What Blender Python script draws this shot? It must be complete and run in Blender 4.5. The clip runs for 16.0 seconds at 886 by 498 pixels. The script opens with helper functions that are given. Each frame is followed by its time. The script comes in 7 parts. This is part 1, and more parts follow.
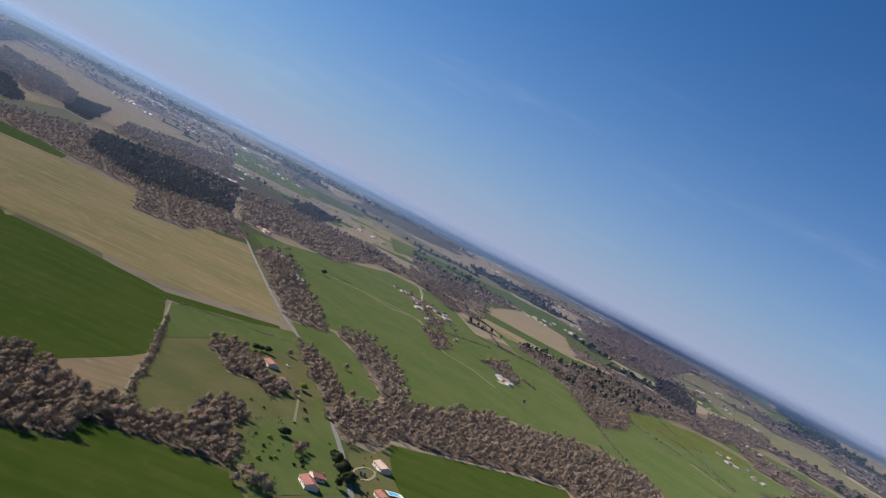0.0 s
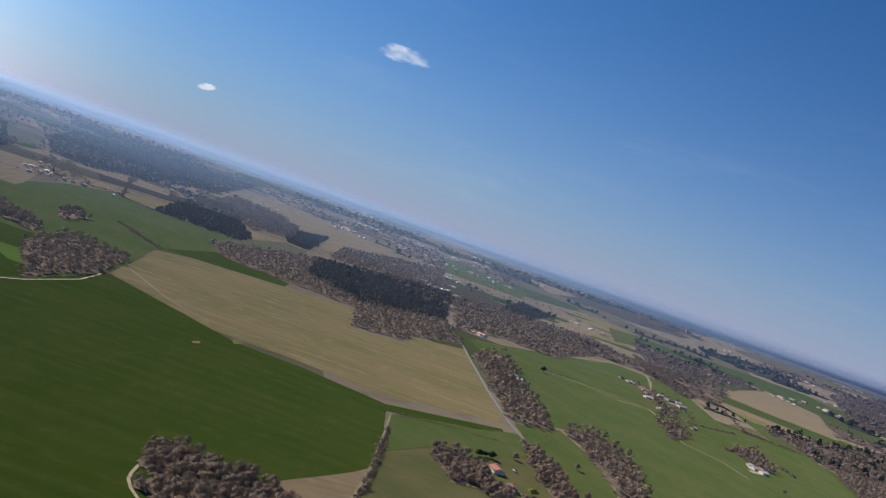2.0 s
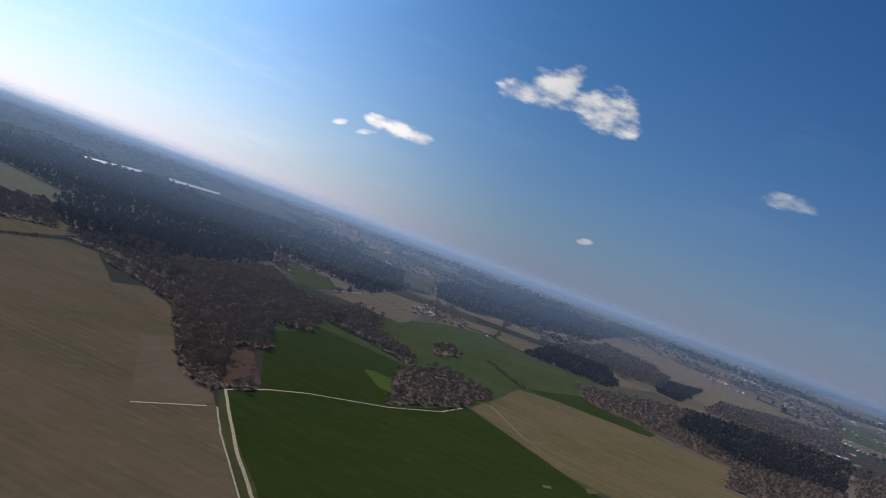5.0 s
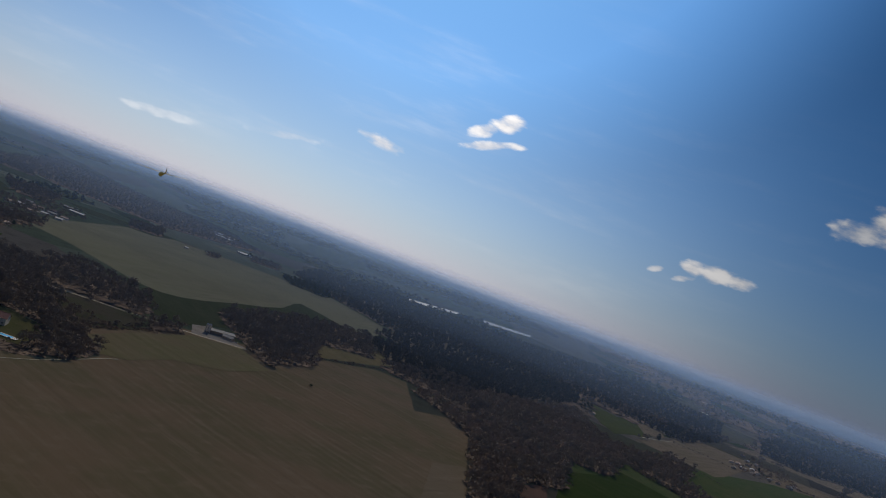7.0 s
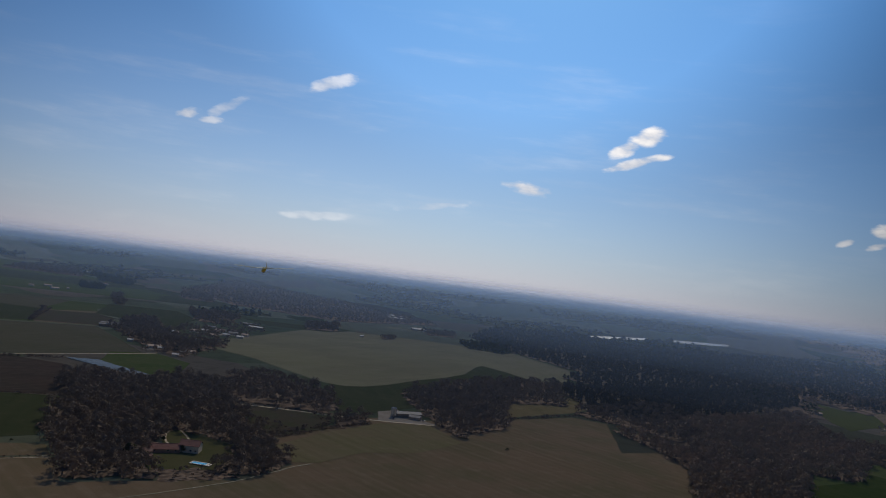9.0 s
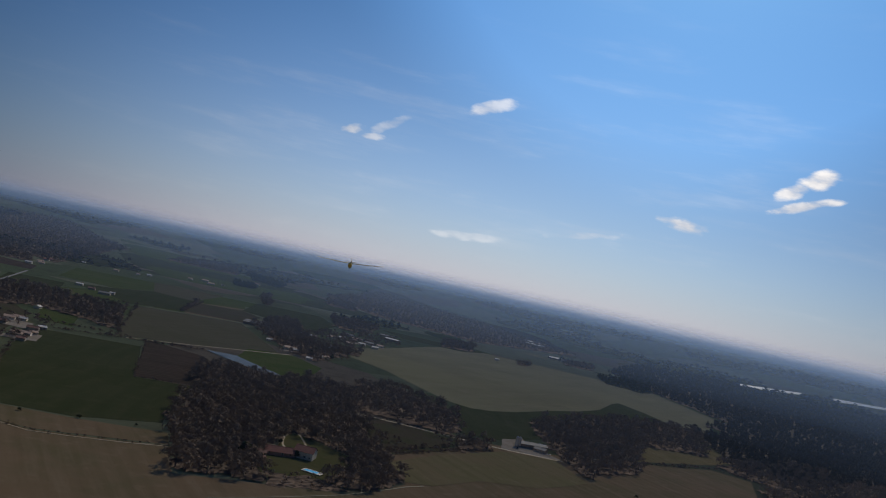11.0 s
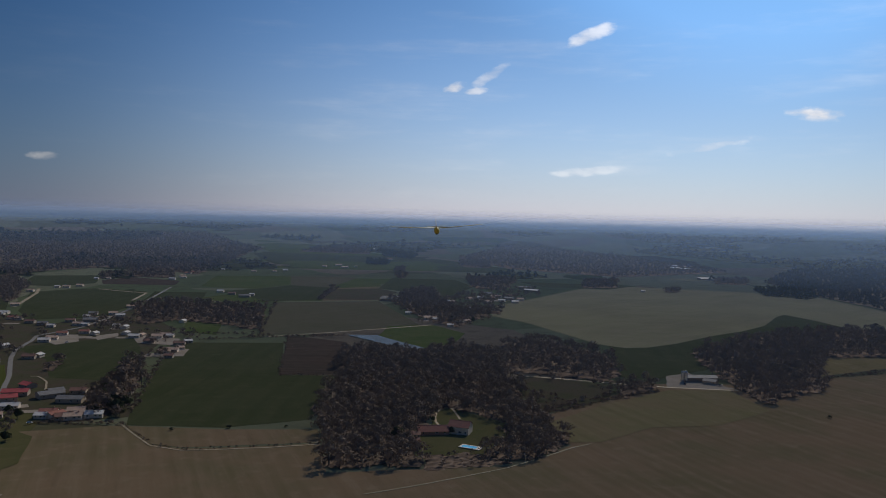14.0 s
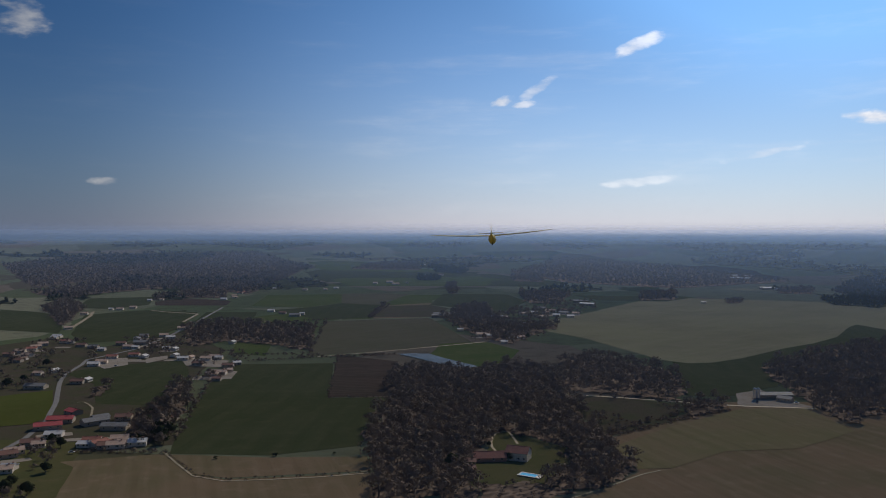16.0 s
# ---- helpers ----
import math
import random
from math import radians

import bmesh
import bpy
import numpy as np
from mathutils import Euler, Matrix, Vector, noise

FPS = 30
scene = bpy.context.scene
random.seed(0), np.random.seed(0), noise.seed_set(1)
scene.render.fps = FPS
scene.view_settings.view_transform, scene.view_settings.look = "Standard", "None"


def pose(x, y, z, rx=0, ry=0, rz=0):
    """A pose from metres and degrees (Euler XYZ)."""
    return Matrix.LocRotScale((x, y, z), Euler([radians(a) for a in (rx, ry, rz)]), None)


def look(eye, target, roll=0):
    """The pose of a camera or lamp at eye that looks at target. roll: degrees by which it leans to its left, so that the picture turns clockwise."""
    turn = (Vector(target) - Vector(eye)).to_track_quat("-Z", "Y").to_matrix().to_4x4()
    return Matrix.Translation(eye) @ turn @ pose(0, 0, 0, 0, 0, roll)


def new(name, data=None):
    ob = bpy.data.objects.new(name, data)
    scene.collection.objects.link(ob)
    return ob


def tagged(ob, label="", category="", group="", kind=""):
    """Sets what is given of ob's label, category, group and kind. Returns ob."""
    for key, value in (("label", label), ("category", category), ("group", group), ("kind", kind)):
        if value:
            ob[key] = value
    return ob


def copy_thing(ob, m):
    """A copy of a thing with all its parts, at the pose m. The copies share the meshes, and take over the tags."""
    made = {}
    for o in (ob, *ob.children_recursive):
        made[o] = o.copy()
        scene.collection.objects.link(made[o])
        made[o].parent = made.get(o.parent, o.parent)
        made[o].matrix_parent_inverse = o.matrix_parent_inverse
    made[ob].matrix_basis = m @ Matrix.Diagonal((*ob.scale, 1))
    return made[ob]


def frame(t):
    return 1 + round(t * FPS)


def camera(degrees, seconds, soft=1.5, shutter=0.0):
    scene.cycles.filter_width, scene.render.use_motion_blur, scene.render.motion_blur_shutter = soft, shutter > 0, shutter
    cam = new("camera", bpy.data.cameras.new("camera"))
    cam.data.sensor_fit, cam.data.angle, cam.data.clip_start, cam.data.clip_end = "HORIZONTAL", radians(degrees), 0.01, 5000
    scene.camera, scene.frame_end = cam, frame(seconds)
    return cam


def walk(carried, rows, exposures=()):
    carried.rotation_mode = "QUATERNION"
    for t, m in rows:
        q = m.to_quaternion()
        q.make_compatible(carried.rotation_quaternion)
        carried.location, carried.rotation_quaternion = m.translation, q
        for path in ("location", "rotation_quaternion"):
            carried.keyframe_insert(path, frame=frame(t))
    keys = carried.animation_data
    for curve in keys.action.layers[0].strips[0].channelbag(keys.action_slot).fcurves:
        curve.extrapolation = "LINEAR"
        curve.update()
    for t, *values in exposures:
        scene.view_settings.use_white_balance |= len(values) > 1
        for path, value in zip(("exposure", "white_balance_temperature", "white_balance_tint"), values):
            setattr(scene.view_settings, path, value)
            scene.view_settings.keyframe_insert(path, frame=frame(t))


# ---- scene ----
# ---- camera ----
cam = camera(56.0, 16.0, soft=1.0)
PATH = [
    (0, (-192.18, -141.40, 183.16), (-93.90, -159.61, 179.98), 27.28),
    (0.5, (-184.51, -145.48, 182.59), (-85.12, -155.97, 179.06), 24.94),
    (1, (-175.36, -148.06, 180.62), (-75.43, -150.32, 177.63), 22.43),
    (1.5, (-166.13, -149.76, 178.58), (-66.18, -149.04, 175.66), 15.77),
    (2, (-156.90, -150.66, 176.83), (-57.40, -141.01, 174.27), 19.54),
    (2.5, (-147.51, -150.83, 175.49), (-48.84, -134.77, 172.73), 13.75),
    (3, (-137.81, -150.40, 174.44), (-40.02, -129.72, 171.54), 14.02),
    (3.5, (-127.71, -149.64, 173.35), (-32.82, -118.23, 170.06), 18.29),
    (4, (-117.17, -148.92, 171.64), (-24.75, -110.92, 167.99), 18.77),
    (4.2, (-112.87, -148.70, 170.67), (-21.90, -107.27, 167.64), 20.25),
    (6.3, (-68.56, -145.32, 156.39), (-0.30, -72.26, 158.60), 16.43),
    (6.5, (-65.00, -143.88, 155.81), (-0.19, -67.75, 157.93), 17.91),
    (7, (-57.00, -138.87, 155.48), (-1.37, -55.81, 158.30), 20.85),
    (7.5, (-50.07, -132.38, 156.16), (-2.84, -44.31, 159.93), 18.46),
    (8, (-43.86, -125.24, 156.97), (-0.19, -35.44, 162.27), 11.89),
    (8.2, (-41.52, -122.34, 157.16), (3.00, -32.90, 161.49), 7.09),
    (10.3, (-18.95, -91.74, 155.49), (7.26, 4.73, 158.03), 9.79),
    (10.5, (-17.05, -88.57, 155.28), (9.42, 7.82, 157.93), 6.69),
    (11, (-12.77, -80.40, 154.87), (7.75, 17.41, 158.47), 12.34),
    (11.5, (-9.29, -72.14, 154.70), (6.62, 26.54, 157.56), 9.38),
    (12, (-6.65, -64.08, 154.79), (6.22, 35.05, 157.62), 9.58),
    (12.5, (-4.73, -56.32, 155.09), (3.17, 43.35, 156.81), 10.69),
    (13, (-3.32, -48.81, 155.45), (3.84, 50.93, 155.02), 6.28),
    (13.5, (-2.22, -41.37, 155.74), (4.91, 58.37, 154.37), 2.57),
    (14, (-1.26, -33.74, 155.95), (4.88, 66.00, 152.03), 1.41),
    (14.5, (-0.48, -25.74, 156.08), (2.20, 74.13, 151.65), 5.51),
    (15, (-0.01, -17.35, 156.14), (-0.39, 82.57, 152.19), 5.07),
    (15.5, (0.10, -8.74, 155.98), (0.58, 91.21, 153.07), 0.74),
    (16, (-0.03, -0.26, 154.65), (-0.03, 99.71, 152.43), 0.01),
]
walk(cam, [(t, look(eye, target, roll)) for t, eye, target, roll in PATH], [
    (0.0, 0.5), (1.5, 0.4), (2.5, 0.3), (4.2, 0.0), (6.3, -1.0), (8.2, -1.22), (11.0, -1.25), (13.0, -1.15), (16.0, -0.95),
])

# ---- light ----
SUN_AZ, SUN_EL = radians(27), radians(36)
sun = new("sun", bpy.data.lights.new("sun", "SUN"))
sun.data.energy, sun.data.angle, sun.data.color = 4.9, radians(0.53), (1.0, 0.90, 0.76)
SUN_WAY = Vector((math.sin(SUN_AZ) * math.cos(SUN_EL), math.cos(SUN_AZ) * math.cos(SUN_EL), math.sin(SUN_EL)))
sun.matrix_world = look(SUN_WAY * 100, (0, 0, 0))

# Clouds by bearing (clockwise from +y), height above the horizon, width and thickness in degrees, density and lean.
CLOUDS = [
    (58.7, 11.6, 3.9, 1.7, 0.90, 8),
    (60.8, 12.4, 4.7, 3.1, 1.00, 3),
    (61.5, 13.3, 2.6, 2.2, 1.00, 18),
    (64.5, 12.1, 4.3, 3.3, 1.00, -7),
    (65.9, 11.8, 2.7, 2.7, 1.00, 18),
    (63.0, 12.1, 3.9, 1.9, 0.90, -2),
    (35.0, 11.1, 2.9, 1.4, 1.00, 21),
    (33.6, 10.2, 2.6, 1.0, 0.95, 26),
    (34.5, 9.4, 5.1, 0.7, 0.90, 18),
    (50.1, 6.2, 2.2, 1.2, 1.00, 1),
    (51.5, 6.3, 3.3, 1.4, 1.00, 6),
    (52.9, 6.3, 2.3, 1.0, 1.00, 1),
    (49.6, 5.4, 1.7, 0.5, 0.80, 16),
    (47.7, 5.4, 1.2, 0.5, 0.80, 21),
    (77.7, 10.0, 4.0, 1.2, 0.55, 3),
    (66.1, 3.4, 1.2, 0.5, 0.60, 10),
    (27.4, 6.9, 4.0, 1.1, 0.90, -4),
    (4.0, 8.7, 2.0, 0.8, 0.7, 14),
    (5.4, 8.5, 2.0, 0.6, 0.55, 5),
    (6.5, 9.6, 3.2, 0.8, 0.40, 32),
    (13.2, 12.2, 4.4, 1.0, 0.6, 22),
    (21.3, 5.0, 5.4, 0.7, 0.35, 10),
    (13.6, 3.3, 5.6, 0.7, 0.35, 5),
    (-22.0, 3.1, 2.0, 0.7, 0.60, 0),
    (-26.9, 12.9, 3.6, 2.7, 0.70, 0),
]


class Nodes:
    """A small builder for node trees."""

    def __init__(self, tree):
        self.tree = tree
        tree.nodes.clear()

    def add(self, kind, **values):
        node = self.tree.nodes.new(kind)
        for key, value in values.items():
            if key in node.inputs:
                self.put(node.inputs[key], value)
        return node

    def put(self, socket, value):
        if isinstance(value, bpy.types.NodeSocket):
            self.tree.links.new(value, socket)
        else:
            socket.default_value = value

    def math(self, op, a, b=0.0, c=None, clamp=False):
        node = self.tree.nodes.new("ShaderNodeMath")
        node.operation, node.use_clamp = op, clamp
        self.put(node.inputs[0], a), self.put(node.inputs[1], b)
        if c is not None:
            self.put(node.inputs[2], c)
        return node.outputs[0]

    def vec(self, op, a, b=(0, 0, 0)):
        node = self.tree.nodes.new("ShaderNodeVectorMath")
        node.operation = op
        self.put(node.inputs[0], a), self.put(node.inputs[1], b)
        return node.outputs["Value"] if op in ("DOT_PRODUCT", "LENGTH") else node.outputs[0]

    def mix(self, fac, a, b):
        node = self.tree.nodes.new("ShaderNodeMix")
        node.data_type = "RGBA"
        self.put(node.inputs[0], fac)
        for n, v in ((6, a), (7, b)):
            self.put(node.inputs[n], v if isinstance(v, bpy.types.NodeSocket) else (*v, 1.0))
        return node.outputs[2]

    def step(self, value, low, high):
        node = self.tree.nodes.new("ShaderNodeMapRange")
        node.interpolation_type = "SMOOTHSTEP"
        for n, v in enumerate((value, low, high, 0.0, 1.0)):
            self.put(node.inputs[n], v)
        return node.outputs[0]

    def noise(self, where, scale, detail=3.0, rough=0.55):
        node = self.tree.nodes.new("ShaderNodeTexNoise")
        node.inputs["Scale"].default_value, node.inputs["Detail"].default_value, node.inputs["Roughness"].default_value = scale, detail, rough
        self.put(node.inputs["Vector"], where)
        return node.outputs[0]


def make_world():
    world = bpy.data.worlds.new("sky")
    world.use_nodes = True
    scene.world = world
    n = Nodes(world.node_tree)
    sky = n.tree.nodes.new("ShaderNodeTexSky")
    sky.sky_type, sky.sun_disc = "NISHITA", False
    sky.sun_elevation, sky.sun_rotation = SUN_EL, SUN_AZ
    sky.air_density, sky.dust_density, sky.ozone_density, sky.altitude = 1.0, SKY_DUST, 2.0, 200
    way = n.tree.nodes.new("ShaderNodeTexCoord").outputs["Generated"]
    way = n.vec("NORMALIZE", way)
    near_sun = n.vec("DOT_PRODUCT", way, tuple(SUN_WAY))
    rise = n.tree.nodes.new("ShaderNodeSeparateXYZ")
    n.put(rise.inputs[0], way)
    flat = n.vec("NORMALIZE", n.vec("MULTIPLY", way, (1, 1, 0)))
    below = n.vec("DOT_PRODUCT", flat, (math.sin(HAZE_AZ), math.cos(HAZE_AZ), 0))
    side = n.math("POWER", n.step(below, 0.62, 1.05), 2.0)
    drop = n.math("POWER", n.math("SUBTRACT", 1.0, n.math("ABSOLUTE", rise.outputs[2]), clamp=True), 1.3)
    toward = n.math("MULTIPLY_ADD", n.math("MULTIPLY", side, drop), 0.92, n.math("MULTIPLY", n.step(near_sun, 0.86, 1.0), 1.2))
    colour = n.vec("MULTIPLY", sky.outputs[0], SKY_TINT)
    colour = n.vec("ADD", colour, n.vec("MULTIPLY", colour, n.mix(toward, (0, 0, 0), (3.3, 2.42, 2.08))))
    low = n.math("POWER", n.math("SUBTRACT", 1.0, n.math("ABSOLUTE", rise.outputs[2]), clamp=True), 8.0)
    colour = n.mix(n.math("MULTIPLY", low, 0.85), colour, n.mix(side, (0.28, 0.31, 0.45), (1.47, 1.31, 1.48)))
    drawn = n.vec("MULTIPLY", way, (1.0, 1.0, 2.3))
    wisp = n.noise(drawn, 26, 5, 0.52)
    puff = n.noise(n.vec("ADD", drawn, (3.1, 1.7, 0.4)), 62, 3, 0.5)
    thin = n.noise(n.vec("MULTIPLY", way, (3.0, 3.0, 21.0)), 1.6, 5, 0.6)
    band = n.math("MULTIPLY", n.step(rise.outputs[2], 0.0, 0.05), n.math("SUBTRACT", 1.0, n.step(rise.outputs[2], 0.14, 0.42)))
    veil = n.math("MULTIPLY", n.math("MULTIPLY", n.step(thin, 0.5, 0.78), band), n.math("MULTIPLY_ADD", side, 0.14, 0.03))
    cover = None
    for az, el, wide, tall, dense, lean in CLOUDS:
        a, e, k = radians(az), radians(el), radians(lean)
        out = Vector((math.sin(a) * math.cos(e), math.cos(a) * math.cos(e), math.sin(e)))
        side, up = Vector((math.cos(a), -math.sin(a), 0)), Vector((-math.sin(a) * math.sin(e), -math.cos(a) * math.sin(e), math.cos(e)))
        side, up = side * math.cos(k) + up * math.sin(k), up * math.cos(k) - side * math.sin(k)
        u = n.vec("DOT_PRODUCT", way, tuple(side / math.tan(radians(wide / 2))))
        v = n.vec("DOT_PRODUCT", way, tuple(up / math.tan(radians(tall / 2))))
        r = n.math("ADD", n.math("MULTIPLY", u, u), n.math("MULTIPLY", v, v))
        ahead = n.math("GREATER_THAN", n.vec("DOT_PRODUCT", way, tuple(out)), 0.5)
        soft = n.math("SUBTRACT", n.math("ADD", n.math("MULTIPLY", wisp, 1.5), n.math("MULTIPLY", puff, 0.6)), n.math("MULTIPLY_ADD", r, 0.55, 0.50))
        mask = n.math("MULTIPLY", n.math("MULTIPLY", n.step(soft, 0.0, 0.6), ahead), dense)
        cover = mask if cover is None else n.math("MAXIMUM", cover, mask)
    white = n.mix(n.step(wisp, 0.40, 0.68), (0.62, 0.65, 0.72), (0.90, 0.90, 0.92))
    white = n.vec("ADD", white, n.vec("MULTIPLY", white, n.mix(toward, (0, 0, 0), (2.0, 1.9, 1.8))))
    back = n.add("ShaderNodeBackground", Color=n.mix(n.math("MAXIMUM", cover, veil), colour, white), Strength=1.0)
    n.tree.links.new(back.outputs[0], n.add("ShaderNodeOutputWorld").inputs[0])


HAZE_AZ, SUNWARD_AZ = radians(18), radians(28)
SKY_DUST, SKY_TINT = 0.5, (0.0150, 0.0395, 0.067)
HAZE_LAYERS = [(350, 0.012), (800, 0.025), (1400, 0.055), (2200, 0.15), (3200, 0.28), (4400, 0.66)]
make_world()

# ---- materials ----
def material(name, rough=0.9, spec=0.0):
    mat = bpy.data.materials.new(name)
    mat.use_nodes = True
    n = Nodes(mat.node_tree)
    bsdf = n.add("ShaderNodeBsdfPrincipled", Roughness=rough)
    bsdf.inputs["Specular IOR Level"].default_value = spec
    n.tree.links.new(bsdf.outputs[0], n.add("ShaderNodeOutputMaterial").inputs[0])
    where = n.tree.nodes.new("ShaderNodeNewGeometry").outputs["Position"]
    return mat, n, bsdf, where


def field_material(name, main, second, worn, rows=None, pitch=20.0, deep=0.35, patch=0.012, streaks=0.6):
    """Crop, grass or soil: large patches, fine grain, worn places and, where given, rows along a bearing in degrees."""
    mat, n, bsdf, where = material(name)
    bsdf.inputs["Diffuse Roughness"].default_value = 0.7
    large, mid, fine = n.noise(where, patch, 3), n.noise(where, patch * 6, 4), n.noise(where, 1.1, 3, 0.7)
    colour = n.mix(n.step(large, 0.35, 0.68), main, second)
    colour = n.mix(n.math("MULTIPLY", n.step(mid, 0.52, 0.78), 0.55), colour, worn)
    if rows is not None:
        a = radians(rows)
        across = n.vec("DOT_PRODUCT", where, (math.cos(a), -math.sin(a), 0))
        bend = n.math("MULTIPLY_ADD", n.noise(where, 0.006, 2), pitch * 1.6, across)
        wave = n.math("SINE", n.math("MULTIPLY", bend, 2 * math.pi / pitch))
        wave2 = n.math("SINE", n.math("MULTIPLY", bend, 2 * math.pi / (pitch * 0.37)))
        both = n.math("MULTIPLY_ADD", wave2, 0.4, wave)
        stripe = n.math("MULTIPLY", n.step(both, -0.9, 1.3), n.step(mid, 0.2, 0.7))
        colour = n.mix(n.math("MULTIPLY", stripe, deep), colour, worn)
        along = n.vec("DOT_PRODUCT", where, (math.sin(a), math.cos(a), 0))
        drawn = n.tree.nodes.new("ShaderNodeCombineXYZ")
        n.put(drawn.inputs[0], n.math("MULTIPLY", along, 0.07)), n.put(drawn.inputs[1], across)
        streak = n.noise(drawn.outputs[0], 0.11, 4, 0.6)
        colour = n.mix(n.math("MULTIPLY", n.step(streak, 0.5, 0.72), streaks), colour, worn)
        colour = n.mix(n.math("MULTIPLY", n.step(streak, 0.46, 0.3), streaks * 0.8), colour, tuple(0.62 * c for c in main))
    colour = n.mix(n.math("MULTIPLY", fine, 0.35), colour, tuple(0.55 * c for c in main))
    n.put(bsdf.inputs["Base Color"], colour)
    bump = n.add("ShaderNodeBump", Strength=0.5, Distance=0.3, Height=fine)
    n.put(bsdf.inputs["Normal"], bump.outputs[0])
    return mat


def plain_material(name, main, second, scale=3.0, rough=0.8, spec=0.3, metal=0.0, vary=0.0):
    mat, n, bsdf, where = material(name, rough, spec)
    bsdf.inputs["Metallic"].default_value = metal
    colour = n.mix(n.step(n.noise(where, scale, 5, 0.65), 0.3, 0.7), main, second)
    if vary:
        info = n.tree.nodes.new("ShaderNodeObjectInfo").outputs["Random"]
        colour = n.mix(n.math("MULTIPLY", info, vary), colour, tuple(0.45 * c for c in second))
    n.put(bsdf.inputs["Base Color"], colour)
    return mat


def tree_material(name, main, second, third, thin_share=0.15):
    """Twigs or leaves: each tree of its own tone (attribute "tone")."""
    mat, n, bsdf, where = material(name, 0.95)
    island = n.tree.nodes.new("ShaderNodeNewGeometry").outputs["Random Per Island"]
    tone = n.tree.nodes.new("ShaderNodeAttribute")
    tone.attribute_name = "tone"
    stand = n.noise(where, 0.022, 3)
    colour = n.mix(n.step(stand, 0.36, 0.64), main, second)
    colour = n.mix(n.math("MULTIPLY", tone.outputs["Fac"], 0.75), colour, third)
    colour = n.mix(n.math("MULTIPLY", island, 0.18), colour, tuple(0.6 * c for c in second))
    n.put(bsdf.inputs["Base Color"], colour)
    thin = n.add("ShaderNodeBsdfTranslucent", Color=colour)
    both = n.add("ShaderNodeMixShader", Fac=thin_share)
    n.put(both.inputs[1], bsdf.outputs[0]), n.put(both.inputs[2], thin.outputs[0])
    out = [k for k in n.tree.nodes if k.bl_idname == "ShaderNodeOutputMaterial"][0]
    n.tree.links.new(both.outputs[0], out.inputs[0])
    return mat


def country_material():
    """The wide land: a patchwork of small fields, pastures, fallow and copses."""
    mat, n, bsdf, where = material("country")
    bsdf.inputs["Diffuse Roughness"].default_value = 1.0
    warp = n.tree.nodes.new("ShaderNodeTexNoise")
    warp.inputs["Scale"].default_value = 0.004
    n.put(warp.inputs["Vector"], where)
    bent = n.vec("ADD", where, n.vec("MULTIPLY", warp.outputs["Color"], (160, 160, 0)))
    cell = n.tree.nodes.new("ShaderNodeTexVoronoi")
    cell.inputs["Scale"].default_value = 0.0031
    n.put(cell.inputs["Vector"], n.vec("MULTIPLY", bent, (1.0, 0.7, 0.0)))
    pick = n.tree.nodes.new("ShaderNodeSeparateColor")
    n.put(pick.inputs[0], cell.outputs["Color"])
    ramp = n.tree.nodes.new("ShaderNodeValToRGB")
    ramp.color_ramp.interpolation = "CONSTANT"
    tones = [(0.0, (0.10, 0.115, 0.04)), (0.14, (0.18, 0.16, 0.08)), (0.3, (0.31, 0.24, 0.155)), (0.47, (0.09, 0.12, 0.035)),
             (0.58, (0.12, 0.095, 0.065)), (0.68, (0.33, 0.255, 0.165)), (0.84, (0.19, 0.155, 0.09))]
    while len(ramp.color_ramp.elements) < len(tones):
        ramp.color_ramp.elements.new(0.5)
    for stop, (at, c) in zip(ramp.color_ramp.elements, tones):
        stop.position, stop.color = at, (*c, 1)
    n.put(ramp.inputs[0], pick.outputs[0])
    # Fields to the north are greener; their tone is also raised in place of haze.
    green = n.mix(pick.outputs[1], (0.17, 0.205, 0.09), (0.41, 0.39, 0.235))
    place = n.tree.nodes.new("ShaderNodeSeparateXYZ")
    n.put(place.inputs[0], where)
    north = n.math("MULTIPLY", n.step(n.math("MULTIPLY_ADD", place.outputs[0], -1.1, place.outputs[1]), -200.0, 700.0), n.step(pick.outputs[2], 0.25, 0.35))
    tone = n.mix(n.math("MULTIPLY", north, 0.85), ramp.outputs[0], green)
    grain = n.noise(where, 0.03, 5, 0.6)
    colour = n.mix(n.math("MULTIPLY", n.step(grain, 0.45, 0.75), 0.4), tone, (0.085, 0.068, 0.046))
    n.put(bsdf.inputs["Base Color"], colour)
    return mat


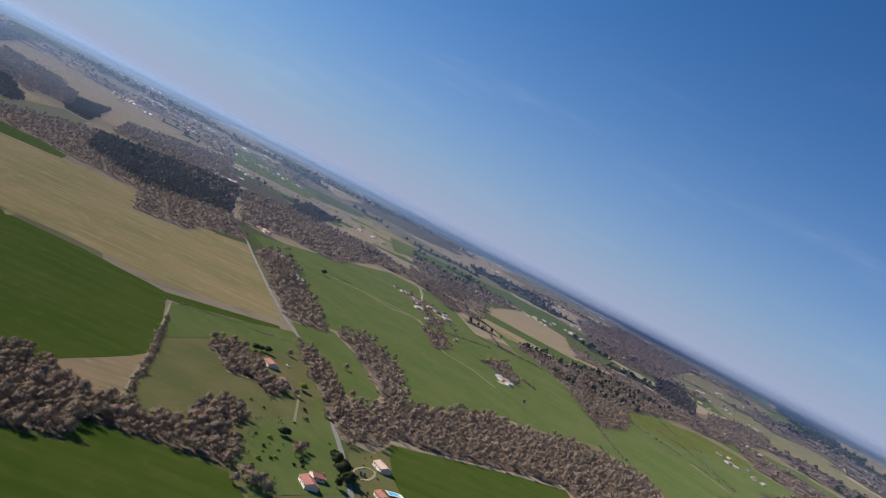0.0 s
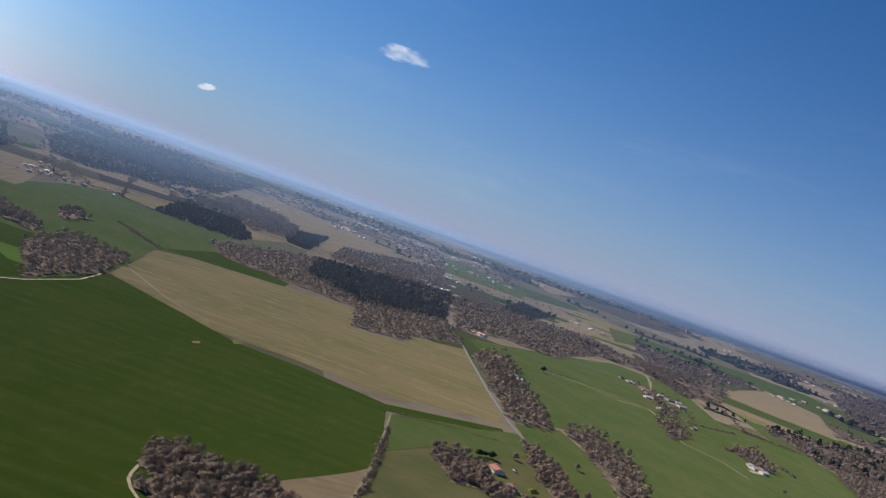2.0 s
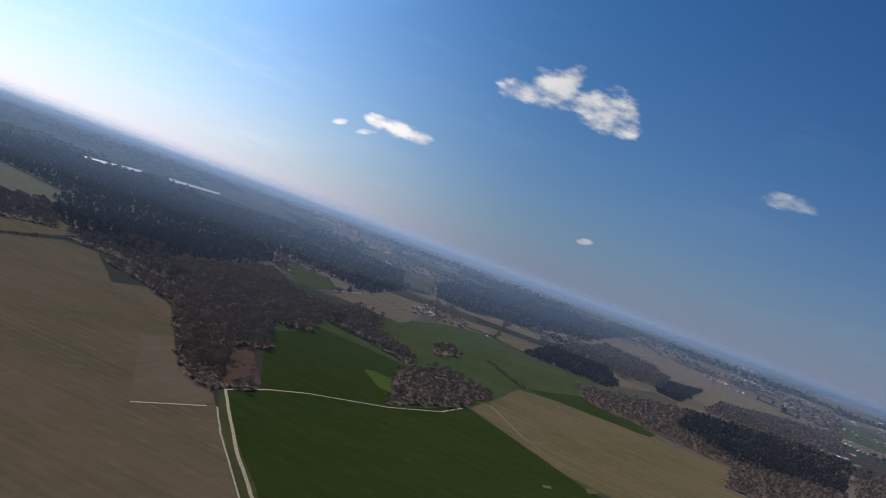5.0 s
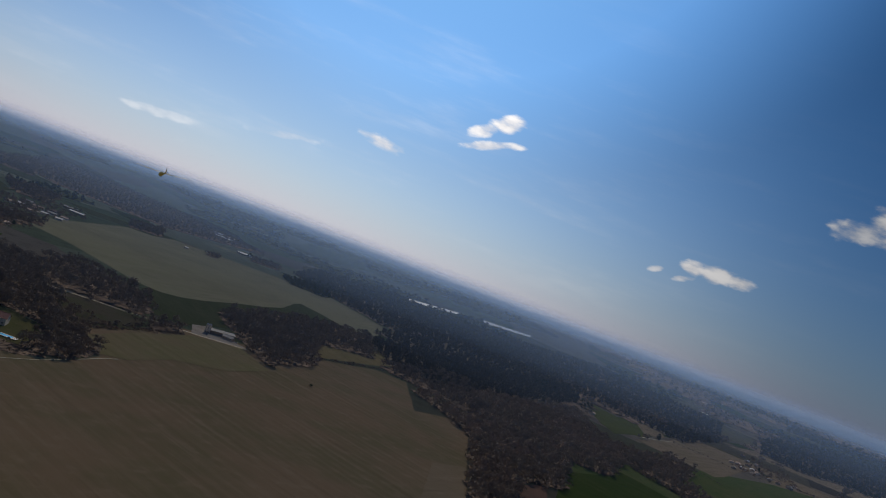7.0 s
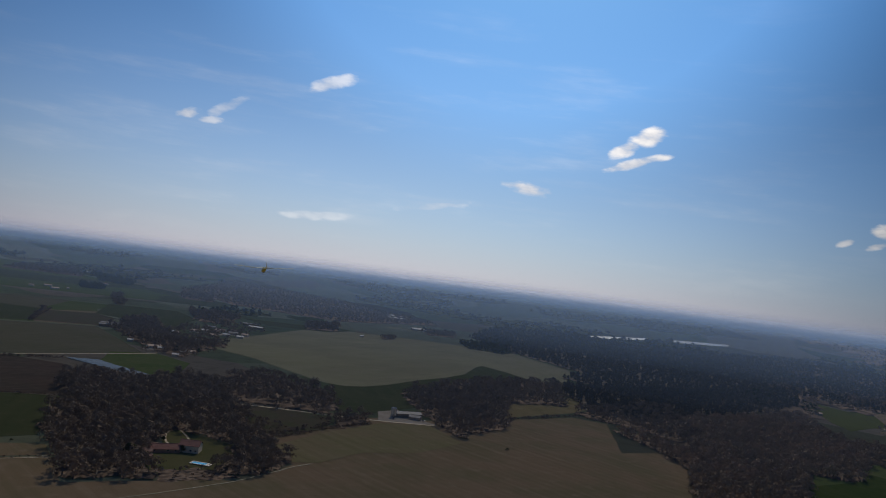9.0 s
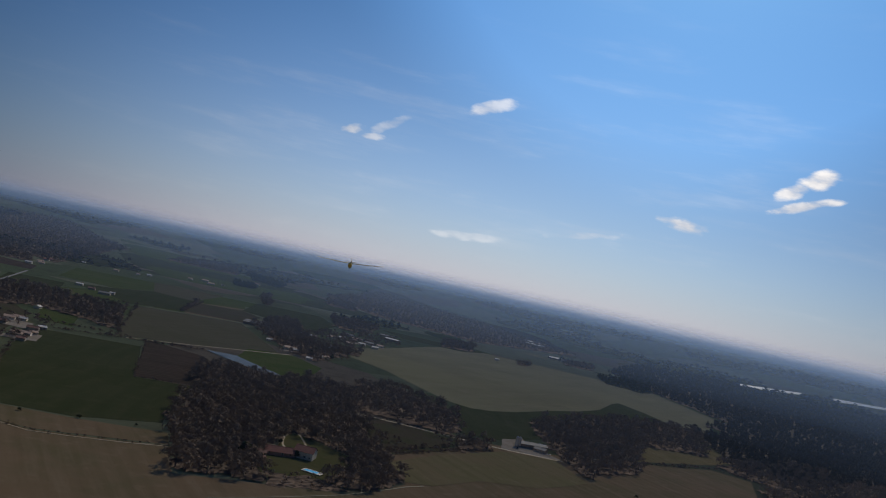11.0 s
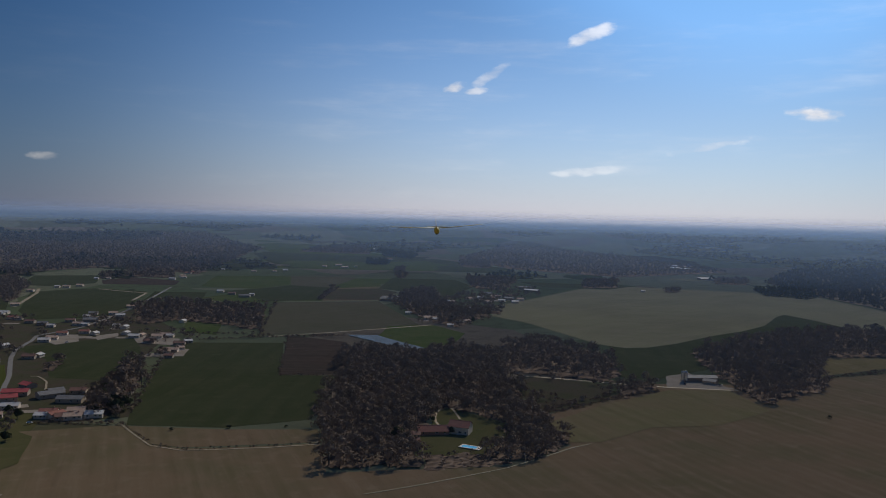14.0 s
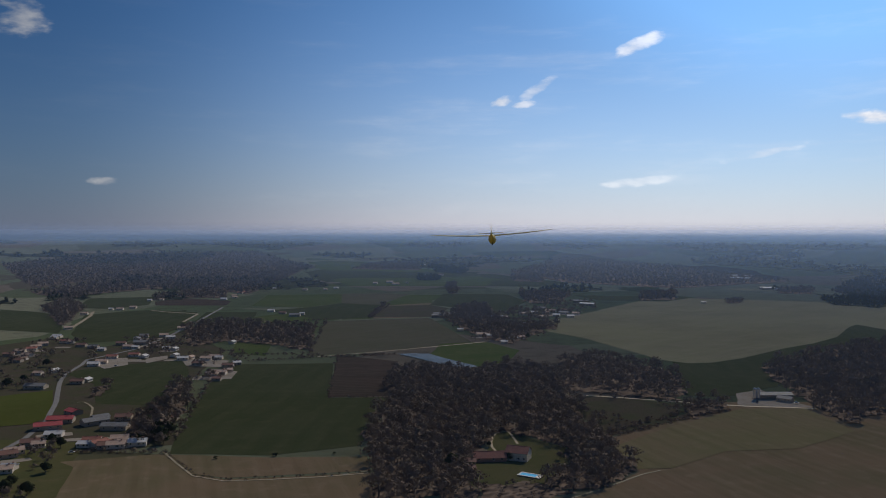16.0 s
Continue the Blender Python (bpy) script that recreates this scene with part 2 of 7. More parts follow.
COUNTRY = country_material()
FIELD = {
    "crop": field_material("young_wheat", (0.053, 0.084, 0.014), (0.068, 0.093, 0.018), (0.110, 0.116, 0.032), rows=-6, pitch=27, deep=0.30, streaks=0.28),
    "oats": field_material("thin_winter_oats", (0.078, 0.090, 0.038), (0.092, 0.10, 0.046), (0.13, 0.125, 0.062), rows=5, pitch=26, deep=0.3, streaks=0.25),
    "meadow": field_material("meadow_grass", (0.102, 0.138, 0.040), (0.130, 0.150, 0.052), (0.19, 0.17, 0.075), rows=62, pitch=46, deep=0.15, streaks=0.2),
    "pasture": field_material("pasture_grass", (0.125, 0.138, 0.034), (0.11, 0.12, 0.03), (0.16, 0.145, 0.05)),
    "grass": field_material("rough_grass", (0.125, 0.128, 0.05), (0.165, 0.148, 0.064), (0.215, 0.172, 0.09), patch=0.022),
    "lime": field_material("lime_grass", (0.14, 0.22, 0.04), (0.12, 0.19, 0.035), (0.16, 0.18, 0.06)),
    "stubble": field_material("stubble", (0.285, 0.218, 0.105), (0.225, 0.190, 0.080), (0.40, 0.315, 0.18), rows=-6, pitch=33, deep=0.12, streaks=0.5, patch=0.010),
    "fallow": field_material("fallow_field", (0.315, 0.235, 0.145), (0.27, 0.212, 0.122), (0.37, 0.285, 0.185), rows=70, pitch=25, deep=0.3),
    "soil": field_material("tilled_soil", (0.298, 0.208, 0.122), (0.226, 0.185, 0.096), (0.38, 0.285, 0.182), rows=-18, pitch=11, deep=0.26, streaks=0.4),
    "olive": field_material("thin_crop", (0.325, 0.30, 0.17), (0.275, 0.25, 0.148), (0.385, 0.335, 0.215), rows=48, pitch=70, deep=0.25, patch=0.006, streaks=0.35),
    "thin": field_material("thin_winter_crop", (0.165, 0.148, 0.092), (0.145, 0.138, 0.08), (0.21, 0.185, 0.12), rows=40, pitch=30, deep=0.25, streaks=0.3),
    "sown": field_material("sown_field", (0.262, 0.225, 0.108), (0.29, 0.222, 0.122), (0.35, 0.28, 0.16), rows=-18, pitch=16, deep=0.15, streaks=0.4, patch=0.014),
    "plough": field_material("ploughed_earth", (0.105, 0.075, 0.055), (0.085, 0.07, 0.05), (0.15, 0.11, 0.08), rows=80, pitch=9, deep=0.7),
    "redsoil": field_material("felled_ground", (0.23, 0.135, 0.095), (0.16, 0.105, 0.075), (0.29, 0.19, 0.14)),
    "orchard": field_material("orchard_ground", (0.17, 0.14, 0.09), (0.13, 0.12, 0.07), (0.25, 0.2, 0.14), rows=30, pitch=12, deep=0.9),
    "scrub": field_material("scrub_ground", (0.13, 0.105, 0.07), (0.11, 0.11, 0.055), (0.17, 0.14, 0.09), patch=0.04),
    "yard": field_material("gravel_yard", (0.50, 0.42, 0.33), (0.42, 0.35, 0.26), (0.56, 0.48, 0.39), patch=0.05),
}
ROAD = plain_material("asphalt", (0.145, 0.135, 0.125), (0.19, 0.18, 0.165), 0.4)
LANE = plain_material("pale_dirt", (0.33, 0.26, 0.17), (0.19, 0.16, 0.09), 0.35)
TRACK = plain_material("worn_earth", (0.19, 0.155, 0.10), (0.13, 0.13, 0.065), 0.2)
WATER = plain_material("lake_water", (0.03, 0.04, 0.04), (0.045, 0.05, 0.045), 0.02, 0.42, 0.15)
BARE = tree_material("bare_twigs", (0.315, 0.228, 0.168), (0.250, 0.195, 0.142), (0.182, 0.142, 0.108), 0.06)
# Twigs darkened for self-shadow too fine to model; also colours the eastern conifers.
DIM_CROWNS = tree_material("mixed_wood_crowns", (0.118, 0.098, 0.080), (0.092, 0.080, 0.064), (0.066, 0.060, 0.050), 0.05)
# Darker copy of the bare twigs: backlit shade put into the colour.
BACKLIT_TWIGS = tree_material("oak_twigs_and_ivy", (0.220, 0.170, 0.134), (0.190, 0.150, 0.118), (0.150, 0.120, 0.097), 0.08)
PINE = tree_material("pine_needles", (0.026, 0.036, 0.020), (0.036, 0.045, 0.024), (0.055, 0.052, 0.034))
SPRING = tree_material("spring_leaves", (0.24, 0.24, 0.035), (0.19, 0.22, 0.04), (0.13, 0.15, 0.035))
EVERGREEN = tree_material("evergreen_leaves", (0.05, 0.06, 0.028), (0.065, 0.075, 0.035), (0.035, 0.042, 0.022))
# Twig colour lowered to hold the shade between and below the crowns.
BRUSH = tree_material("dense_twigs", (0.135, 0.103, 0.082), (0.11, 0.086, 0.068), (0.15, 0.115, 0.093))
BARK = plain_material("bark", (0.12, 0.10, 0.085), (0.08, 0.07, 0.058), 2.0)


# ---- land ----
def land_height(x, y):
    """Flat near by, raised slowly towards the rim so that the skyline fits the camera's view."""
    far = max(0.0, math.hypot(x + 95, y + 72) - 2200) / 2600
    return far * far * 114


def make_ground():
    bm = bmesh.new()
    rings = [0, 150, 300, 600, 1000, 1500, 2000, 2400, 2600, 2800, 3000, 3200, 3400, 3600, 3800, 4000, 4200, 4400, 4600, 4720, 4815]
    around = 288
    hub = bm.verts.new((-95, -72, 0))
    rows = []
    for r in rings[1:]:
        row = []
        for k in range(around):
            a = 2 * math.pi * k / around
            x, y = r * math.sin(a) - 95, r * math.cos(a) - 55
            row.append(bm.verts.new((x, y, land_height(x, y))))
        rows.append(row)
    for k in range(around):
        bm.faces.new((hub, rows[0][(k + 1) % around], rows[0][k]))
        for inner, outer in zip(rows, rows[1:]):
            bm.faces.new((inner[k], inner[(k + 1) % around], outer[(k + 1) % around], outer[k]))
    for f in bm.faces:
        f.smooth = True
    bmesh.ops.recalc_face_normals(bm, faces=bm.faces)
    me = bpy.data.meshes.new("ground")
    bm.to_mesh(me)
    me.materials.append(COUNTRY)
    if me.polygons[0].normal.z < 0:
        me.flip_normals()
    return tagged(new("ground", me), "wide farmland patchwork raised at its rim to reach the horizon", "ground", kind="structure")


make_ground()
LIFT = [0.03]
OPEN = []


def wobbly(points, closed=True, size=14.0, sway=1.6):
    """The outline with extra points between the corners, slightly uneven."""
    out = []
    count = len(points)
    for i in range(count if closed else count - 1):
        a, b = Vector(points[i]), Vector(points[(i + 1) % count])
        steps = max(1, min(24, int((b - a).length / size)))
        for s in range(steps):
            p = a.lerp(b, s / steps)
            if s:
                p += sway * Vector((noise.noise((p.x * 0.05, p.y * 0.05, 2.2)), noise.noise((p.x * 0.05, p.y * 0.05, 7.9))))
            out.append(p)
    if not closed:
        out.append(Vector(points[-1]))
    return out


def sheet(name, points, mat, label, category, sway=1.6):
    bm = bmesh.new()
    LIFT[0] += 0.002
    up = LIFT[0] + (0.7 if name == "water" else 0.0)
    bm.faces.new([bm.verts.new((p.x, p.y, up + land_height(p.x, p.y))) for p in wobbly(points, sway=sway)])
    bmesh.ops.triangulate(bm, faces=bm.faces[:])
    bm.normal_update()
    bmesh.ops.reverse_faces(bm, faces=[f for f in bm.faces if f.normal.z < 0])
    me = bpy.data.meshes.new(name)
    bm.to_mesh(me)
    me.materials.append(mat)
    return tagged(new(name, me), label, category, kind="structure")


def strip(name, points, width, mat, label, category):
    """A road or track along a line, with a low crown and soft edges."""
    line = wobbly(points, closed=False, size=10, sway=0.5)
    bm = bmesh.new()
    LIFT[0] += 0.002
    rows = []
    for i, p in enumerate(line):
        way = (line[min(i + 1, len(line) - 1)] - line[max(i - 1, 0)]).normalized()
        side = Vector((-way.y, way.x))
        row = []
        for k, h in ((-0.5, 0.0), (-0.42, 0.05), (0.42, 0.05), (0.5, 0.0)):
            q = p + side * width * k * (1 + 0.12 * noise.noise((p.x * 0.07, p.y * 0.07, k)))
            row.append(bm.verts.new((q.x, q.y, LIFT[0] + h)))
        rows.append(row)
    for a, b in zip(rows, rows[1:]):
        for k in range(3):
            bm.faces.new((a[k], b[k], b[k + 1], a[k + 1]))
    bmesh.ops.recalc_face_normals(bm, faces=bm.faces[:])
    if sum(f.normal.z for f in bm.faces) < 0:
        bmesh.ops.reverse_faces(bm, faces=bm.faces[:])
    me = bpy.data.meshes.new(name)
    bm.to_mesh(me)
    me.materials.append(mat)
    return tagged(new(name, me), label, category, kind="structure")


CROPPED = []
FIELD_LABEL = {
    "crop": "young dark green wheat field with faint tramlines", "meadow": "green grass meadow with soft uneven patches",
    "pasture": "yellowish green pasture between woods", "grass": "rough olive grass around houses and trees",
    "lime": "bright lime green patch of fresh grass", "stubble": "pale tan stubble field with light streaks",
    "soil": "brown tilled field with pale streaks", "olive": "olive thin crop showing soil between plants",
    "plough": "dark brown ploughed field with furrows", "redsoil": "reddish bare ground of a felled plot",
    "sown": "brown newly sown field with an olive tinge", "oats": "dull green young oats field with faint rows", "fallow": "pale pinkish brown fallow field", "orchard": "orchard ground with pale planted rows", "scrub": "brownish scrubby rough ground beside the wood",
    "yard": "pale gravel farm yard", "thin": "dull olive-brown field with thin winter growth",
}


def field(kind, points):
    OPEN.append(points)
    if kind in ("crop", "soil", "stubble", "plough", "olive", "lime", "oats"):
        CROPPED.append(points)
    sheet("field", points, FIELD[kind], FIELD_LABEL[kind], "field")


field("grass", [(385, 313), (469, 309), (223, 76), (203, 85), (334, 255)])
field("scrub", [(-621, 1065), (-562, 1192), (-451, 1103), (-398, 1277), (-280, 1070), (-260, 860), (-233, 724), (-193, 598), (-277, 558), (-265, 456)])
field("crop", [(377, 121), (320, 23), (259, 1), (195, -44), (157, -15)])
field("meadow", [(719, 589), (1177, 733), (1515, 798), (1850, 792), (1461, 449), (1087, 387), (814, 306), (684, 272), (427, 306)])
field("meadow", [(1276, 599), (1519, 685), (1586, 639), (1389, 411), (1264, 240), (1167, 224), (1105, 325), (1026, 381), (1108, 459)])
field("fallow", [(1373, 423), (1966, 597), (2360, 830), (2674, 978), (3742, 1214), (3411, 855), (3369, 681), (3188, 412), (3064, 286), (2365, 312), (2005, 380), (1533, 327), (1390, 373)])
field("meadow", [(1067, 662), (1452, 752), (1652, 759), (1840, 688), (1575, 437), (1217, 353), (1056, 375), (1199, 507), (866, 445), (874, 620)])
field("grass", [(-360, 611), (-260, 611), (-242, 526), (-229, 462), (-273, 462)])
field("crop", [(384, 305), (442, 313), (573, 280), (730, 286), (745, 284), (673, 145), (643, 89), (644, 17), (624, -72), (707, -187), (653, -201), (622, -138), (600, -78), (500, -92), (422, -98), (381, -96), (342, -81), (309, -62), (292, -44), (231, -8), (158, 22), (212, 74), (246, 118), (319, 222)])
field("crop", [(1077, 378), (1287, 362), (1207, 206), (1153, 197)])
field("stubble", [(1047, 371), (1108, 283), (1197, 89), (992, 46), (1040, -28), (1117, -28), (1199, -109), (735, -188), (704, -138), (655, -57), (667, 37), (661, 123), (751, 288)])
field("crop", [(628, 509), (723, 533), (797, 574), (813, 437), (882, 332), (741, 293), (583, 287), (433, 315)])
field("lime", [(680, 396), (698, 393), (702, 358), (638, 320), (633, 336)])
field("fallow", [(1153, 866), (2164, 1343), (1864, 1047), (1251, 736), (1187, 711)])
field("fallow", [(1865, 1038), (2345, 1093), (1677, 773), (1468, 793)])
field("fallow", [(1604, 717), (2150, 977), (1953, 731), (1567, 635)])
field("stubble", [(1994, 596), (2080, 551), (1964, 386), (1657, 342), (1376, 408), (1771, 484)])
field("meadow", [(757, -199), (813, -254), (724, -288), (610, -301), (544, -283), (561, -255), (678, -219)])
field("meadow", [(1360, -103), (1623, -283), (2013, -496), (1786, -594), (1449, -599), (1441, -705), (1306, -754), (894, -670), (840, -595), (759, -456), (611, -332), (755, -338), (855, -295), (809, -231), (1039, -194)])
field("meadow", [(2008, -633), (1849, -736), (1590, -791), (1266, -753), (1096, -727), (1004, -786), (988, -950), (768, -723), (894, -670), (1441, -705), (1925, -703)])
field("meadow", [(1442, -955), (1752, -1244), (1616, -1322), (1419, -1402), (1002, -969), (1151, -829)])
field("stubble", [(2509, -875), (2639, -1044), (2080, -1018), (2169, -1230), (1839, -936), (1713, -735), (1836, -697)])
field("stubble", [(4332, -966), (4299, -1130), (4177, -1574), (4092, -1455), (4316, -1045)])
field("stubble", [(2424, -268), (3552, -449), (3351, -688), (2521, -554), (2510, -413)])
field("grass", [(597, -83), (651, -144), (681, -192), (692, -212), (591, -223), (476, -243), (393, -251), (296, -252), (239, -191), (280, -176), (278, -142), (317, -104), (416, -99), (500, -92)])
field("soil", [(307, -63), (323, -53), (360, -71), (399, -90), (422, -98), (375, -103), (314, -104), (294, -80)])
field("crop", [(212, -53), (227, -95), (261, -94), (267, -117), (274, -143), (276, -176), (242, -194), (122, -91)])
field("crop", [(464, -299), (508, -376), (538, -431), (575, -505), (529, -502), (341, -300), (393, -292)])
field("grass", [(401, -258), (423, -281), (464, -299), (393, -292), (341, -300), (300, -256)])
field("soil", [(497, 626), (553, 635), (547, 584), (473, 486), (376, 355), (371, 307), (324, 243), (259, 156), (211, 89), (-21, 166), (-61, 397), (-37, 465), (84, 482), (125, 529), (121, 612), (250, 746), (345, 749), (353, 704), (443, 786), (559, 829), (592, 798)])
field("soil", [(-173, 320), (-201, 393), (-232, 478), (-260, 552), (-193, 573), (-159, 524), (-135, 514), (-80, 522), (-47, 530), (-37, 462), (-13, 352)])
field("soil", [(-189, 571), (-117, 564), (-52, 567), (-47, 533), (-136, 517), (-160, 526)])
field("oats", [(-238, 959), (-128, 967), (-104, 766), (-49, 771), (-59, 595), (-118, 569), (-189, 573), (-198, 611), (-236, 836)])
field("plough", [(-131, 1033), (-53, 980), (-50, 774), (-107, 768)])
field("thin", [(-201, 1416), (-24, 1471), (43, 1135), (-69, 1071), (-166, 1023)])
field("soil", [(-121, 1713), (-23, 1779), (-4, 1490), (-123, 1461)])
field("meadow", [(-263, 2106), (-37, 2251), (-23, 1779), (-121, 1713), (-123, 1461), (-176, 1443)])
field("meadow", [(-594, 3587), (-190, 3328), (203, 2581), (186, 2014), (-24, 1851), (-285, 2166)])
field("oats", [(-622, 1442), (-499, 1616), (-416, 1318), (-417, 1194), (-512, 1152)])
field("oats", [(-414, 902), (-378, 951), (-307, 992), (-244, 806), (-245, 729), (-310, 741), (-352, 836)])
field("meadow", [(-293, 1182), (-232, 1124), (-219, 1023), (-266, 1047)])
field("meadow", [(-400, 1357), (-251, 1651), (-144, 1713), (-181, 1443), (-289, 1399)])
field("oats", [(273, 989), (365, 1032), (448, 1106), (585, 1233), (671, 1375), (710, 1314), (703, 1187), (691, 1067), (618, 949), (507, 1019), (332, 823), (262, 769), (225, 779)])
field("olive", [(166, 1404), (256, 1536), (395, 1767), (588, 2069), (787, 2209), (882, 2109), (906, 1934), (880, 1665), (845, 1439), (828, 1291), (681, 1051), (696, 1174), (694, 1283), (679, 1367), (645, 1323), (572, 1206), (504, 1135), (440, 1083), (364, 1007), (317, 973), (289, 966), (272, 980), (259, 997), (235, 1081), (203, 1194), (161, 1272)])
field("olive", [(933, 1953), (905, 1364), (821, 1304), (696, 1438), (797, 1991)])
field("scrub", [(113, 766), (141, 779), (209, 739), (191, 675), (121, 618)])
field("stubble", [(505, 906), (673, 1017), (660, 930), (582, 866), (445, 797)])
field("meadow", [(-3, 1135), (60, 1153), (99, 1072), (77, 980), (36, 939), (-17, 1033)])
field("redsoil", [(474, 414), (538, 437), (442, 323), (391, 320)])
field("orchard", [(924, 756), (1055, 808), (968, 715), (846, 667)])
field("redsoil", [(3692, 2503), (3752, 2416), (3772, 2386), (3597, 2373)])
field("pasture", [(1371, 1217), (1353, 1071), (1439, 1040), (1221, 905), (1183, 949)])
field("oats", [(-554, 1237), (-654, 1519), (-612, 1582), (-570, 1616), (-464, 1572), (-415, 1309), (-426, 1173), (-498, 1138)])
field("oats", [(-867, 1627), (-778, 1582), (-678, 1499), (-578, 1251), (-686, 1286)])
field("oats", [(-734, 1651), (-834, 2000), (-728, 2169), (-612, 1727), (-651, 1639)])
field("thin", [(-1020, 1915), (-1094, 2195), (-1026, 2087), (-927, 1767)])
field("plough", [(-626, 1809), (-586, 1900), (-464, 1824), (-447, 1714), (-593, 1714)])
field("oats", [(-417, 1380), (-448, 1572), (-351, 1572), (-317, 1356)])
field("meadow", [(-392, 1701), (-423, 2037), (-356, 2193), (-260, 2153), (-221, 1768), (-276, 1664)])
field("oats", [(-343, 1605), (-276, 1664), (-216, 1768), (-131, 1728), (-130, 1480), (-216, 1433), (-254, 1499)])
field("thin", [(-263, 2173), (-216, 1768), (-131, 1728), (-30, 2321), (-75, 2523), (-215, 2364)])
field("scrub", [(-130, 1480), (-118, 1702), (-28, 1728), (12, 1653), (-14, 1490)])
field("oats", [(-28, 1728), (25, 2278), (129, 2215), (182, 1811), (101, 1541), (51, 1641)])
field("oats", [(-478, 2883), (-394, 3153), (-88, 2945), (129, 2890), (96, 2522), (-112, 2570), (-279, 2298), (-394, 2590)])
field("oats", [(120, 2891), (367, 2448), (236, 2154), (119, 2299)])
field("oats", [(307, 2003), (488, 2273), (588, 2132), (648, 2004), (487, 1812), (345, 1841)])
field("thin", [(-1256, 3115), (-1146, 3133), (-1050, 2963), (-1140, 2875)])
field("thin", [(-1276, 2595), (-1217, 2742), (-1093, 2710), (-1118, 2480), (-1200, 2408)])
field("thin", [(-1430, 2687), (-1276, 2595), (-1299, 2440)])
field("thin", [(-651, 2210), (-613, 2444), (-543, 2337), (-556, 2132), (-613, 2055)])
field("thin", [(-1410, 3855), (-1354, 3961), (-1313, 3878), (-1367, 3774)])
field("thin", [(-1641, 3644), (-1475, 3659), (-1453, 3546), (-1605, 3537)])
field("thin", [(-952, 3703), (-819, 3843), (-660, 3831), (-799, 3635)])
field("thin", [(-395, 3551), (-208, 3647), (-167, 3558), (-336, 3437)])
field("thin", [(545, 2625), (713, 2523), (682, 2414), (517, 2488)])
field("thin", [(738, 2612), (903, 2738), (898, 2668), (733, 2521)])
field("thin", [(888, 2487), (1026, 2454), (981, 2353), (854, 2383)])
field("thin", [(1199, 2520), (1325, 2634), (1206, 2413), (1150, 2399)])
field("thin", [(1230, 3445), (1474, 3527), (1389, 3379), (1204, 3310)])
field("thin", [(468, 3194), (616, 3291), (638, 3178), (469, 3058)])
field("thin", [(237, 3639), (444, 3714), (454, 3594), (251, 3491)])
field("fallow", [(1371, 968), (1747, 1189), (1874, 1186), (2118, 1250), (2275, 1067), (1763, 813), (1609, 901), (1516, 904), (1424, 916)])
field("pasture", [(1252, 1092), (1392, 1094), (1231, 927), (1097, 866), (1143, 948)])
field("thin", [(2285, 1595), (2475, 1636), (2485, 1504), (2304, 1372), (2004, 1267), (2096, 1419)])
field("fallow", [(1410, 1093), (1557, 1158), (1393, 992), (1289, 960)])
field("thin", [(2132, 2046), (2528, 2227), (2246, 1990), (1985, 1862)])
field("thin", [(2243, 1961), (2615, 2038), (2413, 1901), (2172, 1869)])
field("thin", [(2424, 1857), (2825, 2069), (2752, 1924), (2299, 1680)])
field("fallow", [(1931, 891), (2264, 1029), (2268, 921), (2026, 820), (1783, 804)])
field("stubble", [(1666, 761), (1783, 804), (1921, 726), (1631, 664), (1607, 710)])
field("fallow", [(1997, 602), (2112, 530), (1975, 460), (1702, 475)])
field("thin", [(1429, 440), (1708, 455), (1955, 445), (1933, 378), (1593, 318), (1439, 357), (1371, 403)])
field("fallow", [(2974, 820), (3116, 793), (3317, 724), (3275, 509), (3075, 418), (2409, 358), (1894, 318), (1988, 374), (2557, 482), (2641, 642)])
field("fallow", [(3099, 1072), (3482, 996), (3361, 845), (2887, 815), (2911, 945)])
field("thin", [(1538, 1328), (1681, 1325), (1574, 1243), (1455, 1250)])
field("fallow", [(2460, -282), (3044, -438), (2837, -501), (2379, -382), (2342, -304)])
field("pasture", [(3161, -546), (3218, -668), (2790, -608), (2662, -523)])
field("fallow", [(4105, -191), (4194, -318), (4074, -463), (3790, -320)])
field("fallow", [(1889, -706), (2460, -886), (2839, -1085), (2601, -1195), (2028, -1044), (1832, -834), (1836, -735)])
field("meadow", [(1125, -740), (1213, -832), (1134, -928), (1040, -992), (891, -852), (747, -703), (928, -722)])
field("pasture", [(1439, -934), (1561, -1101), (1829, -1469), (1524, -1336), (1401, -1137), (1277, -1002), (1324, -932)])
field("meadow", [(1331, -1071), (1416, -1205), (1425, -1362), (1180, -1141), (1106, -1020)])
field("meadow", [(3701, 192), (3639, 46), (3402, -212), (3053, -183), (3032, 63), (3029, 131)])
field("meadow", [(589, -83), (645, -145), (756, -244), (634, -219), (550, -165), (539, -132), (477, -100)])
field("meadow", [(383, -185), (435, -225), (510, -235), (437, -251), (320, -255), (255, -191), (298, -177)])
strip("lane", [(1300, -321), (1262, -380), (1284, -423), (1264, -437), (1259, -454)], 2.6, LANE, "pale dirt farm track", "track")
strip("lane", [(2243, -532), (1949, -523), (1790, -515), (1540, -475)], 3.2, LANE, "pale dirt farm track", "track")
strip("lane", [(1284, -246), (1300, -321), (1266, -375), (1299, -425)], 2.6, LANE, "pale dirt farm track", "track")
strip("lane", [(3475, -1324), (3502, -1483), (3555, -1624)], 7, LANE, "pale dirt farm track", "track")
strip("lane", [(1145, -958), (1079, -969), (1035, -978)], 3.5, LANE, "pale dirt farm track", "track")
strip("lane", [(462, -154), (470, -172), (478, -192)], 2.0, LANE, "pale dirt farm track", "track")
